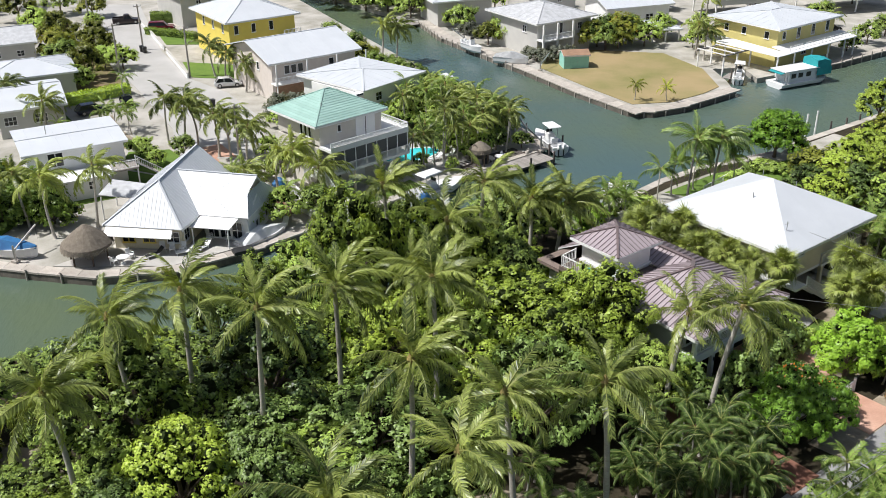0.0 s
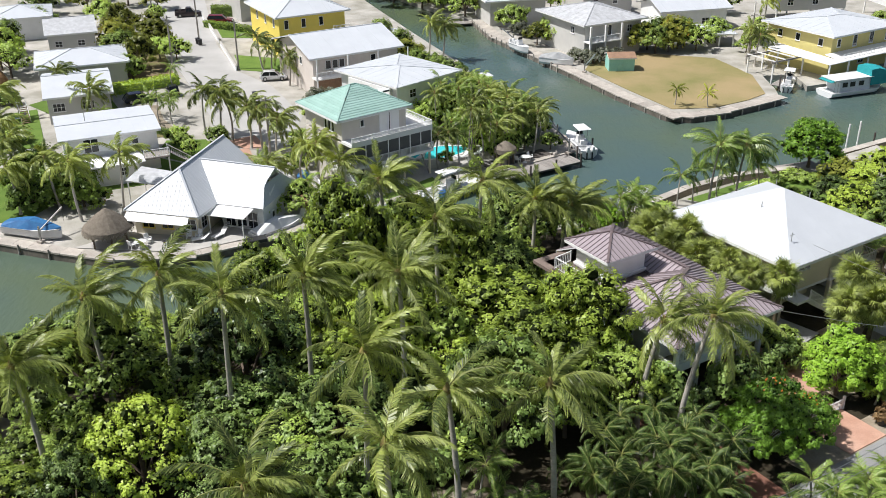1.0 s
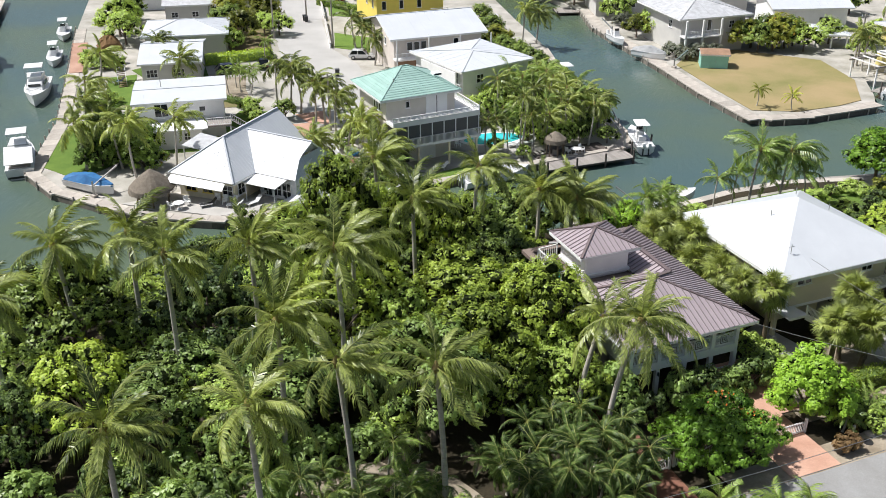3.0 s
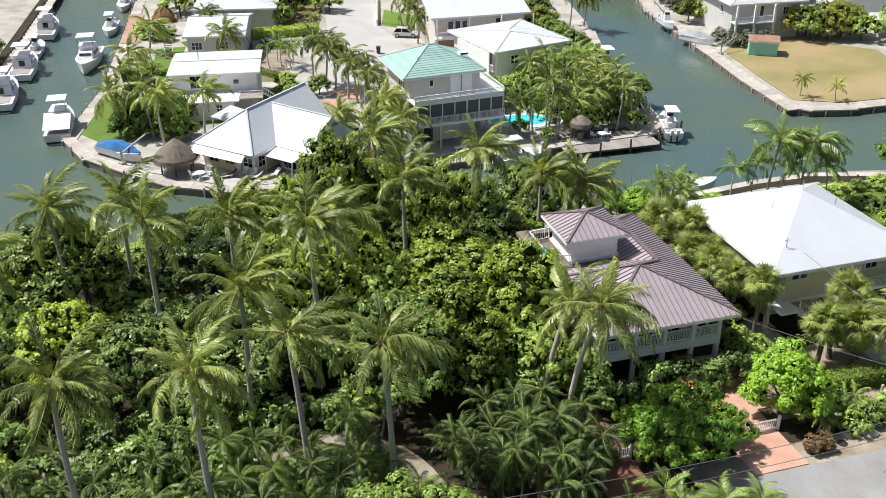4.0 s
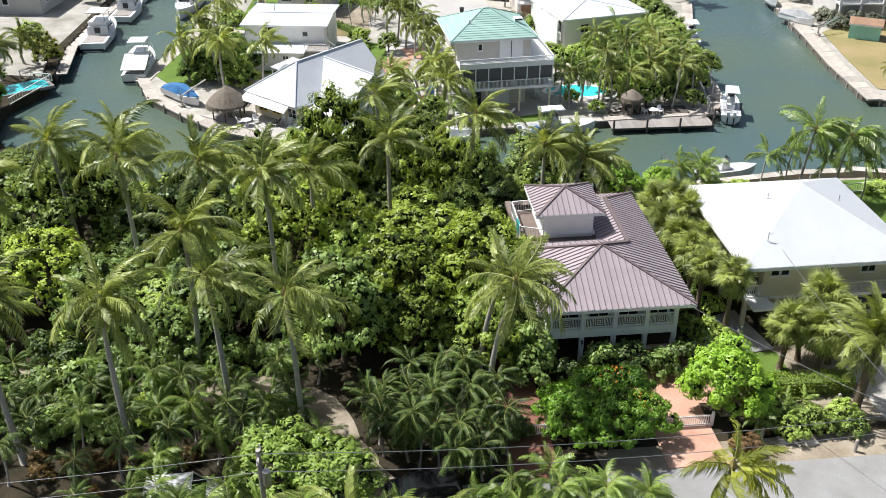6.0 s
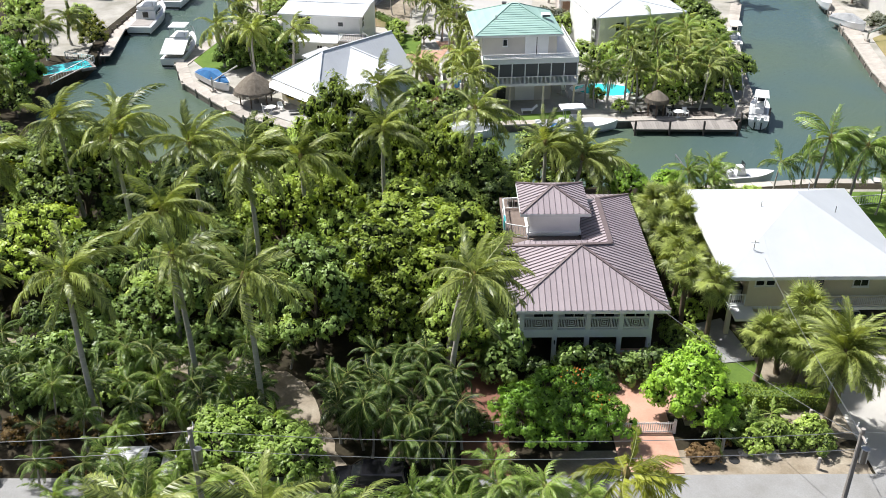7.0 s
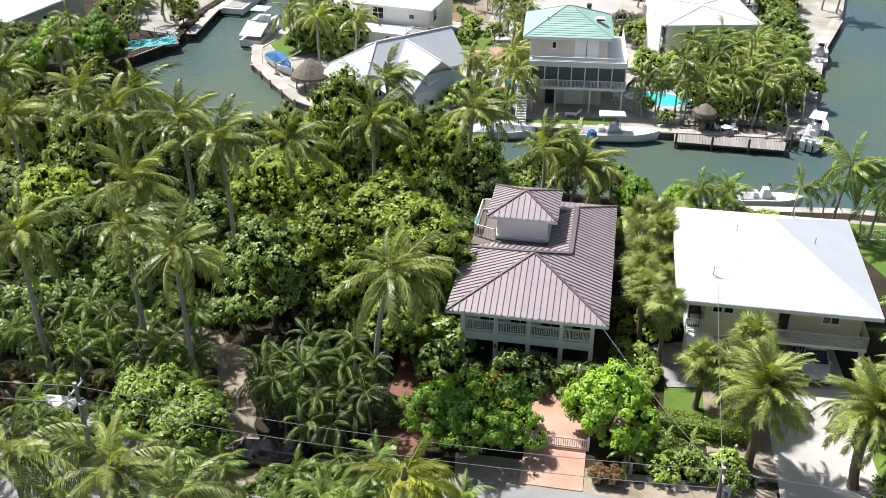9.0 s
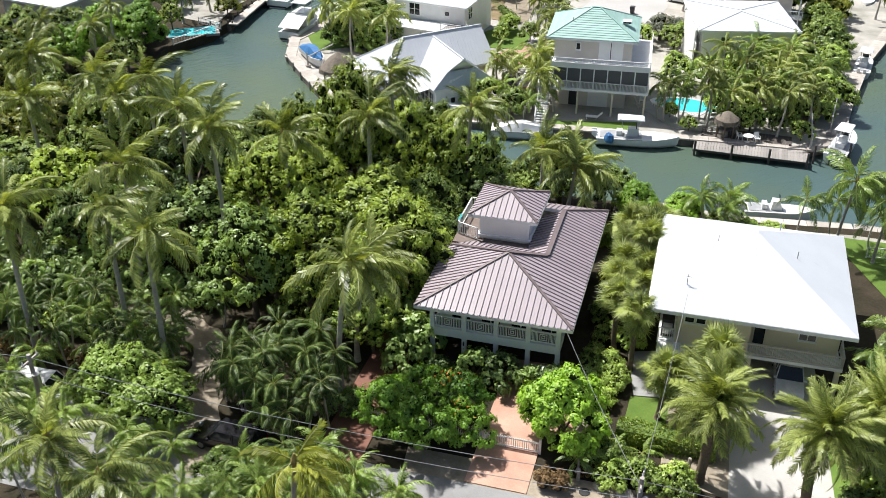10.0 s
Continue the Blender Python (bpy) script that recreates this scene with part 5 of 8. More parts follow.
def fan_mesh(seed, stalk, radius, n, mat):
    """A fan leaf on a stalk along +x, with drooping split tips."""
    r = rng(seed)
    g = Geo()
    c = Vector((stalk, 0, stalk * 0.12))
    for i in range(n):
        a = radians(-125 + 250 * (i + 0.3 * r.random()) / (n - 1))
        ll = radius * (0.8 + 0.25 * r.random()) * (0.75 + 0.25 * math.cos(a))
        out = Vector((math.cos(a), math.sin(a), 0.12 * abs(math.sin(a))))
        side = Vector((-math.sin(a), math.cos(a), 0)) * 0.028
        q1 = c + out * ll * 0.45
        q2 = q1 + (out * 0.9 + Vector((0, 0, -0.1 - 1.5 * r.random()))).normalized() * ll * 0.85
        m = len(g.v)
        g.v += [tuple(c), tuple(q1 + side), tuple(q1 - side), tuple(q2)]
        g.f += [(m, m + 2, m + 1), (m + 1, m + 2, m + 3)]
    cut = len(g.f)
    g.tube([(0, 0, 0), tuple(c * 0.5 + Vector((0, 0, 0.04))), tuple(c)], [0.03, 0.025, 0.02], 4)
    return two_tone(g.mesh("fan_leaf", mat), cut, M_RACHIS)


def frond_set(mat, length, leaf, n, seed, width=0.055, wind=0.0, arch=1.0):
    """Fronds from young and upright to old and hanging, each blown to its right, blown straight, and blown to its left."""
    ages = ((0.8, 0.8, 6, 70, 0.9), (1.0, 1.0, 8, 88, 1.3), (1.0, 1.0, 6, 96, 1.6), (0.95, 1.0, 4, 78, 2.0))
    return [[frond_mesh(seed + 4 * j + i, length * a, leaf * b, n, c, d * arch, e, mat, width, blow=wind * w) for j, w in enumerate((-1.0, 0.15, 1.0))] for i, (a, b, c, d, e) in enumerate(ages)]


COCO = frond_set(M_FROND, 4.2, 1.15, 46, 10, 0.07, wind=0.35, arch=0.78)
COCO_FAR = frond_set(M_FROND, 4.1, 1.15, 26, 115, 0.135, wind=0.5)
DARKF = frond_set(M_FROND_DARK, 2.3, 0.66, 24, 30, 0.062, wind=0.15)
BRIGHTF = frond_set(M_FROND_BRIGHT, 2.6, 0.75, 25, 140, 0.064, wind=0.25)
YELLOWF = frond_set(M_FROND_YELLOW, 2.4, 0.6, 26, 150, 0.06)
DATEF = [[frond_mesh(60 + i, 2.9, 0.6, 52, 10, 62 + 14 * i, 0.5, M_FAN, 0.045)] * 3 for i in range(3)]
FANS = [[fan_mesh(70 + i, 0.8, 0.68, 34, M_FAN)] * 3 for i in range(3)]
WIND = math.radians(12)


def trunk_geo(h, dx, dy, r0, r1, seed, k=9):
    r = rng(seed)
    bow = (r.random() - 0.5) * 0.5
    pts, rad = [], []
    for i in range(13):
        s = i / 12
        pts.append((dx * s ** 1.6 + bow * math.sin(math.pi * s), dy * s ** 1.6 + bow * 0.6 * math.sin(math.pi * s), h * s))
        rad.append((r0 + (r1 - r0) * s) * (1.35 - 0.35 * min(1, s * 8)) * (1 + 0.04 * (i % 2)))
    return Geo().tube(pts, rad, k), Vector(pts[-1])


def palm(x, y, z, h, fronds, n=20, dx=0.0, dy=0.0, seed=0, r0=0.2, r1=0.12, scale=1.0, label="tall coconut palm with windblown fronds", lo=-38, hi=72, gust=0.6, heart=M_NUT, bark=M_TRUNK, group="", name="palm_tree", category="palm", joined=False):
    """A palm: a leaning trunk and single fronds from the crown, bent with the wind."""
    r = rng(1000 + seed)
    p = thing(name, pose(x, y, z), label, category, group)
    g, top = trunk_geo(h, dx, dy, r0, r1, seed)
    part("trunk", g, bark, p, smooth=True)
    if heart:
        part("crown_heart", Geo().tube([tuple(top - Vector((0, 0, 0.35))), tuple(top), tuple(top + Vector((0, 0, 0.45)))], [r1 * 1.1, r1 * 1.8, 0.04], 7), heart, p)
    far = []
    for i in range(n):
        s = (i + 0.5) / n
        az = i * 2.39996 + r.random() * 0.7
        az += gust * math.sin(WIND - az) * (0.45 + 0.55 * (1 - s))
        inc = hi + (lo - hi) * s ** 0.85 + (r.random() - 0.5) * 28
        facing = math.cos(az - WIND)
        inc += gust * 22 * (-facing) * (1 - s)
        age = fronds[min(len(fronds) - 1, int(s * len(fronds) * 0.999))] if len(fronds) < 4 or r.random() > 0.25 else fronds[int(r.random() * len(fronds))]
        push = math.sin(WIND - az)
        me = age[0 if push < -0.35 else 2 if push > 0.35 else 1]
        k = scale * (0.72 + 0.4 * r.random())
        m = Matrix.Translation(top) @ Matrix.Rotation(az, 4, "Z") @ Matrix.Rotation(-radians(inc), 4, "Y") @ Matrix.Rotation((r.random() - 0.5) * 1.7, 4, "X") @ Matrix.Scale(k, 4)
        if joined:
            far.append((me, m))
        else:
            part("frond", me, None, p, at=m)
    if joined:
        part("crown", join_meshes("crown", far), None, p)
    return p


GOLD = (1 + 5 ** 0.5) / 2
KNOT_V = [tuple(Vector(p).normalized()) for p in ((-1, GOLD, 0), (1, GOLD, 0), (-1, -GOLD, 0), (1, -GOLD, 0), (0, -1, GOLD), (0, 1, GOLD), (0, -1, -GOLD), (0, 1, -GOLD), (GOLD, 0, -1), (GOLD, 0, 1), (-GOLD, 0, -1), (-GOLD, 0, 1))]
KNOT_F = ((0, 11, 5), (0, 5, 1), (0, 1, 7), (0, 7, 10), (0, 10, 11), (1, 5, 9), (5, 11, 4), (11, 10, 2), (10, 7, 6), (7, 1, 8), (3, 9, 4), (3, 4, 2), (3, 2, 6), (3, 6, 8), (3, 8, 9), (4, 9, 5), (2, 4, 11), (6, 2, 10), (8, 6, 7), (9, 8, 1))


def crown_mesh(seed, R, H, clumps, leaves, size, mat, flat=0.0, shell=0.76, grain=1.0):
    """A crown of many small leaves in rounded, uneven clumps with gaps between them. The foot of the crown is at z = 0."""
    r = rng(seed)
    a = (np.arange(clumps) * 2.39996 + r.random(clumps) * 0.8)
    zz = np.clip((np.arange(clumps) + r.random(clumps)) / clumps * 1.12 - 0.12, 0, 1)
    lim = np.sqrt(np.clip(1 - zz ** 2, 0.0, 1))
    u = 0.5 + 0.45 * r.random(clumps)
    cx, cy = R * u * lim * np.cos(a), R * u * lim * np.sin(a)
    cz = H * (0.18 + 0.66 * zz * (0.75 + 0.35 * r.random(clumps)))
    cr = grain * R * (0.19 + 0.15 * r.random(clumps))
    twigs = leaves // 8
    own = r.choice(clumps, twigs, p=cr ** 2 / np.sum(cr ** 2))
    d = r.normal(size=(twigs, 3))
    d[:, 2] = np.abs(d[:, 2]) * 1.2 - 0.4
    # most leaves face out of the crown, towards the light
    face = np.stack([cx, cy, (cz - 0.25 * H) * R / H], 1) / R
    d = d / np.linalg.norm(d, axis=1)[:, None] + face[own] * 0.75
    d /= np.linalg.norm(d, axis=1)[:, None]
    rad = cr[own] * (shell + (1.24 - shell) * r.random(twigs) ** 1.5)
    c = np.stack([cx[own], cy[own], cz[own]], 1) + d * rad[:, None] * np.array([1, 1, 0.85 - flat])
    leaves = twigs * 8
    e = r.normal(size=(leaves, 3))
    e /= np.linalg.norm(e, axis=1)[:, None]
    d = np.repeat(d, 8, axis=0)
    c = np.repeat(c, 8, axis=0) + e * size * 0.8 + d * size * 0.2
    nor = d * 1.0 + e * 0.45 + np.array([0, 0, 0.4]) + r.normal(size=(leaves, 3)) * 0.15
    nor /= np.linalg.norm(nor, axis=1)[:, None]
    t = np.cross(nor, r.normal(size=(leaves, 3)))
    t /= np.linalg.norm(t, axis=1)[:, None]
    b = np.cross(nor, t)
    ll = (size * (0.65 + 0.7 * r.random(leaves)))[:, None]
    v = np.empty((leaves, 3, 3))
    v[:, 0] = c - t * ll * 0.5 + b * ll * 0.36
    v[:, 1] = c - t * ll * 0.5 - b * ll * 0.36
    v[:, 2] = c + t * ll * 0.55 - nor * ll * 0.12
    # a lumpy, opaque knot in each clump; its near-black colour paints the gaps' shade
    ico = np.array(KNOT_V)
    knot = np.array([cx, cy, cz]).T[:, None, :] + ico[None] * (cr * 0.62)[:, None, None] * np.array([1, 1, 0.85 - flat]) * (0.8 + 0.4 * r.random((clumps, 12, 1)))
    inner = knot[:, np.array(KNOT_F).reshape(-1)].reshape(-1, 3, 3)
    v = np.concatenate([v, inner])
    total = len(v)
    me = bpy.data.meshes.new("crown")
    me.vertices.add(total * 3)
    me.vertices.foreach_set("co", v.reshape(-1))
    me.loops.add(total * 3)
    me.loops.foreach_set("vertex_index", np.arange(total * 3, dtype=np.int32))
    me.polygons.add(total)
    me.polygons.foreach_set("loop_start", np.arange(0, total * 3, 3, dtype=np.int32))
    me.materials.append(mat)
    me.materials.append(M_CROWN_SHADE)
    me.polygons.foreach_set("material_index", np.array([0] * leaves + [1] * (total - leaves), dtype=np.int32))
    me.update()
    me.validate()
    return me


def limbs_mesh(seed, R, H, stem, n=6, r0=0.16):
    """A tapered trunk with limbs that reach into the crown."""
    r = rng(seed)
    g = Geo()
    g.tube([(0, 0, -0.1), (0.05, 0.03, stem * 0.5), (0, 0, stem), (0.1, 0.05, stem + H * 0.4)], [r0 * 1.3, r0, r0 * 0.85, r0 * 0.4], 7)
    for i in range(n):
        a = i * 2 * math.pi / n + r.random()
        q = R * (0.45 + 0.3 * r.random())
        g.tube([(0, 0, stem * (0.7 + 0.3 * r.random())), (q * 0.45 * math.cos(a), q * 0.45 * math.sin(a), stem + H * 0.18), (q * math.cos(a), q * math.sin(a), stem + H * (0.35 + 0.2 * r.random()))], [r0 * 0.55, r0 * 0.38, r0 * 0.12], 5)
    return g.mesh("trunk", M_BARK, True)


TREE_KINDS = {}


def tree_kind(key, label, mat, R, H, stem, clumps, leaves, size, variants=2, flat=0.0, seed=0, name="tree", category="tree", grain=1.0):
    TREE_KINDS[key] = dict(label=label, name=name, category=category, stem=stem,
                           meshes=[(crown_mesh(seed + 7 * i, R, H, clumps, leaves, size, mat, flat, grain=grain), limbs_mesh(seed + 7 * i, R, H, stem)) for i in range(variants)])


tree_kind("mangrove", "rounded dense green hardwood tree with glossy leaves", M_LEAF_MID, 3.0, 4.6, 2.0, 58, 8600, 0.15, 4, seed=100, grain=0.74)
tree_kind("dark", "dense dark green tree with small leaves", M_LEAF_DARK, 3.0, 4.4, 2.0, 58, 8600, 0.14, 3, seed=200, grain=0.72)
tree_kind("yellow", "yellow-green feathery tree in full leaf", M_LEAF_YELLOW, 3.0, 5.0, 2.2, 64, 8600, 0.15, 3, seed=300, grain=0.68)
tree_kind("lime", "round bright lime-green tree with lush leaves", M_LEAF_LIME, 2.8, 5.0, 1.0, 52, 13000, 0.18, 2, seed=400, grain=0.9)
tree_kind("poinciana", "spreading feathery green tree beside the driveway", M_LEAF_FEATHER, 3.4, 3.2, 1.6, 46, 9000, 0.18, 2, flat=0.45, seed=500, grain=0.66)
tree_kind("almond", "broad-leaved mid-green tree beside the lane", M_LEAF_ALMOND, 3.0, 4.4, 1.2, 38, 8000, 0.19, 2, seed=600, grain=0.85)
tree_kind("shrub", "low dark green garden shrub", M_LEAF_DARK, 1.3, 1.7, 0.3, 18, 1300, 0.21, 3, seed=700, name="shrub", category="shrub")
tree_kind("bush", "low mid-green leafy garden bush", M_LEAF_MID, 1.4, 1.7, 0.3, 18, 1300, 0.21, 3, seed=800, name="shrub", category="shrub")
tree_kind("grey", "rounded silvery grey-green shore bush", M_LEAF_GREY, 1.6, 2.0, 0.4, 18, 1500, 0.2, 2, seed=900, name="shrub", category="shrub")
tree_kind("croton", "low red and orange croton bush", M_LEAF_RED, 0.9, 1.2, 0.2, 14, 1400, 0.11, 2, seed=950, name="shrub", category="shrub")
tree_kind("seagrape", "broad dense sea grape with reddish young leaves", M_LEAF_GRAPE, 3.2, 4.4, 0.5, 34, 3400, 0.36, 2, seed=970)
tree_kind("far", "leafy green tree on the far bank", M_LEAF_MID, 3.0, 4.0, 1.6, 26, 2400, 0.3, 3, seed=980)
tree_kind("faryellow", "olive-green tree with reddish tips", M_LEAF_OLIVE, 3.0, 4.0, 1.6, 26, 2400, 0.3, 3, seed=990)


def tree_items(key, x, y, s, sz, z, seed):
    """The placed meshes of one tree, for joining into a stand of trees."""
    k = TREE_KINDS[key]
    r = rng(5000 + seed)
    m = pose(x, y, z, 0, 0, r.random() * 360) @ Matrix.Diagonal((s, s, sz, 1))
    crown, stem = k["meshes"][int(r.random() * len(k["meshes"]))]
    return [(stem, m), (crown, m @ pose(0, 0, k["stem"] * 0.8))]


def tree(key, x, y, s=1.0, sz=None, z=0.0, seed=0, label="", group=""):
    k = TREE_KINDS[key]
    r = rng(5000 + seed)
    t = thing(k["name"], pose(x, y, z, 0, 0, r.random() * 360) @ Matrix.Diagonal((s, s, sz or s, 1)), label or k["label"], k["category"], group)
    crown, stem = k["meshes"][int(r.random() * len(k["meshes"]))]
    part("trunk", stem, None, t)
    part("crown", crown, None, t, at=pose(0, 0, k["stem"] * 0.8))
    return t


def hedge(pts, h, w, mat, z, label, seed, density=110, size=0.17):
    """A clipped hedge along a line, of leaves on a box shape."""
    r = rng(seed)
    v, f = [], []
    for a, b in zip(pts, pts[1:]):
        a, b = Vector(a), Vector(b)
        d = (b - a)
        n = int(d.length * density * (h * 2 + w))
        side = Vector((-d.y, d.x)).normalized()
        for _ in range(n):
            q = r.random() * (2 * h + w)
            o, zz = (-w / 2, q) if q < h else ((q - h) - w / 2, h) if q < h + w else (w / 2, q - h - w)
            c = a + d * r.random() + side * (o + r.normal() * 0.07)
            c = Vector((c.x, c.y, z + max(0.05, zz + r.normal() * 0.08)))
            t = Vector(r.normal(size=3)).normalized() * size * 0.5
            e = t.cross(Vector(r.normal(size=3))).normalized() * size * 0.28
            m = len(v)
            v += [tuple(c - t), tuple(c + e), tuple(c + t), tuple(c - e)]
            f.append((m, m + 1, m + 2, m + 3))
    me = bpy.data.meshes.new("hedge")
    me.from_pydata(v, [], f)
    me.materials.append(mat)
    h_ob = thing("hedge", pose(0, 0, 0), label, "hedge")
    part("foliage", me, None, h_ob)
    g = Geo()
    for a, b in zip(pts, pts[1:]):
        g.beam((a[0], a[1], z + h * 0.45), (b[0], b[1], z + h * 0.45), w * 0.75, h * 0.88)
    part("core", g, M_LEAF_DARK, h_ob)
    return h_ob


# ---- the coconut palms of the wood ----
COCONUTS = [(8.2, 43.8, 11.6, -0.6, 0.3), (2.6, 43.0, 11.5, -0.8, 0.2), (0.0, 37.2, 12.0, -0.7, 0.4), (-6.0, 33.5, 12.0, -0.5, 0.2),
            (-1.4, 52.9, 13.4, 0.0, 0.0), (-7.6, 53.0, 12.8, 0.2, 0.0), (-11.8, 49.3, 13.3, 0.6, -0.8), (-17.7, 54.0, 12.0, 0.2, 0.0),
            (-21.4, 50.6, 12.0, -0.8, -0.4), (-2.6, 46.3, 11.6, 0.3, 0.2), (-23.6, 44.8, 10.4, -0.6, 0.0), (18.6, 53.1, 11.0, 1.5, 0.4), (16.0, 56.0, 8.9, 1.2, 0.6),
            (-5.6, 72.1, 12.0, -0.4, 0.3), (7.3, 79.3, 7.6, 0.2, 0.2), (10.6, 80.2, 6.8, 0.9, 0.2), (-35, 48.5, 10.5, 0.3, 0.4), (-2.9, 59.7, 10.6, 0.3, 0.2), (2.8, 74.9, 11.0, 0.4, 0.3), (-0.4, 66.5, 11.2, -0.3, 0.3)]
for i, (x, y, h, dx, dy) in enumerate(COCONUTS):
    palm(x - dx, y - dy, 0, h, COCO, 20 + (i * 7) % 6 + (12 if y > 78 else 0), dx, dy, i, 0.21, 0.14, 1.0, lo=-36, hi=80, gust=0.7 if y < 78 else 1.1, group="coconut palms of the wood")


# ---- the wood ----
def inside(p, poly):
    hit = False
    for (x0, y0), (x1, y1) in zip(poly, poly[1:] + poly[:1]):
        if (y0 > p[1]) != (y1 > p[1]) and p[0] < (x1 - x0) * (p[1] - y0) / (y1 - y0) + x0:
            hit = not hit
    return hit


def off_path(p, pts):
    best = 1e9
    for a, b in zip(pts, pts[1:]):
        a, b, q = Vector(a), Vector(b), Vector(p)
        t = max(0, min(1, (q - a).dot(b - a) / (b - a).length_squared))
        best = min(best, (a + (b - a) * t - q).length)
    return best


WOOD = [(-36, 62.5), (-20, 65.5), (-6, 74.5), (4, 83), (9, 86.5), (7.5, 79), (4.0, 73), (14.2, 58.5), (15.2, 53), (8, 50.2), (0, 48.5), (-12, 41.5), (-20, 35), (-34, 28), (-60, 20), (-72, 40), (-62, 62), (-50, 61.5)]


def scatter(poly, gap, seed, tries=4000):
    r = rng(seed)
    xs, ys = [p[0] for p in poly], [p[1] for p in poly]
    got = []
    for _ in range(tries):
        p = (min(xs) + r.random() * (max(xs) - min(xs)), min(ys) + r.random() * (max(ys) - min(ys)))
        if inside(p, poly) and all((p[0] - q[0]) ** 2 + (p[1] - q[1]) ** 2 > gap * gap for q in got):
            got.append(p)
    return got


BANK = [(-11, 71), (-5, 75)]
for i, (x, y, k, sc, h) in enumerate([(4.8, 54.2, "yellow", 1.1, 1.3), (7.4, 58.6, "yellow", 0.95, 1.3), (2.6, 65.6, "yellow", 1.05, 1.32), (5.0, 68.8, "mangrove", 0.95, 1.3), (-2.4, 62.8, "yellow", 1.0, 1.2), (9.8, 54.6, "yellow", 0.9, 1.05), (1.0, 59.6, "mangrove", 1.0, 1.25)]):
    tree(k, x, y, sc, h, 0, 840 + i, "tall light green tree in full sun", "trees of the wood")
LIGHT_TREES = ((4.8, 54.2), (7.4, 58.6), (2.6, 65.6), (5.0, 68.8), (-2.4, 62.8), (9.8, 54.6), (1.0, 59.6))
r = rng(77)
count = 0
back = []
for x, y in scatter(WOOD, 3.95, 5, 9000):
    far_west = x < -38
    if off_path((x, y), SAND_PATH) < 2.2 or (far_west and r.random() < 0.45):
        continue
    if any((x - u) ** 2 + (y - v) ** 2 < 5 for u, v in LIGHT_TREES) or (x + 29) ** 2 + (y - 51) ** 2 < 16:
        continue
    q = r.random()
    kind = "yellow" if q < (0.60 if x > -8 else 0.32) else "dark" if q < 0.45 else "mangrove"
    if y < 55 and r.random() < (0.5 if x > -12 else 0.15):
        kind = "dark"
    s = 0.92 + 0.46 * r.random()
    tall = 0.62 + 0.52 * r.random() + (0.12 if x > 0 else 0.0)
    if r.random() < 0.2:
        s, tall = s * 1.3, tall * 0.95
    if y > 77 or (-32 < x < -13 and y > 57):
        s, tall = s * 0.85, tall * 0.7
    if x < -29 and y > 54.5:
        s, tall = 0.75, 0.46
    if off_path((x, y), BANK) < 5:
        s, tall = s * 1.05, tall * 1.3
    if x < -30:
        back += tree_items("faryellow" if r.random() < 0.5 else "far", x, y, s, s * tall, 0, count)
    else:
        tree(kind, x, y, s, s * tall, 0, count, group="trees of the wood")
    count += 1
solid("wood", join_meshes("wood", back), None, pose(0, 0, 0), "dense green hardwood thicket along the canal", "trees", kind="stuff")


# ---- palms and shrubs near the lane and the two near houses ----
def small_palm(x, y, h, set_, seed, n=11, z=0.0, label="slender dark green garden palm", scale=1.0, r0=0.08, joined=False):
    return palm(x, y, z, h, set_, n, 0.3 * math.sin(seed * 2.1), 0.3 * math.cos(seed * 1.7), 200 + seed, r0, r0 * 0.7, scale, label, lo=-32, hi=72, gust=0.6, heart=None, joined=joined)


def sabal(x, y, h, seed, z=0.0, n=30, label="fan palm with grey-green fan leaves", joined=False):
    return palm(x, y, z, h, FANS, n, 0.1, 0.1, 300 + seed, 0.2, 0.17, 1.3 + 0.12 * math.sin(seed), label, lo=-85, hi=85, gust=0.15, heart=None, bark=M_BOOT, joined=joined)


for i, (x, y) in enumerate([(-2.9, 35.8), (-0.1, 37.3), (3.5, 38.1), (5.0, 39.7), (-1.0, 33.5), (4.4, 42.0), (7.0, 42.6), (1.2, 35.4), (-6, 34.5), (-8.5, 32), (-4.6, 31.5), (-11, 33.5), (2.2, 40.6), (-3.0, 39.5), (9.6, 42.2), (-14, 30.5), (-17, 32), (8.2, 44.2), (5.6, 44.4), (3.0, 43.2), (0.6, 42.0), (-1.6, 41.2), (-5.4, 38.6), (-7.6, 36.6), (10.8, 43.0), (6.4, 40.6), (8.6, 39.6), (3.6, 36.4), (-9.6, 35.6), (1.0, 39.2), (4.6, 46.0)]):
    small_palm(x, y, 3.0 + 0.9 * math.sin(i * 1.3), DARKF if i % 3 else BRIGHTF, i, 16, scale=0.85, joined=True)
for i, (x, y) in enumerate([(-3.8, 41.0), (-0.8, 43.6), (2.0, 45.2), (-6.4, 40.6), (-9.2, 37.6), (-2.4, 43.0), (5.4, 46.0), (0.2, 44.4), (-12.0, 36.0), (7.2, 45.0), (-8.0, 39.0), (-4.8, 36.6), (-11.6, 38.0), (9.2, 49.2), (5.2, 49.4), (-15.2, 34.0), (-5.0, 43.0)]):
    small_palm(x, y, 1.6 + 0.9 * math.sin(i * 1.7) ** 2, DARKF, 640 + i, 14, label="young dark palm under the wood", scale=0.8, joined=True)
for i, (x, y) in enumerate([(3.0, 41.6), (5.4, 43.4), (-0.4, 40.4), (-3.2, 37.6), (1.4, 38.2), (6.8, 44.0), (8.8, 43.0), (-6.2, 36.0), (4.0, 44.4), (-8.6, 34.2), (-1.8, 39.2), (2.0, 43.6)]):
    tree("shrub", x, y, 0.75 + 0.2 * math.sin(i), 0.7, 0, 660 + i, "low dark shrub under the garden palms")
r = rng(451)
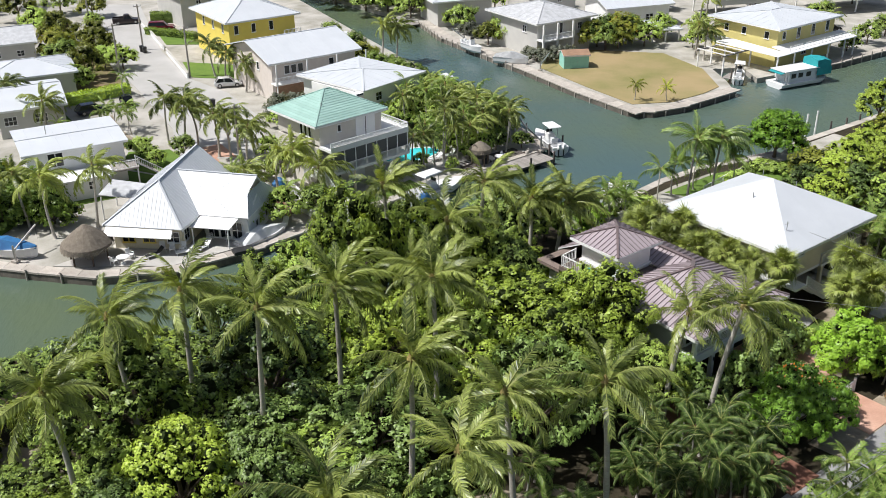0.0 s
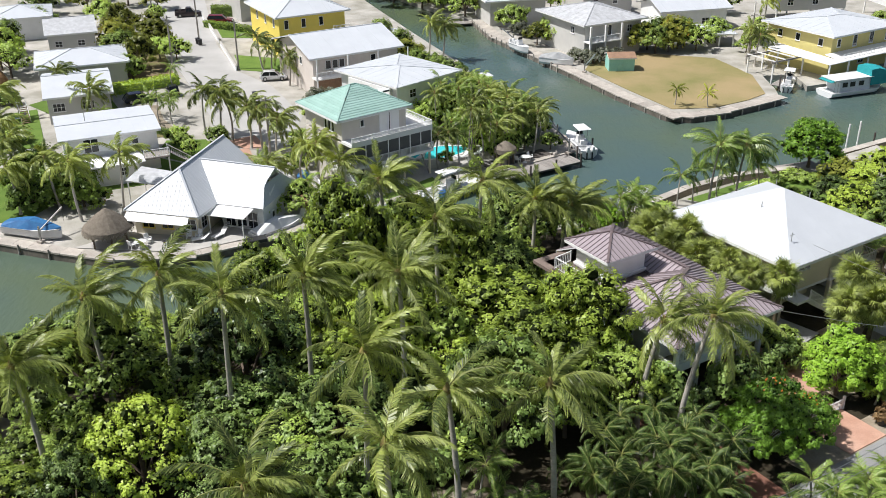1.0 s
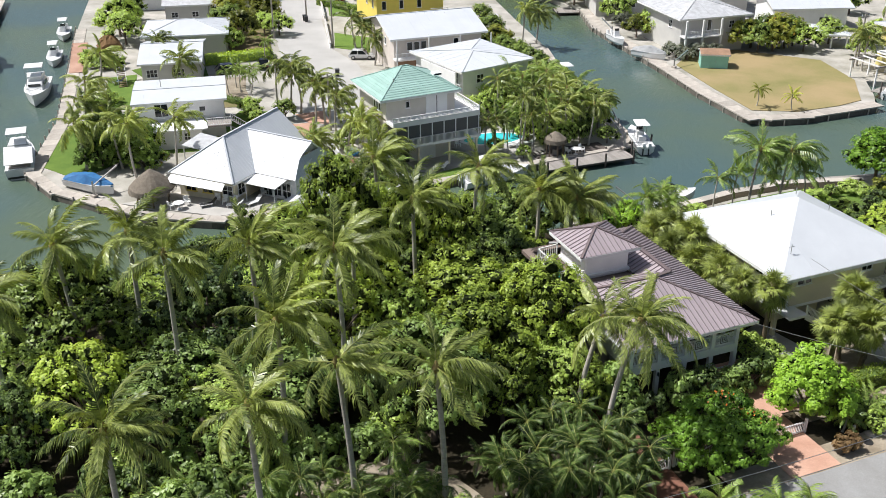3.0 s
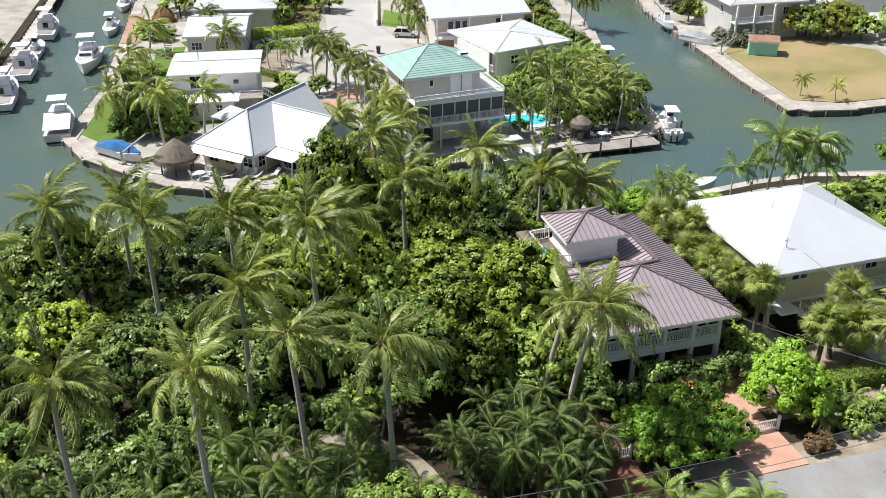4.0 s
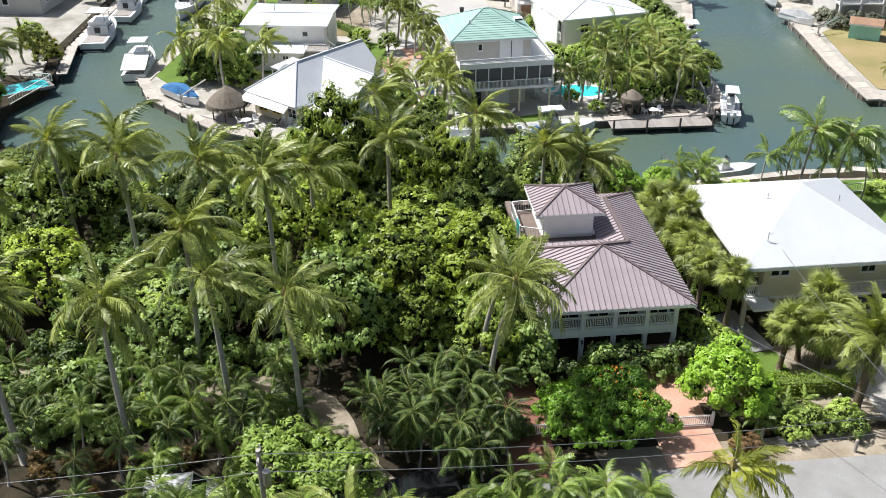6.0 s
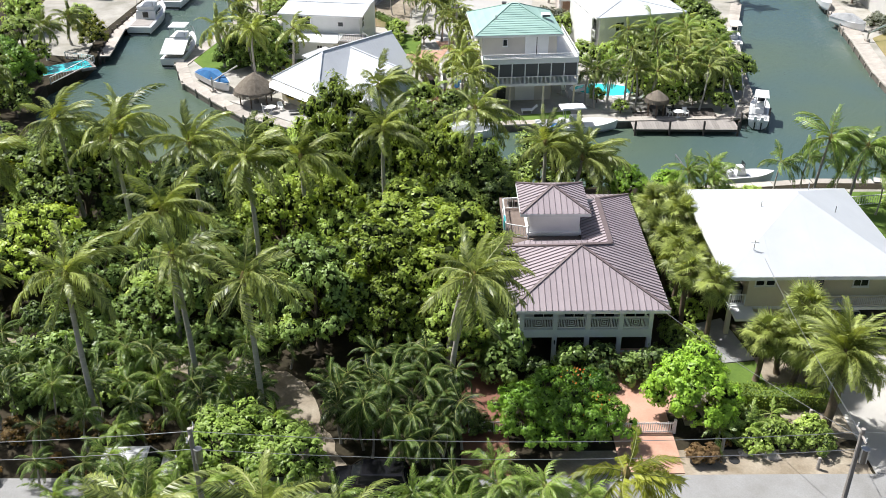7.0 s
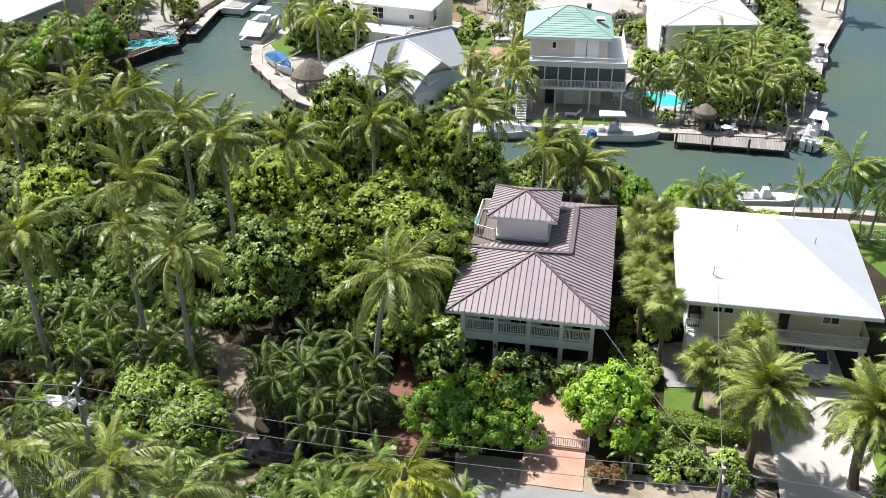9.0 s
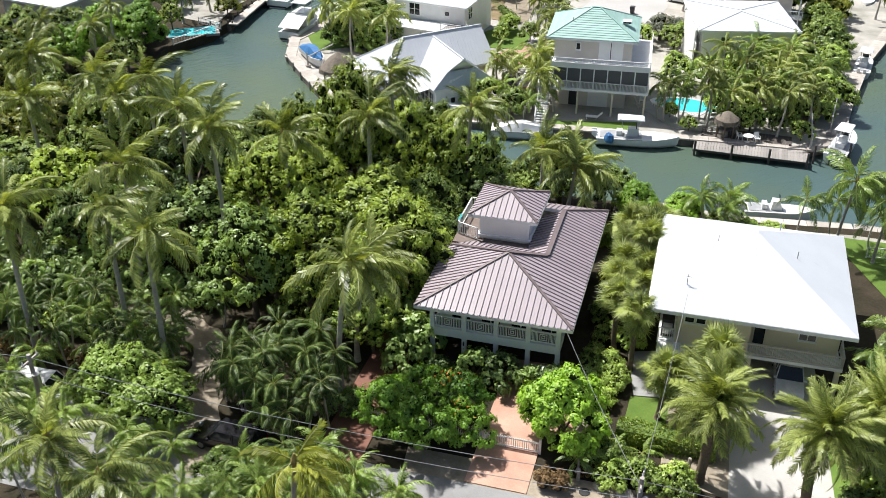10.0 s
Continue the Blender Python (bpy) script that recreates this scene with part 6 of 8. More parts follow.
for i, (x, y) in enumerate([(12.5, 46.6), (12.9, 49.3), (16.1, 48.1), (15.4, 52.1), (18.3, 49.9), (18.4, 47.4), (15.0, 46.2), (14.0, 47.6), (18.4, 51.7), (12.2, 51.1), (16.9, 50.3), (14.2, 50.4), (13.3, 53.2), (10.9, 49.4), (17.2, 46.4), (19.4, 48.8), (16.6, 52.0), (11.6, 47.8), (15.2, 48.9), (17.4, 49.0), (16.0, 45.9), (13.4, 45.8), (18.2, 46.0), (19.8, 47.2), (20.0, 50.0)]):
    palm(x, y, 0, 2.4 + 2.6 * r.random(), DARKF, 22, 0.3 * math.sin(i * 2.1), 0.3 * math.cos(i * 1.7), 240 + i, 0.08, 0.06, 0.9, "clumping dark palm with drooping fronds", lo=-70, hi=66, gust=0.3, heart=None, joined=i > 3)
for i, (x, y) in enumerate([(4.5, 32.9), (6.5, 33.9), (5.2, 31.0), (9.9, 34.3), (8.2, 31.7), (13.3, 38.0), (15.6, 38.7), (24.6, 47.0), (22.6, 45.2), (23.6, 45.4), (19.0, 40.2), (12.4, 35.3), (1.5, 31.7), (25.8, 46.2), (27.6, 47.4), (29.5, 48.8), (23.4, 42.0), (17.5, 37.2), (24.9, 44.0), (28.0, 45.6), (7.2, 29.8), (10.8, 32.4)]):
    small_palm(x, y, 2.7 + 0.8 * math.sin(i * 1.9), BRIGHTF if i % 4 else DARKF, 70 + i, 15, label="bright green garden palm beside the lane", scale=0.8, joined=i > 9)
for i, (x, y, h) in enumerate([(12.7, 33.9, 4.2), (18.7, 35.4, 3.6), (21.8, 37.7, 3.4), (24.4, 40.9, 2.6), (25.2, 46.2, 3.4), (21.6, 43.4, 2.4), (8.8, 36.6, 2.4), (8.6, 34.8, 2.6), (7.4, 35.0, 2.2), (25.1, 42.6, 3.2), (27.0, 45.5, 3.0), (27.7, 47.9, 2.6), (22.8, 39.2, 3.2), (26.2, 43.8, 3.0), (23.4, 41.2, 2.8), (28.4, 46.6, 2.6), (20.4, 36.8, 3.4), (24.0, 43.6, 2.6), (26.2, 47.2, 2.4), (14.9, 31.9, 4.0), (19.4, 33.4, 3.6), (16.6, 37.8, 3.4), (29.2, 49.2, 2.4), (9.1, 33.5, 4.0)]):
    small_palm(x, y, h, BRIGHTF, 260 + i, 17, label="lush bright green palm along the lane", scale=0.8, joined=i > 5)
palm(34.9, 40.0, 0, 14.2, frond_set(M_FROND_YELLOW, 3.3, 1.0, 60, 90, 0.045, wind=0.6), 13, 0.6, 0.3, 400, 0.17, 0.11, 1.0, "tall yellow-green coconut palm by the lane", gust=1.2)
for i, (x, y, h) in enumerate([(20.6, 33.0, 8.8), (24.2, 34.4, 8.2), (16.0, 29.6, 8.6)]):
    palm(x, y, 0, h, COCO, 19, 0.3, 0.2, 410 + i, 0.19, 0.12, 0.95, "coconut palm at the lane side")
tree("almond", 10.2, 39.8, 1.0, 0.98, 0, 1)
tree("almond", 13.4, 41.0, 1.0, 0.88, 0, 2)
for i, (x, y, s) in enumerate([(20.9, 42.0, 0.62), (22.0, 43.8, 0.66), (23.2, 45.6, 0.6)]):
    tree("almond", x, y, s, s * 0.85, 0, 6 + i, "small broad-leaved bushy tree by the lane")
tree("lime", 30.1, 61.4, 1.0, 1.06, 0, 3, "round bright lime-green mango tree beside the driveway")
for i, (x, y, s) in enumerate([(22.9, 53.2, 0.75), (24.6, 57.0, 0.7), (25.3, 54.0, 0.75), (23.0, 56.0, 0.7), (26.6, 56.2, 0.6), (21.6, 54.6, 0.55)]):
    t = tree("poinciana", x, y, s, s * 1.35, 0, 10 + i, group="feathery trees between the driveways")
    if i in (1, 4):
        q = rng(60 + i)
        g = Geo()
        for _ in range(28):
            a, k = q.random() * 6.28, q.random() ** 0.7
            c = Vector((2.4 * k * math.cos(a) + 0.6, 2.0 * k * math.sin(a), 4.35 - 1.5 * k * k + 0.15 * q.random()))
            d = Vector(q.normal(size=3)).normalized() * 0.13
            e = d.cross(Vector((0, 0.3, 1))).normalized() * 0.09
            g.poly([c - d, c + e, c + d, c - e])
        part("blossom", g, M_BLOSSOM, t, "scattered orange-red blossom")
for i, (x, y, s) in enumerate([(16.7, 59.6, 1.2), (17.6, 57.6, 1.0), (21.6, 60.9, 0.9), (23.3, 62.0, 0.95), (25.0, 63.0, 0.8), (26.3, 64.2, 0.9), (19.8, 59.2, 0.6), (15.0, 59.8, 1.1), (27.4, 65.6, 0.8), (12.2, 62.5, 0.9), (10.6, 65.6, 0.9), (8.8, 68.4, 0.9), (6.6, 71.0, 0.9)]):
    tree("shrub", x, y, s * 1.25, s * 1.5, 0, 30 + i)
for i, (x, y, s) in enumerate([(19.2, 51.4, 0.75), (20.0, 52.2, 0.6), (18.6, 52.6, 0.6)]):
    tree("shrub", x, y, s, s * 1.1, 0, 50 + i, "rounded clipped dark hedge bush")
for i, (x, y, s) in enumerate([(33.4, 62.6, 0.85), (35.5, 62.8, 0.8), (37.1, 64.4, 0.8), (34.6, 61.2, 0.7), (38.0, 63.9, 0.7), (33.2, 60.7, 0.7), (36.4, 63.0, 0.6), (32.4, 61.6, 0.8), (31.4, 63.6, 0.6)]):
    tree("croton" if i == 5 else "bush", x, y, s * (0.75 if i == 5 else 1.1), s * (0.8 if i == 5 else 1.2), 0, 60 + i, "variegated yellow-brown croton bush" if i == 5 else "yellow-green garden bush by the hedge")
for i, (x, y) in enumerate([(33.9, 62.0), (32.6, 60.4), (35.0, 63.6)]):
    small_palm(x, y, 1.2, BRIGHTF, 120 + i, 10, label="low feathery garden palm", scale=0.8)
hedge([(31.8, 64.6), (36.9, 68.4)], 1.3, 1.3, M_LEAF_YELLOW, 0, "clipped green hedge along the small lawn", 11)
for i, (x, y, h) in enumerate([(32.1, 68.2, 3.9), (33.4, 71.7, 4.8), (34.4, 68.8, 3.7), (33.0, 69.8, 3.4), (34.9, 70.6, 4.2)]):
    sabal(x, y, h, i, n=72)
for i, (x, y, h) in enumerate([(37.7, 65.8, 6.3), (43.0, 69.2, 6.0), (43.8, 73.0, 6.2)]):
    palm(x, y, 0, h, DATEF, 76, 0.1, 0.1, 430 + i, 0.3, 0.3, 1.25, "stout date palm with stiff grey-green fronds", lo=-45, hi=80, gust=0.1, bark=M_BOOT, heart=M_BOOT)
for i, (u, v) in enumerate([(13.0, 16.8), (14.6, 13.6), (13.3, 10.8), (14.9, 8.2), (13.6, 5.4), (15.0, 3.4), (13.2, 14.4), (14.8, 10.6), (13.2, 7.6), (14.9, 16.4), (13.9, 18.6), (15.3, 18.0)]):
    x, y = br(u, v)
    sabal(x, y, 4.5 + 0.7 * math.sin(i * 1.7), 20 + i, n=60, label="shaggy fan palm between the two houses", joined=i > 5)
for i, (u, v, s) in enumerate([(12.6, 2.6, 0.9), (13.4, 0.4, 0.7), (12.2, 9.4, 0.7), (13.2, 12.6, 0.7), (12.4, 4.4, 0.6), (14.2, 1.6, 0.8), (13.0, 6.6, 0.8), (14.4, 9.2, 0.8), (13.6, 3.2, 0.8), (12.6, 14.6, 0.8), (14.6, 12.2, 0.8), (13.8, -0.8, 0.7), (14.6, 6.4, 0.8)]):
    x, y = br(u, v)
    tree("bush", x, y, s, s * 1.1, 0, 90 + i)
for i, (x, y, k, s) in enumerate([(11.9, 86.8, "lime", 0.72), (3.0, 76.5, "dark", 0.7), (0.3, 78.3, "dark", 0.65), (5.6, 74.6, "dark", 0.95), (4.8, 82.5, "dark", 1.0), (9.4, 86.4, "mangrove", 0.75)]):
    tree(k, x, y, s, s * 1.0, 0, 110 + i)
hedge([br(1.0, 20.5), br(12.0, 21.0)], 1.6, 1.4, M_LEAF_YELLOW, 0, "clipped green hedge behind the house", 12)
for i, (x, y, h) in enumerate([(16.4, 90.2, 3.2), (17.2, 92.4, 3.0), (18.2, 91.4, 2.4)]):
    small_palm(x, y, h, BRIGHTF, 140 + i, 20, label="bushy green palm by the canal", scale=1.05, r0=0.12)
tree("lime", 14.6, 90.2, 0.62, 0.5, 0, 145, "small bushy broad-leaved tree by the canal")
for i, (x, y, h) in enumerate([(26.0, 96.4, 7.0), (29.0, 97.6, 6.6)]):
    palm(x, y, 0, h, BRIGHTF, 26, 0.5, 0.3, 450 + i, 0.13, 0.1, 1.5, "windblown bright green palm beside the canal", gust=1.1)
for i, (x, y, h) in enumerate([(22.6, 95.8, 3.8), (24.6, 97.8, 4.2), (31.4, 98.4, 4.4), (27.4, 99.4, 3.2)]):
    small_palm(x, y, h, BRIGHTF, 455 + i, 12, label="small leafy palm by the canal wall", scale=1.1)
for i, (x, y) in enumerate([(16.8, 91.8), (19.4, 93.4), (32.8, 101.6), (34.6, 103.4), (21.2, 94.6), (36.8, 105.2), (14.2, 90.0), (38.6, 104.0), (35.6, 99.6)]):
    tree("bush", x, y, 0.7 + 0.2 * (i % 3), 0.7, 0, 560 + i)
for i, (x, y, k, s) in enumerate([(39.6, 109.4, "lime", 1.25), (43.0, 96.3, "yellow", 1.2), (41.2, 99.8, "faryellow", 1.0), (46.6, 96.2, "yellow", 1.2), (56.5, 120.3, "yellow", 1.1), (48.3, 103.2, "yellow", 1.1), (39.4, 91.0, "yellow", 1.0), (38.4, 94.5, "dark", 0.9), (42.2, 91.5, "dark", 1.1), (45.6, 88.6, "mangrove", 1.2), (43.0, 84.5, "dark", 1.1), (47.0, 82.0, "mangrove", 1.2), (50.5, 90.0, "yellow", 1.2), (52.5, 98.0, "yellow", 1.2), (53.5, 108.0, "faryellow", 1.2), (59.0, 115.0, "faryellow", 1.2), (46.5, 77.0, "mangrove", 1.1), (49.5, 72.5, "dark", 1.1), (61, 120.5, "yellow", 1.1)]):
    tree(k, x, y, s, s * 0.9, 0, 130 + i, "olive-yellow tree beyond the white-roofed house" if "yellow" in k else "")
for i, (x, y, h) in enumerate([(40.2, 81.0, 4.2), (41.4, 77.8, 3.8), (42.6, 79.6, 4.4)]):
    small_palm(x, y, h, BRIGHTF, 160 + i, 14, label="bright green garden palm beside the carport", scale=1.15, r0=0.11)
for i, (x, y) in enumerate([(-1.5, 30.2), (1.0, 33.2), (3.4, 34.6), (-3.4, 33.0), (6.2, 36.3), (-6.6, 31.6), (-4.4, 33.6), (-2.5, 34.6), (-0.9, 35.8), (0.8, 37.0), (2.2, 38.2), (3.4, 39.0), (-1.8, 35.4)]):
    tree("croton", x, y, 0.9, 0.8, 0, 180 + i)
# shrubs on the floor of the wood beside the path
r = rng(91)
for i in range(46):
    s = r.random()
    a = SAND_PATH[1 + int(s * 6)]
    side = 1 if r.random() < 0.6 else -1
    x, y = a[0] + r.normal() * 1.6 - side * 2.0, a[1] + r.normal() * 1.2 + side * 2.6
    if off_path((x, y), SAND_PATH) > 2.4 and y < 56 and x < 3:
        tree("shrub" if i % 3 else "bush", x, y, 0.8 + 0.4 * r.random(), 0.8 + 0.5 * r.random(), 0, 200 + i)
for i, (x, y, h) in enumerate([(39.2, 80.8, 3.2), (41.7, 77.3, 3.0), (40.4, 83.2, 3.4), (44.2, 73.8, 3.0), (38.4, 85.4, 3.2), (43.4, 79.6, 3.4)]):
    small_palm(x, y, h, BRIGHTF, 480 + i, 14, label="lush bright green palm beside the white house", scale=1.3)
for i, (u, v) in enumerate([(29.4, -7.0), (31.0, -5.0), (29.8, -2.6), (31.4, -0.4), (29.6, 1.6), (32.4, -8.2), (32.6, -3.0), (28.9, -9.2)]):
    x, y = br(u, v)
    tree("bush" if i % 2 else "shrub", x, y, 1.0, 1.2, 0, 580 + i, "dense green bush beside the driveway")
# trees against the west side of the brown house, and growth that closes in on the path
for i, (u, v, k, s, tall) in enumerate([(-3.4, 0.6, "yellow", 0.8, 0.85), (-4.0, 3.6, "mangrove", 0.85, 1.0), (-2.4, 6.4, "yellow", 0.85, 1.32), (-2.5, 9.4, "mangrove", 0.85, 1.38), (-3.2, 12.6, "mangrove", 0.8, 1.0), (-3.8, 15.6, "dark", 0.85, 1.05), (-2.6, 18.4, "mangrove", 0.8, 0.9)]):
    x, y = br(u, v)
    tree(k, x, y, s, tall, 0, 700 + i, group="trees of the wood")
r = rng(321)
for i, (x, y, a) in enumerate(along(offset(SAND_PATH[5:], 2.6), 1.9)):
    if r.random() < 0.75:
        tree(("shrub", "bush", "shrub")[i % 3], x + r.normal() * 0.4, y + r.normal() * 0.4, 1.0 + 0.5 * r.random(), 1.3 + 0.6 * r.random(), 0, 740 + i)
for i, (x, y, a) in enumerate(along(offset(SAND_PATH[4:], -2.5), 2.1)):
    if r.random() < 0.8:
        tree("shrub", x + r.normal() * 0.4, y + r.normal() * 0.4, 0.9 + 0.5 * r.random(), 1.0 + 0.5 * r.random(), 0, 790 + i)

# ---- the middle shore ----
Z = -0.5
for i, (x, y, h, k) in enumerate([(-5.5, 124.8, 5.2, 0), (-2.5, 127.4, 5.0, 0), (0.6, 122.0, 5.6, 0), (3.6, 124.5, 4.6, 0), (6.1, 115.5, 5.4, 1), (-0.2, 116.6, 5.6, 0), (4.4, 113.6, 5.0, 1), (2.4, 110.6, 4.4, 1), (7.2, 113.4, 5.2, 1), (-0.6, 109.8, 6.6, 1), (-5.6, 119.2, 5.6, 0), (3.0, 119.4, 5.4, 0), (-2.6, 120.5, 5.8, 0), (1.0, 118.4, 5.2, 0), (5.2, 119.0, 5.2, 0), (-0.6, 124.4, 5.6, 0), (-2.8, 106.6, 4.6, 0), (8.0, 117.6, 4.6, 1), (4.0, 116.4, 6.0, 1), (-4.2, 107.0, 4.2, 0)]):
    palm(x, y, Z, h, COCO_FAR if k or i % 3 else BRIGHTF, 14, 0.4 * math.sin(i), 0.3, 500 + i, 0.11, 0.08, 0.72 if k or i % 3 else 1.1, "garden palm crowded between the house and the canal", group="palms beside the pool", joined=True)
for i, (x, y, k, s) in enumerate([(-8.0, 143.0, "far", 0.9), (-11.2, 146.4, "far", 0.95), (-13.4, 151.6, "faryellow", 0.9), (-5.0, 140.0, "far", 0.9), (-16.0, 156.0, "far", 1.0), (-19.0, 153.0, "far", 0.8), (-9.4, 116.1, "far", 0.8), (-7.4, 119.5, "far", 0.8), (1.5, 128.6, "far", 0.9), (-3.8, 131.5, "far", 0.8), (4.4, 126.0, "far", 0.7), (-1.0, 134.0, "far", 0.8), (6.6, 121.8, "far", 0.75), (-3.0, 138.5, "far", 0.7), (0.6, 131.0, "far", 0.8), (9.3, 114.8, "far", 0.45), (3.4, 121.5, "far", 0.85), (-4.4, 123.0, "far", 0.85), (-1.2, 128.0, "far", 0.8), (1.8, 124.4, "far", 0.8), (-2.2, 117.6, "far", 0.8), (1.6, 114.4, "far", 0.6), (5.4, 117.2, "far", 0.65), (-0.8, 121.4, "far", 0.85), (6.4, 124.6, "far", 0.75), (3.4, 112.0, "far", 0.45), (-6.6, 123.0, "far", 0.8), (-2.6, 125.0, "far", 0.95), (2.4, 121.6, "far", 0.95), (0.4, 126.4, "far", 1.0), (5.0, 123.4, "far", 0.85), (-5.0, 128.0, "far", 0.9), (3.6, 118.8, "far", 0.7), (7.4, 119.8, "far", 0.6)]):
    tree(k, x, y, s, s, Z, 300 + i, "leafy green garden tree by the canal")
for i, (x, y, h) in enumerate([(-35.8, 116.4, 6.2), (-33.6, 115.6, 6.4), (-31.9, 115.1, 5.6), (-27.0, 111.8, 5.6), (-24.4, 109.0, 5.2), (-17.1, 100.3, 5.2), (-28.6, 112.4, 5.4), (-19.6, 101.6, 4.6), (-22.4, 98.4, 3.6), (-36.8, 149.1, 5.2), (-34.3, 145.5, 4.8), (-30.3, 140.3, 4.6), (-40.6, 88.8, 6.6), (-37.1, 91.6, 6.8), (-51.9, 96.3, 6.0), (-44.2, 91.5, 6.2), (-10.8, 159.7, 5.6), (-8.4, 159.6, 5.4), (-60.5, 128, 5.0), (-53.6, 121.5, 4.4), (-14.6, 97.4, 4.2), (-48.0, 90.0, 5.6)]):
    palm(x, y, Z, h, COCO_FAR, 19, 0.5 * math.sin(i * 2.0), 0.4 * math.cos(i), 540 + i, 0.15, 0.1, 0.92, "coconut palm beside the canal houses", group="palms of the canal street", joined=True)
for i, (x, y, h) in enumerate([(-44.3, 122.2, 3.4), (-43.2, 123.4, 3.2), (-45.4, 120.6, 3.4), (-48.2, 138.8, 3.2), (-46.0, 124.0, 3.0), (-42.0, 121.0, 3.0), (-50.4, 117.5, 3.0), (-17.5, 95.6, 2.8), (-20.8, 92.6, 2.8), (-11.6, 93.6, 3.0), (-24.6, 102.0, 2.6)]):
    small_palm(x, y, h, BRIGHTF, 180 + i, 12, Z, "small feathery palm in a front yard", 0.85, joined=True)
for i, (x, y, k, s) in enumerate([(-56.8, 147.6, "faryellow", 1.05), (-69.1, 170.7, "faryellow", 1.1), (-75.0, 176.5, "far", 1.1), (-60.6, 164.1, "faryellow", 1.1), (-55.4, 141.2, "far", 0.8), (-64.6, 158.6, "faryellow", 1.1), (-52.8, 153.8, "far", 0.8), (-62.0, 152.0, "far", 1.0), (-79.5, 146.0, "far", 1.3), (-75.5, 141.5, "far", 1.1), (-84.0, 156.0, "far", 1.1),
                                  (-45.5, 95.6, "seagrape", 1.0), (-42.0, 92.6, "seagrape", 0.75), (-49.6, 97.6, "seagrape", 1.05), (-47.0, 91.6, "seagrape", 0.85), (-38.6, 113.5, "far", 0.5), (-33.0, 112.6, "far", 0.55), (-21.5, 90.6, "far", 0.6), (-17.6, 92.4, "far", 0.75), (-15.0, 95.6, "far", 0.6), (-26.5, 118.4, "far", 0.4), (-22.0, 112.0, "far", 0.6), (-20.0, 106.8, "far", 0.6), (-19.0, 126.0, "far", 0.7), (-22.5, 123.4, "far", 0.6), (-30.5, 163.0, "far", 0.8), (-20.4, 169.0, "far", 0.8), (-12.6, 151.0, "far", 0.6), (-9.6, 146.5, "far", 0.6), (-44, 186, "far", 0.9), (-38, 190, "far", 0.8), (-84, 170, "far", 1.0), (-66.5, 181.5, "far", 0.7), (-13.8, 93.4, "far", 0.7)]):
    tree(k, x, y, s, s, Z, 330 + i, "" if k == "seagrape" else "leafy green tree between canal houses" if k == "far" else "broad olive-green tree with reddish tips by the street")
for i, (x, y, k, sc) in enumerate([(-92, 186, "far", 1.1), (-84, 190, "faryellow", 1.2), (-78, 196, "far", 1.1), (-96, 196, "far", 1.3), (-70.5, 193, "faryellow", 1.0), (-88, 203, "far", 1.3), (-72, 176.5, "faryellow", 0.9), (-58.5, 160.5, "faryellow", 1.0), (-56.0, 154.5, "far", 0.8), (-37.4, 112.0, "far", 0.45), (-35.6, 109.6, "far", 0.4), (-25.4, 104.2, "far", 0.4), (-21.4, 104.0, "far", 0.5)]):
    tree(k, x, y, sc, sc, Z, 900 + i, "broad leafy tree at the head of the street" if y > 150 else "leafy green bush beside a canal house")
hedge([(-55.8, 178.5), (-45.5, 174.0)], 1.2, 1.4, M_LEAF_MID, Z, "clipped hedge along the lawn", 13, 30, 0.3)
hedge([(-57.5, 188.0), (-46.0, 188.5)], 2.0, 1.6, M_LEAF_MID, Z, "tall hedge behind the parked cars", 14, 26, 0.35)
hedge([(-46.8, 118.6), (-40.2, 116.4)], 0.8, 1.0, M_LEAF_DARK, Z, "low dark hedge along a front yard", 15, 40, 0.24)
hedge([(-56.5, 133.8), (-48.0, 140.5)], 1.4, 2.2, M_LEAF_YELLOW, Z, "rounded olive hedge by the street", 16, 30, 0.3)
tree("grey", -23.0, 127.5, 1.6, 1.6, Z, 1, "silvery blue-grey fan bush")
tree("grey", -20.6, 129.5, 1.4, 1.5, Z, 2, "silvery blue-grey fan bush")

for i, (x, y, h) in enumerate([(-58.9, 105.9, 5.0), (-66.8, 121.0, 4.4)]):
    palm(x, y, Z, h, COCO_FAR, 17, 0.5, 0.3, 630 + i, 0.16, 0.11, 0.95, "shaggy coconut palm in a waterside yard", gust=1.2, joined=True)
for i, (x, y) in enumerate([(-75.7, 130.7), (-73.8, 131.4), (-71.2, 130.2), (-68.4, 127.8), (-73.2, 128.6), (-62.4, 113.2), (-61.2, 110.6), (-70.4, 127.4), (-59.8, 112.0)]):
    tree("bush", x, y, 1.0 + 0.2 * (i % 3), 1.0, Z, 640 + i, "leafy green bush in a waterside yard")
for i, (x, y, k, h) in enumerate([(-11.2, 72.2, "yellow", 6.4), (-9.2, 73.6, "mangrove", 6.8), (-7.2, 74.8, "yellow", 7.0), (-5.4, 75.6, "mangrove", 7.4), (-3.4, 76.4, "yellow", 7.4), (-0.5, 75.0, "yellow", 7.4), (2.2, 75.6, "mangrove", 7.6), (1.0, 72.3, "yellow", 7.6), (-8.0, 70.6, "mangrove", 7.0), (-3.6, 72.4, "yellow", 7.2), (-12.6, 69.4, "mangrove", 7.0), (-15.4, 67.6, "yellow", 6.6), (-10.2, 68.8, "dark", 7.2), (-18.6, 65.4, "mangrove", 5.4)]):
    tree(k, x, y, 0.98, h / 5.2, 0, 660 + i, group="trees of the wood")

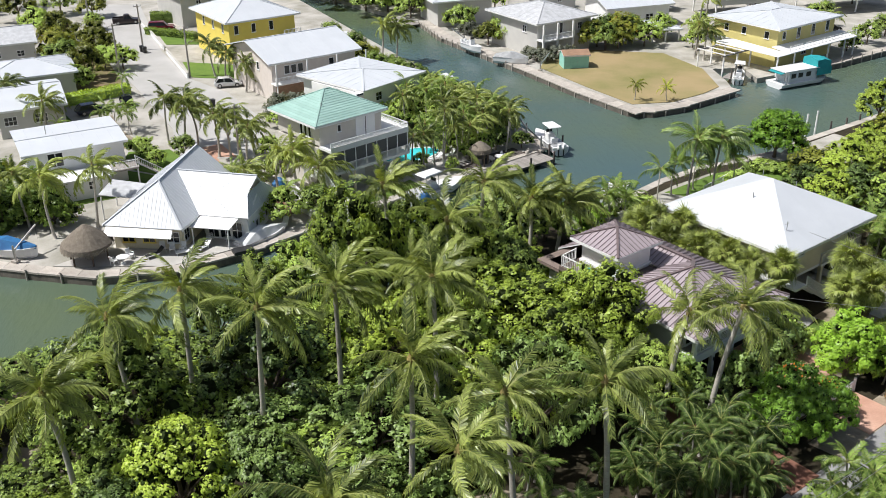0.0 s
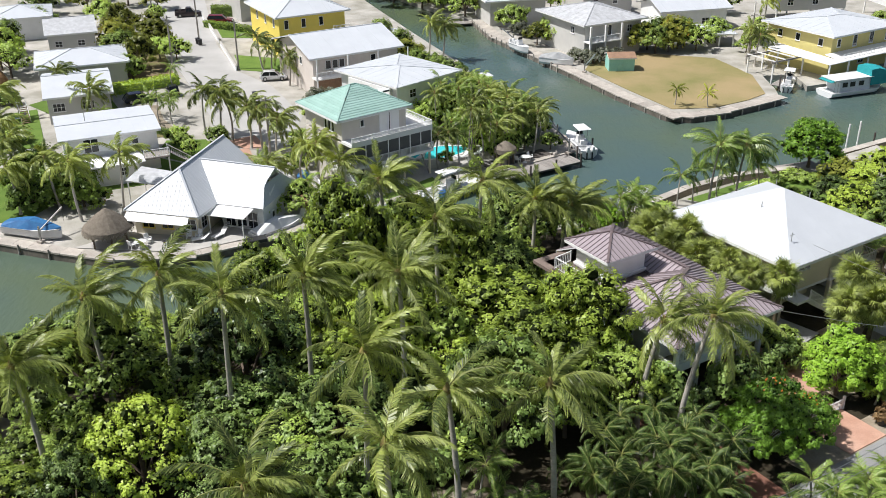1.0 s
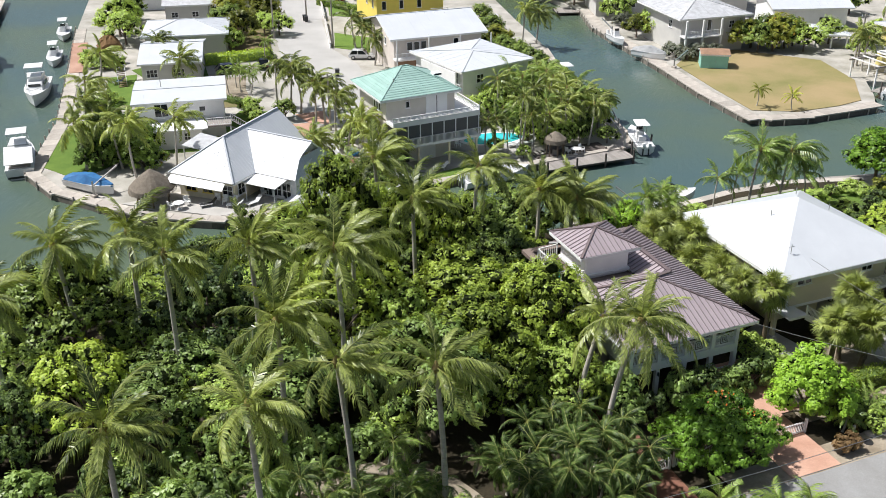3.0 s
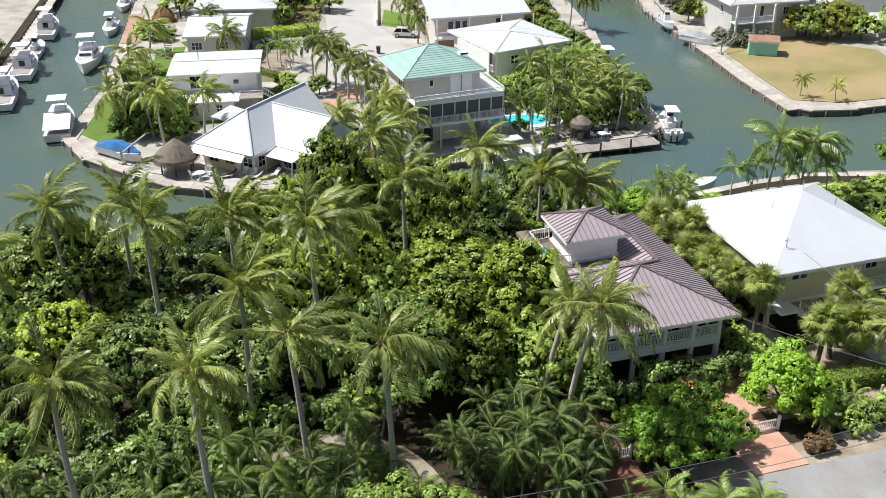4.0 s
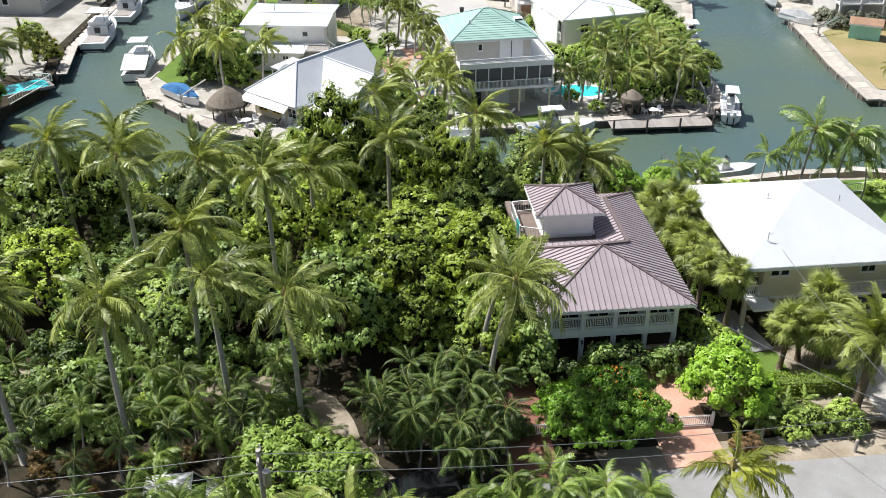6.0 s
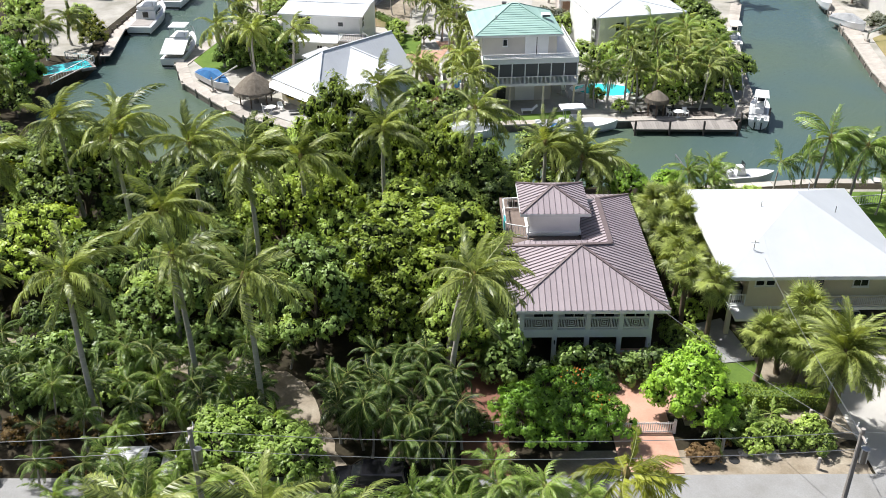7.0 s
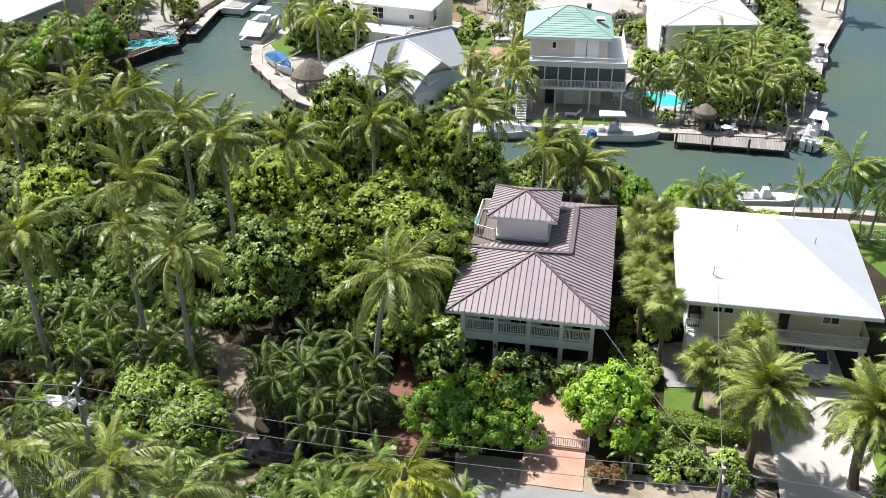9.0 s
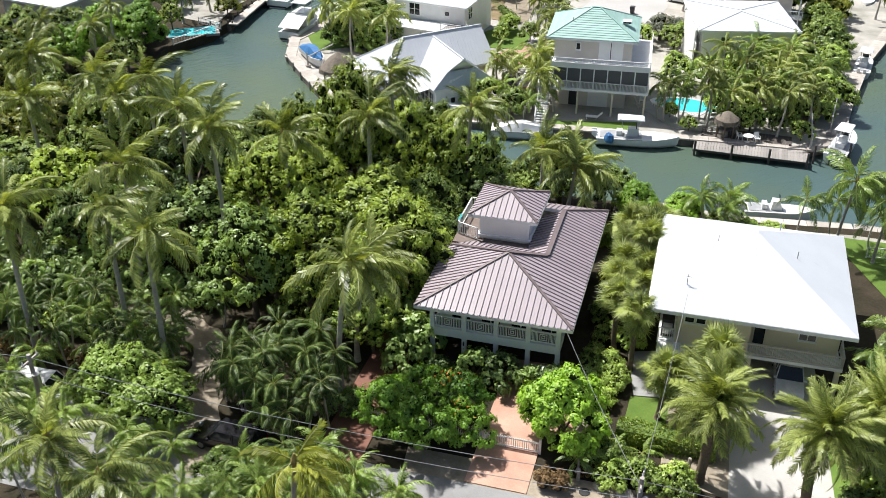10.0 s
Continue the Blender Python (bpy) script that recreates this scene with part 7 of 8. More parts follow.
for i, (x, y, h) in enumerate([(-2.8, 109.6, 5.0), (-0.6, 110.8, 5.6), (1.6, 112.6, 5.4), (3.4, 114.0, 5.2), (-1.6, 107.6, 4.2), (1.0, 109.2, 4.6), (5.0, 115.0, 5.4)]):
    palm(x, y, Z, h, COCO_FAR if i % 2 else BRIGHTF, 15, 0.3 * math.sin(i), 0.2, 860 + i, 0.11, 0.08, 0.66 if i % 2 else 0.95, "garden palm crowded between the pool and the deck", group="palms beside the pool", joined=True)
for i, (x, y, sc) in enumerate([(-3.4, 108.2, 0.34), (-0.2, 112.4, 0.5), (2.6, 110.8, 0.42), (4.4, 112.4, 0.5), (0.4, 107.0, 0.3), (6.0, 114.2, 0.5), (-1.6, 113.6, 0.5)]):
    tree("far", x, y, sc, sc * 1.2, Z, 880 + i, "leafy green garden tree between the pool and the deck")

# ---- the far bank ----
for i, (x, y, k, s) in enumerate([(10.1, 169.0, "far", 0.9), (26.3, 166.0, "far", 1.0), (29.8, 164.8, "faryellow", 0.9), (33.0, 169.0, "faryellow", 0.9), (22.7, 168.3, "far", 0.9), (31.6, 167.2, "far", 1.0), (28.2, 169.0, "far", 1.0), (68.3, 161.7, "far", 0.7), (73.7, 166.6, "far", 0.8), (79.1, 172.0, "far", 0.8), (84.0, 176.0, "faryellow", 0.9), (62.0, 172.0, "far", 0.9), (46.0, 174.0, "far", 0.8), (42.8, 165.0, "far", 0.6), (90, 182, "far", 1), (70, 180, "far", 0.9), (96, 190, "far", 1), (58, 180, "far", 0.8), (10, 196, "far", 1.1), (22, 200, "far", 1.1), (44, 196, "far", 1.0), (64, 200, "far", 1.0), (84, 200, "far", 1.0), (24.2, 165.2, "faryellow", 1.0), (27.4, 163.6, "far", 0.9), (30.8, 166.8, "faryellow", 1.1), (34.6, 166.0, "far", 0.9), (7.4, 168.2, "faryellow", 0.8), (2.8, 179.0, "far", 1.0), (38.8, 172.0, "far", 0.9), (50.4, 170.0, "faryellow", 0.8)]):
    tree(k, x, y, s, s, Z, 400 + i)
bend = []
for i, p in enumerate(scatter([(-32, 212), (-19, 199), (-7, 190), (-4, 196), (2, 204), (10, 216), (-10, 228), (-36, 228)], 4.8, 21, 1500)):
    bend += tree_items("far", p[0], p[1], 1.2, 1.0, Z, 430 + i)
solid("mangroves", join_meshes("mangroves", bend), None, pose(0, 0, 0), "dense green mangroves at the canal bend", "trees", kind="stuff")
for i, (x, y, s) in enumerate([(15.0, 156.8, 1.1), (4.3, 175.9, 1.2), (18.4, 158.2, 1.1), (16.7, 155.8, 0.9), (6.0, 173.6, 1.0), (20.6, 158.8, 1.0), (13.6, 158.6, 0.9)]):
    tree("grey", x, y, s, s, Z, 500 + i)
for i, (x, y, h) in enumerate([(27.2, 134.6, 2.5), (31.8, 133.9, 2.1)]):
    small_palm(x, y, h, YELLOWF, 220 + i, 14, Z, "young yellow-green palm on the dry lawn", 0.8, joined=True)
for i, (x, y, h) in enumerate([(41.4, 157.8, 5.6), (42.6, 156.4, 5.0), (64.5, 163.2, 5.6), (48, 178, 6.5), (88, 186, 6)]):
    palm(x, y, Z, h, COCO_FAR, 18, 0.3, 0.2, 590 + i, 0.16, 0.11, 0.85, "shaggy coconut palm on the far bank", joined=True)

# ---- the west bank ----
for i, (x, y, k, s) in enumerate([(-60.9, 63.2, "lime", 1.2), (-59.5, 68.0, "lime", 1.1), (-58.6, 58.0, "lime", 1.0), (-64.7, 69.8, "lime", 1.0), (-63.8, 60.1, "mangrove", 1.1), (-65.5, 74.5, "yellow", 0.6), (-53.0, 63.6, "mangrove", 0.8), (-66.7, 55.0, "mangrove", 1.1), (-67.0, 83.6, "faryellow", 0.6), (-71.5, 86.6, "faryellow", 0.6), (-76, 88, "far", 0.7), (-80, 82, "far", 1.0), (-75, 78, "far", 0.9), (-62, 50, "mangrove", 1.1), (-69, 48, "dark", 1.2), (-86, 108, "far", 0.8), (-74, 50, "mangrove", 1.2), (-57.0, 52.0, "mangrove", 0.9)]):
    tree(k, x, y, s, s, 0, 520 + i, "leafy bright green tree on the west bank")
for i, (x, y, h) in enumerate([(-67.6, 77.0, 4.6), (-57.5, 63.5, 7.5), (-46.0, 58.0, 9.0), (-52.5, 54.0, 8.4), (-70.5, 82.5, 4.0)]):
    palm(x, y, 0, h, COCO_FAR, 17, 0.3, 0.2, 610 + i, 0.17, 0.11, 0.85, "coconut palm on the west bank", joined=True)


# ---- boats ----
def hull_geo(L, B, D, bow=0.45, lift=0.25, flare=1.0):
    """A hull along +x with its waterline near z = 0: transom at x = 0, sharp raised bow."""
    rings = []
    n = 12
    for i in range(n + 1):
        s = i / n
        k = max(0.0, (s - (1 - bow)) / bow)
        b = B / 2 * (1 - k ** 2.3) + 0.02
        top = D * (1 + lift * s * s)
        keel = -0.25 + 0.35 * k ** 2
        x = L * s
        rings.append([(x - 0.1 * k, -b, top), (x - 0.25 * k, -b * (0.9 - 0.2 * k), 0.25), (x - 0.4 * k, -b * 0.45, keel * 0.7), (x - 0.4 * k, b * 0.45, keel * 0.7), (x - 0.25 * k, b * (0.9 - 0.2 * k), 0.25), (x - 0.1 * k, b, top)])
    return Geo().loft([list(reversed(q)) for q in rings])


def outboard(parent, y, z):
    m = part("outboard", Geo().loft([[(-0.15, y - 0.16, z), (0.25, y - 0.16, z), (0.25, y + 0.16, z), (-0.15, y + 0.16, z)], [(-0.5, y - 0.2, z + 0.35), (0.1, y - 0.2, z + 0.35), (0.1, y + 0.2, z + 0.35), (-0.5, y + 0.2, z + 0.35)], [(-0.45, y - 0.14, z + 0.75), (0.0, y - 0.14, z + 0.75), (0.0, y + 0.14, z + 0.75), (-0.45, y + 0.14, z + 0.75)]]), M_GEL, parent)
    part("leg", Geo().box(-0.12, y - 0.07, z - 0.9, 0.05, y + 0.07, z), M_DARK, m)


def console_boat(x, y, a, L, label, z=WATER_Z, top=M_GEL, cover=None, roofed=True):
    b = thing("boat", pose(x, y, z, 0, 0, a) @ pose(-L / 2, 0, 0), label, "boat")
    B = L * 0.29
    hull = part("hull", hull_geo(L, B, 0.95), M_GEL, b, smooth=False)
    part("rub_rail", Geo().beam((0, -B / 2 - 0.02, 0.9), (L * 0.55, -B / 2 - 0.02, 1.0), 0.06, 0.08).beam((0, B / 2 + 0.02, 0.9), (L * 0.55, B / 2 + 0.02, 1.0), 0.06, 0.08), M_HULL_GREY, hull)
    part("cockpit_floor", Geo().box(0.4, -B * 0.38, 0.95, L * 0.62, B * 0.38, 1.02), M_HULL_GREY, b)
    if cover:
        part("cover", Geo().loft([[(L * s, -B * 0.5 * w, 1.0), (L * s, -B * 0.25 * w, 1.0 + h), (L * s, B * 0.25 * w, 1.0 + h), (L * s, B * 0.5 * w, 1.0)] for s, w, h in ((0.02, 1, 0.25), (0.3, 1, 0.7), (0.5, 1, 0.9), (0.75, 0.75, 0.6), (0.97, 0.12, 0.35))]), cover, b, "rumpled cover over the boat")
        return b
    c = part("console", Geo().loft([[(L * 0.36, -0.45, 1.0), (L * 0.52, -0.45, 1.0), (L * 0.52, 0.45, 1.0), (L * 0.36, 0.45, 1.0)], [(L * 0.38, -0.42, 1.9), (L * 0.48, -0.38, 1.9), (L * 0.48, 0.38, 1.9), (L * 0.38, 0.42, 1.9)]]), M_GEL, b)
    part("windscreen", Geo().box(L * 0.465, -0.4, 1.9, L * 0.475, 0.4, 2.3), M_GLASS, c)
    part("seat", Geo().box(L * 0.24, -0.45, 1.0, L * 0.31, 0.45, 1.55), M_GEL, b)
    if roofed:
        t = part("t_top", Geo().loft([[(L * 0.24, -0.85, 2.95), (L * 0.56, -0.75, 2.95), (L * 0.56, 0.75, 2.95), (L * 0.24, 0.85, 2.95)], [(L * 0.26, -0.8, 3.07), (L * 0.54, -0.7, 3.07), (L * 0.54, 0.7, 3.07), (L * 0.26, 0.8, 3.07)]]), top, b)
        for sx in (0.3, 0.5):
            for sy in (-0.5, 0.5):
                part("post", Geo().beam((L * sx, sy, 1.0), (L * sx, sy * 1.1, 2.95), 0.05, 0.05), M_STEEL, t)
    outboard(b, -0.35, 0.7)
    outboard(b, 0.35, 0.7)
    return b


def yacht(x, y, a, L, label, cover=False):
    b = thing("boat", pose(x, y, WATER_Z, 0, 0, a) @ pose(-L / 2, 0, 0), label, "boat")
    B = L * 0.3
    hull = part("hull", hull_geo(L, B, 1.25, 0.55, 0.45), M_GEL, b)
    part("stripe", Geo().beam((-0.03, -B * 0.44, 0.3), (-0.03, B * 0.44, 0.3), 0.02, 0.25), M_DARK, hull)
    part("cockpit", Geo().box(0.5, -B * 0.38, 1.25, L * 0.32, B * 0.38, 1.32), M_DOCK, b)
    c = part("cabin", Geo().loft([[(L * 0.3, -B * 0.42, 1.25), (L * 0.74, -B * 0.3, 1.4), (L * 0.74, B * 0.3, 1.4), (L * 0.3, B * 0.42, 1.25)], [(L * 0.32, -B * 0.38, 2.5), (L * 0.62, -B * 0.28, 2.5), (L * 0.62, B * 0.28, 2.5), (L * 0.32, B * 0.38, 2.5)]]), M_GEL, b)
    for sy in (-1, 1):
        part("window", Geo().beam((L * 0.36, sy * B * 0.405, 2.0), (L * 0.58, sy * B * 0.345, 2.0), 0.04, 0.45), M_GLASS, c)
    part("windscreen", Geo().box(L * 0.655, -B * 0.24, 1.95, L * 0.675, B * 0.24, 2.35), M_GLASS, c)
    part("cabin_door", Geo().box(L * 0.305, -0.4, 1.35, L * 0.312, 0.4, 2.35), M_GLASS, c)
    f = part("flybridge", Geo().loft([[(L * 0.34, -B * 0.34, 2.5), (L * 0.56, -B * 0.26, 2.5), (L * 0.56, B * 0.26, 2.5), (L * 0.34, B * 0.34, 2.5)], [(L * 0.33, -B * 0.36, 3.1), (L * 0.58, -B * 0.27, 3.2), (L * 0.58, B * 0.27, 3.2), (L * 0.33, B * 0.36, 3.1)]]), M_GEL, b)
    part("bridge_top", Geo().box(L * 0.33, -B * 0.36, 4.35, L * 0.56, B * 0.36, 4.45), M_GEL, f)
    for sx in (0.34, 0.55):
        for sy in (-1, 1):
            part("post", Geo().beam((L * sx, sy * B * 0.32, 3.0), (L * sx, sy * B * 0.32, 4.4), 0.05, 0.05), M_STEEL, f)
    rail = Geo()
    for sy in (-1, 1):
        pts = [(L * 0.62, sy * B * 0.36, 2.1), (L * 0.82, sy * B * 0.27, 2.3), (L * 0.98, sy * 0.1, 2.5)]
        for p, q in zip(pts, pts[1:]):
            rail.beam(p, q, 0.04, 0.04)
        for p in pts:
            rail.beam((p[0], p[1], 1.3), p, 0.03, 0.03)
    part("bow_rail", rail, M_STEEL, b)
    if cover:
        part("cockpit_cover", Geo().plate([(0.1, -B * 0.5, 1.9), (L * 0.32, -B * 0.5, 3.0), (L * 0.32, B * 0.5, 3.0), (0.1, B * 0.5, 1.9)], 0.06), M_GEL, b, "white canvas cockpit cover")
    return b


def houseboat():
    L, B = 10.5, 3.6
    b = thing("houseboat", pose(54.9, 145.4, WATER_Z, 0, 0, 26) @ pose(-L / 2, 0, 0), "white houseboat with a teal canvas canopy", "boat")
    part("hull", hull_geo(L, B, 0.8, 0.25, 0.05), M_GEL, b)
    c = part("cabin", Geo().box(1.6, -1.4, 0.8, 7.2, 1.4, 2.6), M_GEL, b)
    part("cabin_roof", Geo().box(0.4, -1.6, 2.6, 7.5, 1.6, 2.72), M_GEL, c)
    for x in (2.0, 3.4, 5.0):
        part("window", Geo().box(x, -1.44, 1.5, x + 0.9, -1.4, 2.2), M_GLASS, c)
    k = [[(x, -1.6, 2.5), (x, -1.5, 3.5 + e), (x, 0, 3.8 + e), (x, 1.5, 3.5 + e), (x, 1.6, 2.5)] for x, e in ((7.0, 0.2), (8.4, 0.3), (9.8, -0.1))]
    part("canopy", Geo().loft([list(reversed(q)) for q in k]), M_TEAL, b, "teal canvas canopy")
    part("canopy_skirt", Geo().box(7.0, -1.62, 1.4, 10.0, -1.56, 2.5).box(9.94, -1.56, 1.4, 10.0, 1.56, 2.5), M_TEAL, b)
    for x in (0.4, 1.0):
        part("rail_post", Geo().beam((x, -1.6, 0.8), (x, -1.6, 2.6), 0.05, 0.05), M_STEEL, b)
    part("fore_canopy", Geo().plate([(-0.2, -1.4, 2.45), (1.4, -1.4, 2.62), (1.4, 1.4, 2.62), (-0.2, 1.4, 2.45)], 0.05), M_TEAL, b)


houseboat()
console_boat(-1.6, 101.2, 44, 9.0, "white centre-console boat with a hard top", z=-1.2)
console_boat(-10.6, 92.4, 44, 7.0, "open white skiff at the seawall", cover=M_GEL)
console_boat(-19.2, 88.6, 48, 6.2, "white skiff under a pale cover beside the terrace", z=-1.1, cover=M_GEL)
console_boat(18.4, 99.2, 44, 6.5, "open white console boat on a lift behind the house", z=-0.9, roofed=False)
console_boat(12.9, 117.2, 110, 7.5, "white boat beside the dock crane", z=-1.0)
console_boat(-0.6, 141.5, 118, 7.0, "white console boat moored along the seawall")
console_boat(46.0, 147.4, 70, 6.0, "small white boat in the slip")
console_boat(-43.8, 84.9, -12, 7.0, "boat wrapped in a rumpled blue tarp", z=-0.4, cover=M_BLUE)
yacht(-58.0, 91.4, 125, 10.5, "white flybridge cruiser with a canvas cockpit cover", True)
yacht(-73.4, 115.0, -58, 11.5, "white fishing yacht moored at the quay")
yacht(-73.4, 98.0, 125, 12.0, "white sport-fishing yacht moored along the west quay")
yacht(-79.6, 108.8, 122, 11.0, "white motor yacht beside the west quay")
console_boat(-85.4, 117.4, 122, 8.0, "white centre-console boat on the west quay")
console_boat(-82.5, 131.5, -58, 8.0, "white boat with a canopy on a lift")
console_boat(-91.0, 146.0, -58, 8.0, "white boat with a canopy on a lift")
yacht(-91.6, 127.2, 122, 11.0, "white motor yacht beside the west quay")
console_boat(-17.5, 168.0, -60, 8.0, "fishing boat with blue rods behind the house")
console_boat(4.6, 163.8, -58, 5.5, "small open boat on the quay", z=-0.4, roofed=False)
console_boat(10.8, 155.9, -25, 6.0, "grey open boat on the quay corner", z=-0.5, cover=M_HULL_GREY)


# ---- docks ----
def dock(name, x, y, a, L, W, z, label, posts=4, tall=1.1, board=M_DOCK):
    d = thing("dock", pose(x, y, z, 0, 0, a), label, "dock")
    n = max(4, int(L / 0.3))
    me = Geo().box(0.01, 0, -0.06, L / n - 0.012, W, 0).mesh("plank", board)
    for i in range(n):
        part("plank", me, None, d, at=pose(i * L / n, 0, 0.004 * math.sin(i * 9.1)))
    part("joist", Geo().box(0, 0.1, -0.3, L, 0.25, -0.06).box(0, W - 0.25, -0.3, L, W - 0.1, -0.06), M_PILE, d)
    for i in range(posts):
        for yy in ((0.0, W - 0.2) if W > 1.5 else (0.0,)):
            part("piling", Geo().tube([(0.2 + i * (L - 0.4) / (posts - 1), yy, -2.0), (0.2 + i * (L - 0.4) / (posts - 1), yy, tall if yy == 0 else -0.1)], [0.13, 0.12], 8), M_PILE, d)
    return d


dock("dock", 3.7, 104.0, 36.5, 11.8, 3.0, -0.55, "weathered grey timber dock with dark pilings", 4, 1.0)
dock("dock", 2.0, 107.2, 36.5, 9.5, 2.4, -0.42, "dark brown timber deck behind the dock", 3, 0.2, M_PILE)
dock("dock", -9.2, 184.0, 20, 9.0, 4.5, -0.7, "pale floating pontoon at the canal bend", 3, 0.3)
dock("dock", 44.0, 145.0, 55, 4.0, 1.4, -0.4, "small timber dock beside the slip", 3, 1.6)
dock("dock", 34.5, 107.5, 24, 8.0, 2.2, -0.35, "white slatted boat ramp by the canal", 3, 0.5)
dock("dock", -66.2, 78.6, 62, 5.0, 1.2, -0.3, "timber dock beside the water pool", 4, 0.6)


def pergola():
    p = thing("pergola", pose(43.6, 148.4, -0.42, 0, 0, 37), "weathered white timber boat-lift frame", "boat lift")
    for x in (0, 3.4, 6.8):
        for y in (0, 5.0):
            part("post", Geo().box(x - 0.1, y - 0.1, -1.2, x + 0.1, y + 0.1, 2.6), M_WHITE, p)
    for y in (0, 5.0):
        part("beam", Geo().box(-0.6, y - 0.09, 2.6, 7.4, y + 0.09, 2.85), M_DOCK, p)
    for x in (0, 2.2, 4.5, 6.8):
        part("crossbeam", Geo().box(x - 0.07, -0.3, 2.85, x + 0.07, 5.3, 3.0), M_WHITE, p)


pergola()


def crane(x, y, a, h, label):
    c = thing("davit_crane", pose(x, y, -0.4, 0, 0, a), label, "crane")
    part("mast", Geo().tube([(0, 0, 0), (0, 0, h)], [0.12, 0.1], 8), M_STEEL, c)
    part("boom", Geo().beam((0, 0, h * 0.7), (3.4, 0, h * 1.45), 0.12, 0.14), M_STEEL, c)
    part("cable", Geo().beam((3.3, 0, h * 1.42), (3.3, 0, h * 0.6), 0.02, 0.02), M_DARK, c)
    part("base", Geo().box(-0.3, -0.3, 0, 0.3, 0.3, 0.25), M_SEAWALL, c)


crane(11.6, 113.2, 130, 2.0, "white davit crane at the dock end")
crane(10.2, 118.6, 120, 2.0, "white davit crane on the quay")
crane(-42.4, 83.2, 70, 1.8, "white davit crane beside the tarped boat")
crane(15.0, 150.6, 60, 1.5, "white davit crane on the lot's corner")
crane(3.2, 168.6, 130, 1.5, "white davit crane on the far quay")
crane(15.5, 93.8, 150, 1.6, "white davit crane behind the house")


def thatch(x, y, z, R, h, eave, label):
    t = thing("thatched_hut", pose(x, y, z), label, "hut")
    rings = []
    for k, (rr, zz) in enumerate(((1.0, eave), (0.97, eave + 0.25), (0.7, eave + 0.25 + h * 0.35), (0.4, eave + 0.25 + h * 0.7), (0.06, eave + 0.25 + h))):
        rings.append([(R * rr * math.cos(i * math.pi / 9) * (1 + 0.04 * math.sin(i * 5 + k)), R * rr * math.sin(i * math.pi / 9) * (1 + 0.04 * math.sin(i * 7 + k)), zz) for i in range(18)])
    part("thatch_roof", Geo().loft(rings), M_THATCH, t)
    fr = Geo()
    rr = rng(int(R * 100))
    for i in range(120):
        a = i * math.pi / 60
        b = R * (1.0 + 0.02 * rr.random())
        fr.beam((b * 0.96 * math.cos(a), b * 0.96 * math.sin(a), eave + 0.25), (b * 1.02 * math.cos(a + 0.03), b * 1.02 * math.sin(a + 0.03), eave - 0.15 - 0.2 * rr.random()), 0.09, 0.02)
    part("thatch_fringe", fr, M_THATCH, t)
    for i in range(6):
        a = i * math.pi / 3
        part("post", Geo().tube([(R * 0.75 * math.cos(a), R * 0.75 * math.sin(a), 0), (R * 0.75 * math.cos(a), R * 0.75 * math.sin(a), eave + 0.4)], [0.09, 0.08], 7), M_BARK, t)
    part("bar_table", Geo().tube([(0, 0, 0), (0, 0, 0.9), (0, 0, 0.95)], [0.3, 0.3, 0.9], 10), M_DOCK, t)


thatch(-35.4, 83.8, -0.4, 2.45, 1.9, 1.6, "round grey thatched hut on the waterside terrace")
thatch(3.8, 109.0, -0.4, 1.3, 0.85, 1.85, "small brown thatched shelter on the waterside deck")
thatch(5.4, 121.2, -0.5, 1.8, 1.3, 1.4, "round grey thatched hut by the seawall")


def pool(x, y, a, pts, z, label, edge):
    p = thing("swimming_pool", pose(x, y, z, 0, 0, a), label, "pool")
    part("coping", Geo().prism([(u * 1.14, v * 1.14) for u, v in pts], -0.3, 0.04), edge, p)
    part("water", Geo().prism(pts, -0.2, 0.06), M_POOL, p)


pool(-4.6, 112.4, 30, [(3.4 * math.cos(i * math.pi / 10) * (1 + 0.12 * math.cos(i * math.pi / 5)), 2.0 * math.sin(i * math.pi / 10), 0)[:2] for i in range(20)], -0.40, "turquoise kidney-shaped swimming pool", M_WHITE)
pool(-63.2, 76.4, 70, [(-3.2, -1.6), (3.2, -1.6), (3.2, 1.6), (-3.2, 1.6)], 0.05, "pale blue rectangular pool by the water", M_DOCK)
fence_w = thing("pool_fence", pose(-59.2, 72.0, 0.05, 0, 0, 108), "weathered white pool railing over the water", "fence")
railing(fence_w, (0, 0, 0), (8.5, 0, 0), 0.9, 0.5)
railing(fence_w, (8.5, 0, 0), (8.5, 4.5, 0), 0.9, 0.35)


# ---- vehicles ----
def wheel(parent, x, y, r=0.34):
    w = part("wheel", Geo().tube([(x, y - 0.11, r), (x, y + 0.11, r)], [r, r], 14), M_TYRE, parent)
    part("rim", Geo().tube([(x, y - 0.12, r), (x, y + 0.12, r)], [r * 0.62, r * 0.62], 10), M_STEEL, w)


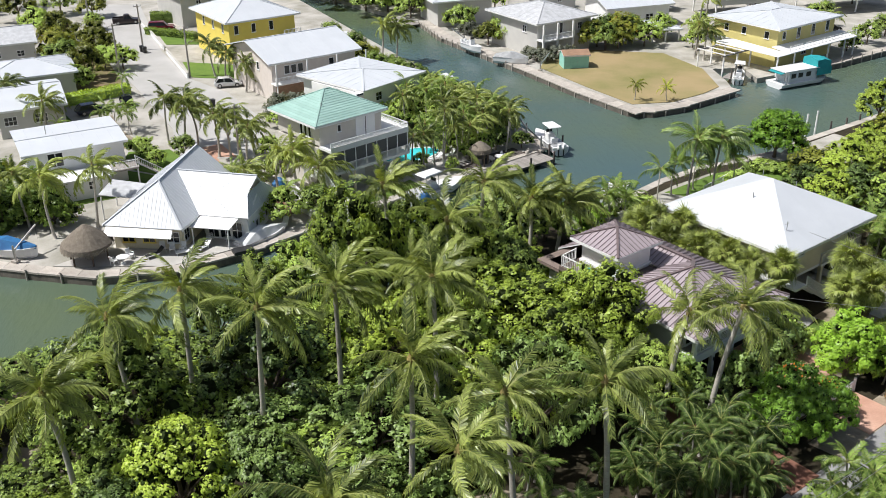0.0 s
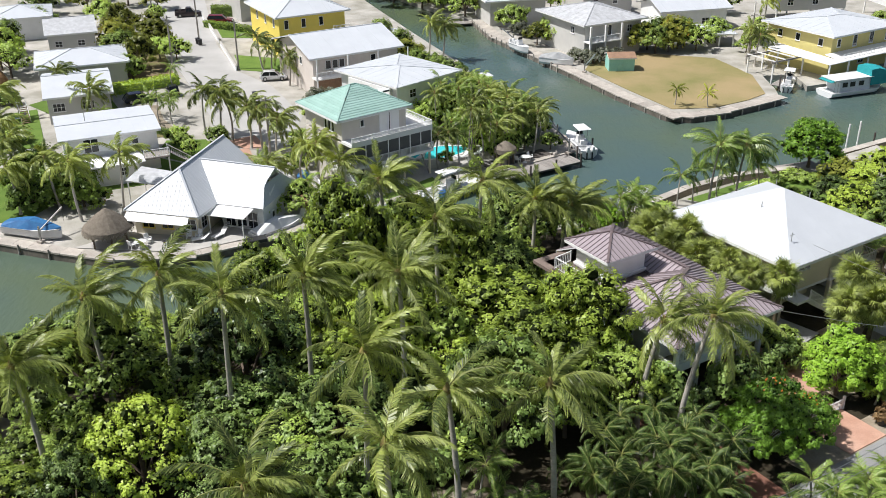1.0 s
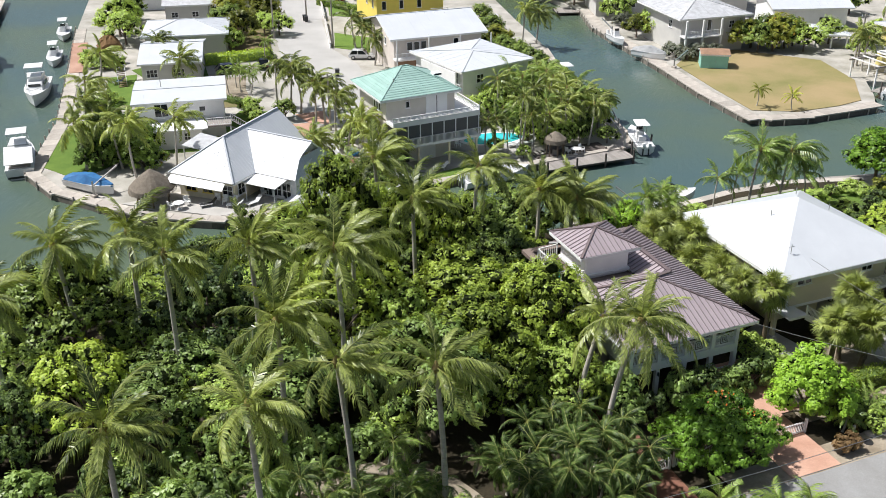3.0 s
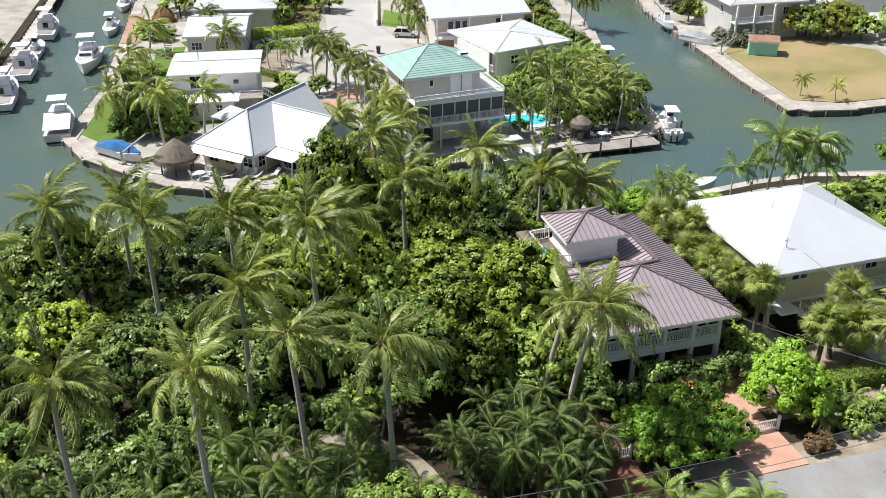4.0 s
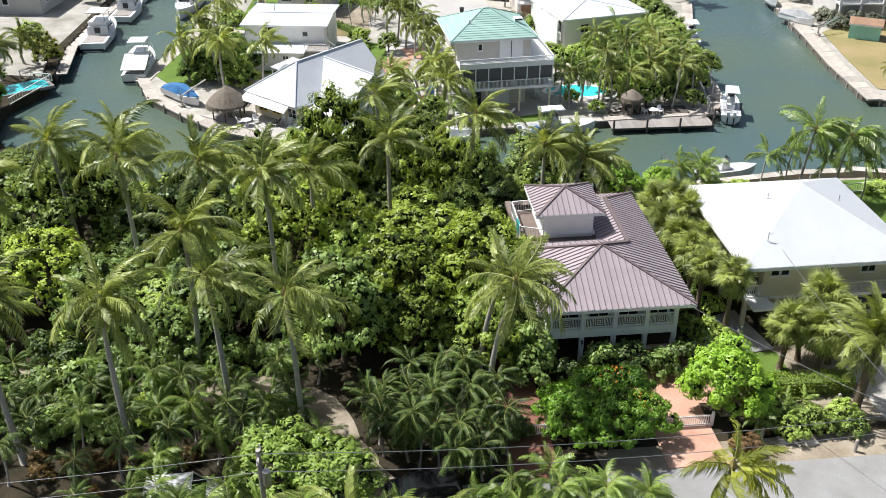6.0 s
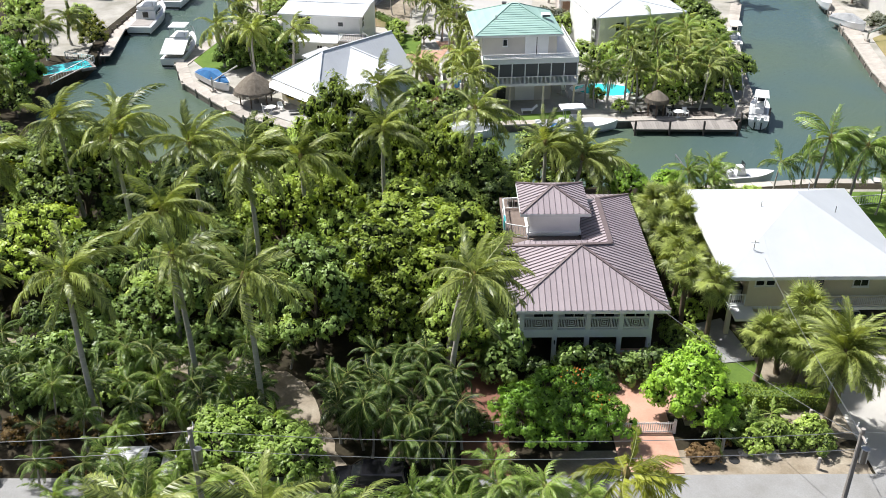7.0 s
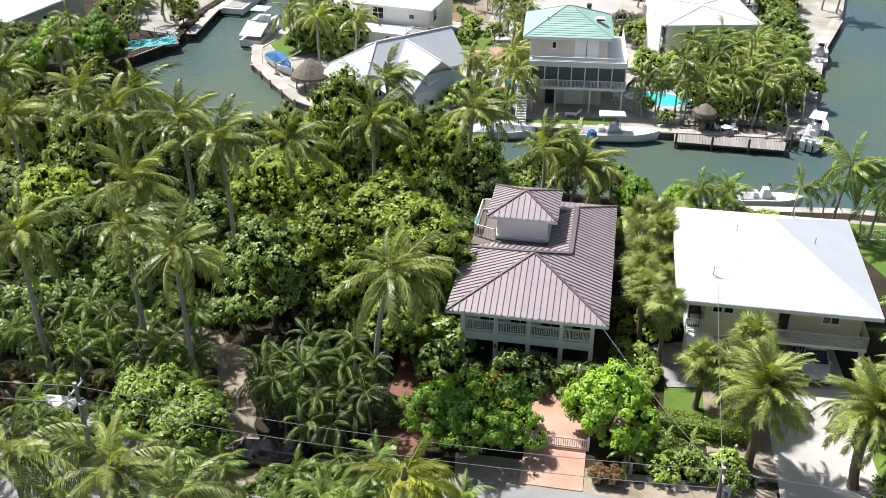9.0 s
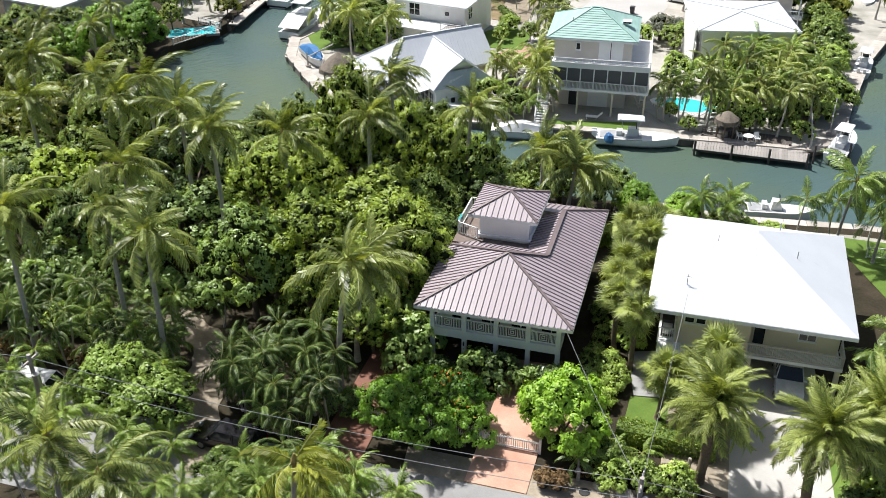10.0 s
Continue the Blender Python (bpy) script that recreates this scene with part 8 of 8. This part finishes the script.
def car(x, y, a, paint, label, L=4.4, W=1.8, H=1.5, z=0.03, kind="hatch"):
    c = thing("car", pose(x, y, z, 0, 0, a) @ pose(-L / 2, 0, 0), label, "car")
    h = H * 0.56
    body = [(0.0, 0.45, h * 0.9), (0.15, 0.28, h), (L * 0.3, 0.26, h * 1.04), (L * 0.7, 0.26, h), (L * 0.93, 0.28, h * 0.86), (L, 0.42, h * 0.62)]
    rings = []
    for px, lo, hi in body:
        k = W / 2 * (0.93 if px in (0.0, L) else 1.0)
        rings.append([(px, -k * 0.96, lo), (px, -k, (lo + hi) / 2), (px, -k * 0.93, hi), (px, k * 0.93, hi), (px, k, (lo + hi) / 2), (px, k * 0.96, lo)])
    b = part("body", Geo().loft([list(reversed(q)) for q in rings]), paint, c, smooth=False)
    if kind == "pickup":
        x0, x1, x2, x3 = 0.40, 0.44, 0.60, 0.72
    elif kind == "suv":
        x0, x1, x2, x3 = 0.02, 0.07, 0.60, 0.74
    else:
        x0, x1, x2, x3 = 0.04, 0.16, 0.56, 0.73
    k0, k1 = W * 0.45, W * 0.37
    cab = part("cabin", Geo().loft([[(L * x0, -k0, h), (L * x3, -k0, h), (L * x3, k0, h), (L * x0, k0, h)], [(L * x1, -k1, H * 0.97), (L * x2, -k1, H * 0.97), (L * x2, k1, H * 0.97), (L * x1, k1, H * 0.97)]]), M_GLASS, c, "dark tinted windows")
    part("car_roof", Geo().loft([[(L * x1 - 0.04, -k1 - 0.02, H * 0.965), (L * x2 + 0.04, -k1 - 0.02, H * 0.965), (L * x2 + 0.04, k1 + 0.02, H * 0.965), (L * x1 - 0.04, k1 + 0.02, H * 0.965)], [(L * x1 + 0.06, -k1 + 0.08, H), (L * x2 - 0.06, -k1 + 0.08, H), (L * x2 - 0.06, k1 - 0.08, H), (L * x1 + 0.06, k1 - 0.08, H)]]), paint, c)
    for s in (-1, 1):
        m = (x1 + x2) / 2
        for p, q, w in ((x3, x2, 0.07), (x0, x1, 0.1), (m, m, 0.08)):
            part("pillar", Geo().beam((L * p, s * k0 * 1.005, h), (L * q, s * k1 * 1.01, H * 0.97), w, 0.06), paint, c)
        part("mirror", Geo().box(L * 0.68, s * W * 0.5 - 0.06, h, L * 0.71, s * W * 0.5 + 0.1, h + 0.14), paint, c)
        part("headlight", Geo().box(L - 0.1, s * W * 0.34 - 0.16, h * 0.58, L + 0.015, s * W * 0.34 + 0.16, h * 0.78), M_GEL, c)
        part("tail_light", Geo().box(-0.015, s * W * 0.38 - 0.12, h * 0.6, 0.08, s * W * 0.38 + 0.12, h * 0.9), M_RED_CAR, c)
        for px in (L * 0.19, L * 0.81):
            wheel(c, px, s * (W / 2 - 0.1))
    part("grille", Geo().box(L - 0.05, -W * 0.22, h * 0.45, L + 0.012, W * 0.22, h * 0.66), M_DARK, c)
    part("bumper", Geo().box(L - 0.08, -W * 0.45, 0.3, L + 0.05, W * 0.45, 0.44), M_DARK, c)
    if kind == "pickup":
        part("truck_bed", Geo().box(0.1, -W * 0.42, h, L * 0.39, W * 0.42, h + 0.03), M_DARK, c)
        part("bed_wall", Geo().box(0.05, -W * 0.47, h, L * 0.4, -W * 0.42, h + 0.3).box(0.05, W * 0.42, h, L * 0.4, W * 0.47, h + 0.3).box(0.03, -W * 0.42, h, 0.1, W * 0.42, h + 0.3), paint, c)
    return c


car(17.5, 44.0, 216, M_BLACK_CAR, "black four-door car parked under trees by the lane", 4.8, 1.9, 1.6, kind="suv")
car(34.8, 78.4, -52, M_WHITE_CAR, "white pickup truck parked nose out in the carport", 5.4, 2.0, 1.8, 0.08, "pickup")
car(-33.6, 143.4, 14, M_WHITE_CAR, "white hatchback parked on the pale street", 4.2, 1.75, 1.5, -0.44)
car(-53.8, 181.6, 8, M_RED_CAR, "dark red estate car beside the lawn", 4.9, 1.85, 1.6, -0.44, "suv")
car(-50.3, 130.6, 35, M_NAVY_CAR, "dark blue car parked in a sandy yard", 4.6, 1.8, 1.5, -0.44)
car(-76.6, 170.2, 20, M_WHITE_CAR, "white pickup truck beside a house", 5.2, 1.9, 1.7, -0.48, "pickup")
car(-62.0, 187.0, 20, M_BROWN_CAR, "dark pickup truck at the far end of the street", 5.2, 1.9, 1.8, -0.44, "pickup")
car(-22.4, 100.4, 130, M_BROWN_CAR, "dark car tucked between two houses", 4.4, 1.8, 1.5, -0.48)
car(6.0, 36.0, 40, M_WHITE_CAR, "white van half hidden by palms beside the lane", 5.0, 1.95, 2.1, 0.0, "suv")
car(70.5, 176.0, 20, M_BLACK_CAR, "black car on the far street", 4.6, 1.8, 1.5, -0.48)
car(31.0, 174.0, 200, M_RED_CAR, "dark red car on the far street", 4.6, 1.8, 1.5, -0.48)
car(-46.6, 134.4, 120, M_BLACK_CAR, "small black buggy by the hedge", 3.0, 1.5, 1.6, -0.48)


# ---- poles and wires ----
def utility_pole(x, y, z, h, label, can=False, arm=0):
    p = thing("utility_pole", pose(x, y, z), label, "pole")
    part("shaft", Geo().tube([(0, 0, 0), (0, 0, h)], [0.17, 0.12], 9), M_POLE, p)
    part("crossarm", Geo().beam((-0.7 * math.cos(arm), -0.7 * math.sin(arm), h - 0.4), (0.7 * math.cos(arm), 0.7 * math.sin(arm), h - 0.4), 0.1, 0.1), M_POLE, p)
    for s in (-0.6, 0, 0.6):
        part("insulator", Geo().tube([(s * math.cos(arm), s * math.sin(arm), h - 0.35), (s * math.cos(arm), s * math.sin(arm), h - 0.1)], [0.05, 0.03], 6), M_GEL, p)
    if can:
        part("transformer", Geo().tube([(0.35, 0.05, h - 2.1), (0.35, 0.05, h - 1.2)], [0.22, 0.22], 10), M_STEEL, p, "grey transformer can")


utility_pole(14.3, 34.3, 0, 9.6, "grey wooden utility pole with a transformer", True, 2.2)
utility_pole(41.4, 55.8, 0, 9.0, "grey wooden utility pole beside the driveway", True, 2.2)
for x, y, h in ((-40.9, 149.2, 8), (-53.1, 166.4, 8), (-52.9, 151.8, 8), (-67.7, 182.7, 8.5), (-25.6, 110.2, 7.5), (-56, 199, 8), (42.2, 159.6, 8)):
    utility_pole(x, y, -0.5, h, "tall grey street pole", False, 0.6)


def wire(p, q, sag, label):
    p, q = Vector(p), Vector(q)
    pts = []
    for i in range(13):
        s = i / 12
        c = p.lerp(q, s)
        pts.append((c.x, c.y, c.z - 4 * sag * s * (1 - s)))
    solid("cable", Geo().tube(pts, [0.018] * 13, 5), M_STEEL, pose(0, 0, 0), label, "cable")


wire((14.3, 34.3, 9.4), (41.4, 55.8, 8.8), 0.7, "thin overhead power cable along the lane")
wire((14.3, 34.3, 8.2), (41.4, 55.8, 7.6), 0.7, "thin overhead telephone cable along the lane")
wire((-12.0, 13.5, 9.4), (14.3, 34.3, 9.4), 0.7, "thin overhead power cable along the lane")
wire((-12.0, 13.5, 8.2), (14.3, 34.3, 8.2), 0.7, "thin overhead telephone cable along the lane")
wire((41.4, 55.8, 8.8), (68, 77, 9), 0.7, "thin overhead power cable along the lane")
wire((41.4, 55.8, 8.4), (26.1, 65.1, 5.0), 0.3, "service cable from the pole to the house")
wire((41.4, 55.8, 8.6), (30.0, 72.2, 7.3), 0.3, "service cable from the pole to the roof mast")


# ---- fences and gates ----
def picket(name, u0, u1, v, h, label):
    f = thing(name, BR @ pose(0, v, 0.05), label, name.replace("_", " "))
    part("rail", Geo().box(u0, -0.03, 0.12, u1, 0.03, 0.2).box(u0, -0.03, h - 0.16, u1, 0.03, h - 0.08), M_WHITE, f)
    me = Geo().box(-0.025, -0.02, 0, 0.025, 0.02, h).mesh("picket", M_WHITE)
    n = int((u1 - u0) / 0.14)
    for i in range(n + 1):
        part("picket", me, None, f, at=pose(u0 + (u1 - u0) * i / n, 0, 0))
    for u in (u0, u1):
        part("post", Geo().box(u - 0.08, -0.08, 0, u + 0.08, 0.08, h + 0.2), M_WHITE, f)


picket("gate", 6.9, 10.5, -6.8, 0.95, "white picket gate across the red driveway")
picket("gate", -2.8, -0.4, -6.6, 0.95, "white picket gate across the shaded driveway")
picket("fence", 0.0, 6.6, -6.5, 0.9, "white picket fence behind the feathery trees")
wall = thing("garden_wall", pose(0, 0, -0.46), "low white concrete garden wall along the street", "wall")
for p, q in (((-40.9, 148.0), (-48.4, 164.0)), ((-49.2, 165.8), (-58.8, 186.0))):
    part("wall", Geo().beam((*p, 0.4), (*q, 0.4), 0.2, 0.8), M_WHITE, wall)
    part("coping", Geo().beam((*p, 0.84), (*q, 0.84), 0.3, 0.08), M_CONCRETE, wall)
wall = thing("garden_wall", pose(0, 0, -0.46), "low pale garden wall between two houses", "wall")
for p, q in (((-24.8, 105.8), (-17.6, 97.0)), ((-16.8, 96.0), (-14.0, 92.8))):
    part("wall", Geo().beam((*p, 0.5), (*q, 0.5), 0.18, 1.0), M_WHITE, wall)


# ---- small things ----
def wheelie_bin(x, y, z, a):
    b = thing("rubbish_bin", pose(x, y, z, 0, 0, a), "dark wheeled rubbish bin on the street edge", "bin")
    part("bin", Geo().loft([[(-0.24, -0.28, 0.05), (0.24, -0.28, 0.05), (0.24, 0.28, 0.05), (-0.24, 0.28, 0.05)], [(-0.32, -0.38, 1.0), (0.32, -0.38, 1.0), (0.32, 0.38, 1.0), (-0.32, 0.38, 1.0)]]), M_DARK, b)
    part("lid", Geo().box(-0.34, -0.42, 1.0, 0.34, 0.4, 1.08), M_DARK, b)
    for s in (-0.22, 0.22):
        part("wheel", Geo().tube([(s - 0.04, 0.32, 0.12), (s + 0.04, 0.32, 0.12)], [0.12, 0.12], 10), M_TYRE, b)


for x, y in ((-52.9, 165.0), (-52.2, 164.2), (-33.8, 133.2), (-19.6, 98.6)):
    wheelie_bin(x, y, -0.46, 30)


def lounger(x, y, z, a, cloth, label):
    c = thing("sun_lounger", pose(x, y, z, 0, 0, a), label, "lounger")
    part("frame", Geo().box(0, 0, 0.28, 1.3, 0.06, 0.34).box(0, 0.6, 0.28, 1.3, 0.66, 0.34), M_WHITE, c)
    part("seat", Geo().box(0, 0.06, 0.3, 1.3, 0.6, 0.36), cloth, c)
    part("backrest", Geo().beam((1.3, 0.33, 0.34), (1.85, 0.33, 0.85), 0.6, 0.06), cloth, c)
    for px, py in ((0.1, 0.03), (1.2, 0.03), (0.1, 0.63), (1.2, 0.63)):
        part("leg", Geo().box(px - 0.03, py - 0.03, 0, px + 0.03, py + 0.03, 0.28), M_WHITE, c)


for x, y, a in ((-27.0, 84.2, 20), (-24.8, 85.0, 60), (-22.8, 87.4, 30), (-17.2, 90.0, 80), (-2.0, 109.6, 40), (-0.4, 110.8, 40), (-6.6, 109.0, 70), (2.0, 111.6, 10), (-8.6, 100.0, 40)):
    lounger(x, y, -0.40, a, M_WHITE, "white sun lounger on a waterside terrace")
lounger(-29.6, 83.4, -0.40, 40, M_DARK, "dark sun lounger on a waterside terrace")


def patio_chair(x, y, z, a):
    c = thing("patio_chair", pose(x, y, z, 0, 0, a), "white plastic patio chair on the terrace", "chair", "chairs on the terrace")
    part("seat", Geo().box(-0.27, -0.27, 0.40, 0.27, 0.27, 0.45), M_WHITE, c)
    part("backrest", Geo().beam((0, 0.26, 0.45), (0, 0.38, 0.98), 0.54, 0.05), M_WHITE, c)
    for sx in (-0.24, 0.24):
        part("armrest", Geo().box(sx - 0.03, -0.25, 0.64, sx + 0.03, 0.3, 0.68).box(sx - 0.02, -0.25, 0.45, sx + 0.02, -0.21, 0.64), M_WHITE, c)
        for sy in (-0.24, 0.24):
            part("leg", Geo().beam((sx, sy, 0.42), (sx * 1.1, sy * 1.15, 0), 0.05, 0.05), M_WHITE, c)
    return c


first_chair = patio_chair(-28.6, 85.4, -0.40, 20)
for x, y, a in ((-27.6, 85.2, 10), (-26.6, 85.3, 345), (-24.6, 88.4, 120), (-23.4, 89.2, 250), (-24.2, 90.0, 190), (-31.4, 83.9, 60), (-32.6, 82.6, 150), (-37.6, 84.8, 300), (-8.2, 108.6, 40), (-0.4, 108.4, 90), (6.8, 110.6, 60), (5.3, 109.6, 150)):
    copy_thing(first_chair, pose(x, y, -0.40, 0, 0, a))


def patio_table(x, y, z):
    t = thing("patio_table", pose(x, y, z), "round white patio table on the terrace", "table")
    part("tabletop", Geo().tube([(0, 0, 0.7), (0, 0, 0.74)], [0.6, 0.6], 16), M_WHITE, t)
    part("pedestal", Geo().tube([(0, 0, 0), (0, 0, 0.05), (0, 0, 0.7)], [0.3, 0.06, 0.05], 8), M_WHITE, t)


for x, y in ((-31.8, 82.8), (-23.6, 90.2), (6.2, 109.8)):
    patio_table(x, y, -0.40)


def garden_shed():
    s = thing("shed", pose(2.6, 71.4, 0, 0, 0, 37.8), "small white shed with a dark green roof", "shed")
    walls(s, 0, 0, 2.2, 2.6, 0, 2.0, M_WHITE)
    roof(s, slopes_gable(-0.15, -0.2, 2.35, 2.8, 2.0, 0.6), M_FROND_DARK, 0.5, rib=0.02, fascia=0.1)
    for gx in (0.02, 2.08):
        gable_end(s, gx, 0, 2.6, 2.0, 0.55, M_WHITE, 0.1)


garden_shed()
solid("towel", Geo().box(-0.03, -0.5, -0.9, 0.0, 0.5, 0.03).box(0.0, -0.5, 0.0, 0.1, 0.5, 0.03), M_TEAL, BR @ pose(0.33, 11.0, 6.36), "teal towel hung over the roof-deck railing", "towel")


def planter(x, y, label):
    p = thing("planter", pose(x, y, 0.03), label, "planter")
    part("pot", Geo().tube([(0, 0, 0), (0, 0, 0.5), (0, 0, 0.55)], [0.28, 0.38, 0.38], 10), M_DARK, p)
    part("dry_plant", crown_mesh(3, 0.6, 0.9, 9, 640, 0.2, M_LEAF_DRY), None, p, "dry brown plant", at=pose(0, 0, 0.3))


planter(32.3, 57.9, "dark pot with a dried brown plant by the gate")
planter(33.0, 58.5, "dark pot with a dried brown plant by the gate")


def rock(x, y, s, seed):
    r = rng(seed)
    rings = []
    for zz, k in ((0, 1), (0.35, 1.05), (0.7, 0.7), (0.85, 0.25)):
        rings.append([(s * k * (0.8 + 0.4 * r.random()) * math.cos(i * math.pi / 4), s * 0.7 * k * (0.8 + 0.4 * r.random()) * math.sin(i * math.pi / 4), s * 0.7 * zz) for i in range(8)])
    solid("boulder", Geo().loft(rings), M_SEAWALL, pose(x, y, 0.02), "pale limestone boulder on the verge", "boulder")


rock(35.8, 61.4, 0.6, 4)
rock(34.4, 60.6, 0.4, 5)
solid("manhole_cover", Geo().tube([(0, 0, 0), (0, 0, 0.03)], [0.35, 0.34], 14), M_DARK, pose(34.2, 59.6, 0.03), "round dark service cover in the verge", "cover")
for i, (x, y) in enumerate(((33.2, 60.0), (38.6, 62.0), (36.6, 66.2))):
    solid("bollard", Geo().tube([(0, 0, 0), (0, 0, 0.9), (0, 0, 0.95)], [0.12, 0.11, 0.05], 8), M_SEAWALL, pose(x, y, 0.03), "short grey concrete bollard by the verge", "bollard")
for i, (x, y) in enumerate(((46.9, 119.4), (48.6, 120.6), (53.2, 122.0), (55.6, 123.6), (50.6, 120.6), (12.6, 112.6), (14.6, 115.8))):
    solid("mooring_pile", Geo().tube([(0, 0, -2.4), (0, 0, 2.6 if i < 2 else 1.2)], [0.14, 0.12], 8), M_PILE if i > 1 else M_WHITE, pose(x, y, -0.4), "weathered mooring pile standing in the canal edge", "pile")
rail_wr = thing("fence", pose(28.2, 97.9, 0, 0, 0, 46), "white picket fence at the canal behind the house", "fence")
railing(rail_wr, (0, 0, 0), (5.6, 0, 0), 1.0, 0.25)


# ---- yards of the middle shore ----
def mulch_pile(x, y, z, r, h, seed):
    """A rounded, lumpy heap."""
    q = rng(seed)
    rings = []
    for i in range(7):
        s = i / 6
        rings.append([(math.cos(a) * r * (1 - s ** 1.6) * (0.85 + 0.3 * q.random()) + 0.01, math.sin(a) * r * 0.8 * (1 - s ** 1.6) * (0.85 + 0.3 * q.random()), h * math.sin(s * math.pi / 2) * (0.92 + 0.12 * q.random())) for a in (j * math.pi / 9 for j in range(18))])
    return solid("mulch_pile", Geo().loft(rings), M_THATCH_BROWN, pose(x, y, z), "rounded heap of brown palm mulch", "mulch")


M_GREEN_CANVAS = surface("dark_green_boards", (0.03, 0.10, 0.06), rough=0.6, vary=0.1)
M_THATCH_BROWN = surface("brown_mulch", (0.30, 0.19, 0.10), (0.20, 0.12, 0.06), rough=0.95, scale=2, fine=14, vary=0.25, bump=0.8, spec=0.1)
mulch_pile(-76.6, 138.4, -0.5, 2.2, 2.4, 3)
stairs_ob = thing("outdoor_stairs", pose(-62.6, 119.4, -0.5, 0, 0, 35), "weathered brown wooden stairs beside a white house", "stairs")
for i in range(9):
    part("tread", Geo().box(0, 0.28 * i, 0.19 * i + 0.15, 1.1, 0.28 * i + 0.27, 0.19 * i + 0.19), M_RUST, stairs_ob)
for px in (-0.05, 1.1):
    part("stringer", Geo().beam((px + 0.025, 0, 0.12), (px + 0.025, 2.5, 1.82), 0.05, 0.22), M_RUST, stairs_ob)
    part("handrail", Geo().beam((px + 0.025, 0, 1.0), (px + 0.025, 2.5, 2.7), 0.06, 0.06), M_WHITE, stairs_ob)
    for k in (0.05, 1.25, 2.45):
        part("post", Geo().beam((px + 0.025, k, 0.68 * k), (px + 0.025, k, 1.0 + 0.68 * k), 0.06, 0.06), M_WHITE, stairs_ob)
lounger(-64.2, 120.4, -0.42, 50, M_BLUE, "blue and white sun lounger on the lawn")
wall_ob = thing("garden_wall", pose(0, 0, 0), "low white plastered garden wall between two houses", "wall")
for p, q in (((-17.9, 101.0), (-16.2, 98.0)), ((-16.2, 97.9), (-14.6, 95.0))):
    part("wall_panel", Geo().beam((p[0], p[1], 0.05), (q[0], q[1], 0.05), 0.2, 1.1), M_WHITE, wall_ob)
for x, y in ((-17.95, 101.1), (-16.2, 97.95), (-14.55, 94.9)):
    part("pier", Geo().box(x - 0.2, y - 0.2, -0.5, x + 0.2, y + 0.2, 0.8), M_WHITE, wall_ob)
tarp = rng(8)
solid("tarpaulin", Geo().loft([[(math.cos(a) * k * (0.8 + 0.4 * tarp.random()), math.sin(a) * k * 0.7 * (0.8 + 0.4 * tarp.random()), zz) for a in (j * math.pi / 6 for j in range(12))] for k, zz in ((0.75, 0), (0.85, 0.35), (0.6, 0.75), (0.2, 1.0))]), M_BLUE, pose(-19.6, 102.6, -0.42), "rumpled bright blue tarp over a bin", "tarp")
solid("tarpaulin", Geo().loft([[(math.cos(a) * k * (0.8 + 0.4 * tarp.random()), math.sin(a) * k * 0.7 * (0.8 + 0.4 * tarp.random()), zz) for a in (j * math.pi / 6 for j in range(12))] for k, zz in ((0.55, 0), (0.65, 0.35), (0.45, 0.8), (0.15, 1.0))]), M_BLUE, pose(-2.7, 97.9, -0.42), "blue tarp bundle on the canal wall", "tarp")
solid("spa_cover", Geo().box(-1.0, -0.55, 0, 1.0, 0.55, 0.35), M_DARK, pose(-20.6, 85.2, -0.42, 0, 0, 30), "dark rectangular spa cover on the terrace", "spa cover")
store = thing("bin_store", pose(2.6, 71.0, 0, 0, 0, 54), "dark green bin store with a white slatted side", "bin store")
part("body", Geo().box(0, 0, 0, 2.0, 1.6, 1.7), M_GREEN_CANVAS, store)
part("lid", Geo().plate([(-0.08, -0.08, 1.8), (2.08, -0.08, 1.8), (2.08, 1.68, 1.95), (-0.08, 1.68, 1.95)], 0.08), M_GREEN_CANVAS, store)
for i in range(6):
    part("slat", Geo().box(2.0, 0.05 + 0.26 * i, 0.05, 2.05, 0.22 + 0.26 * i, 1.7), M_WHITE, store)
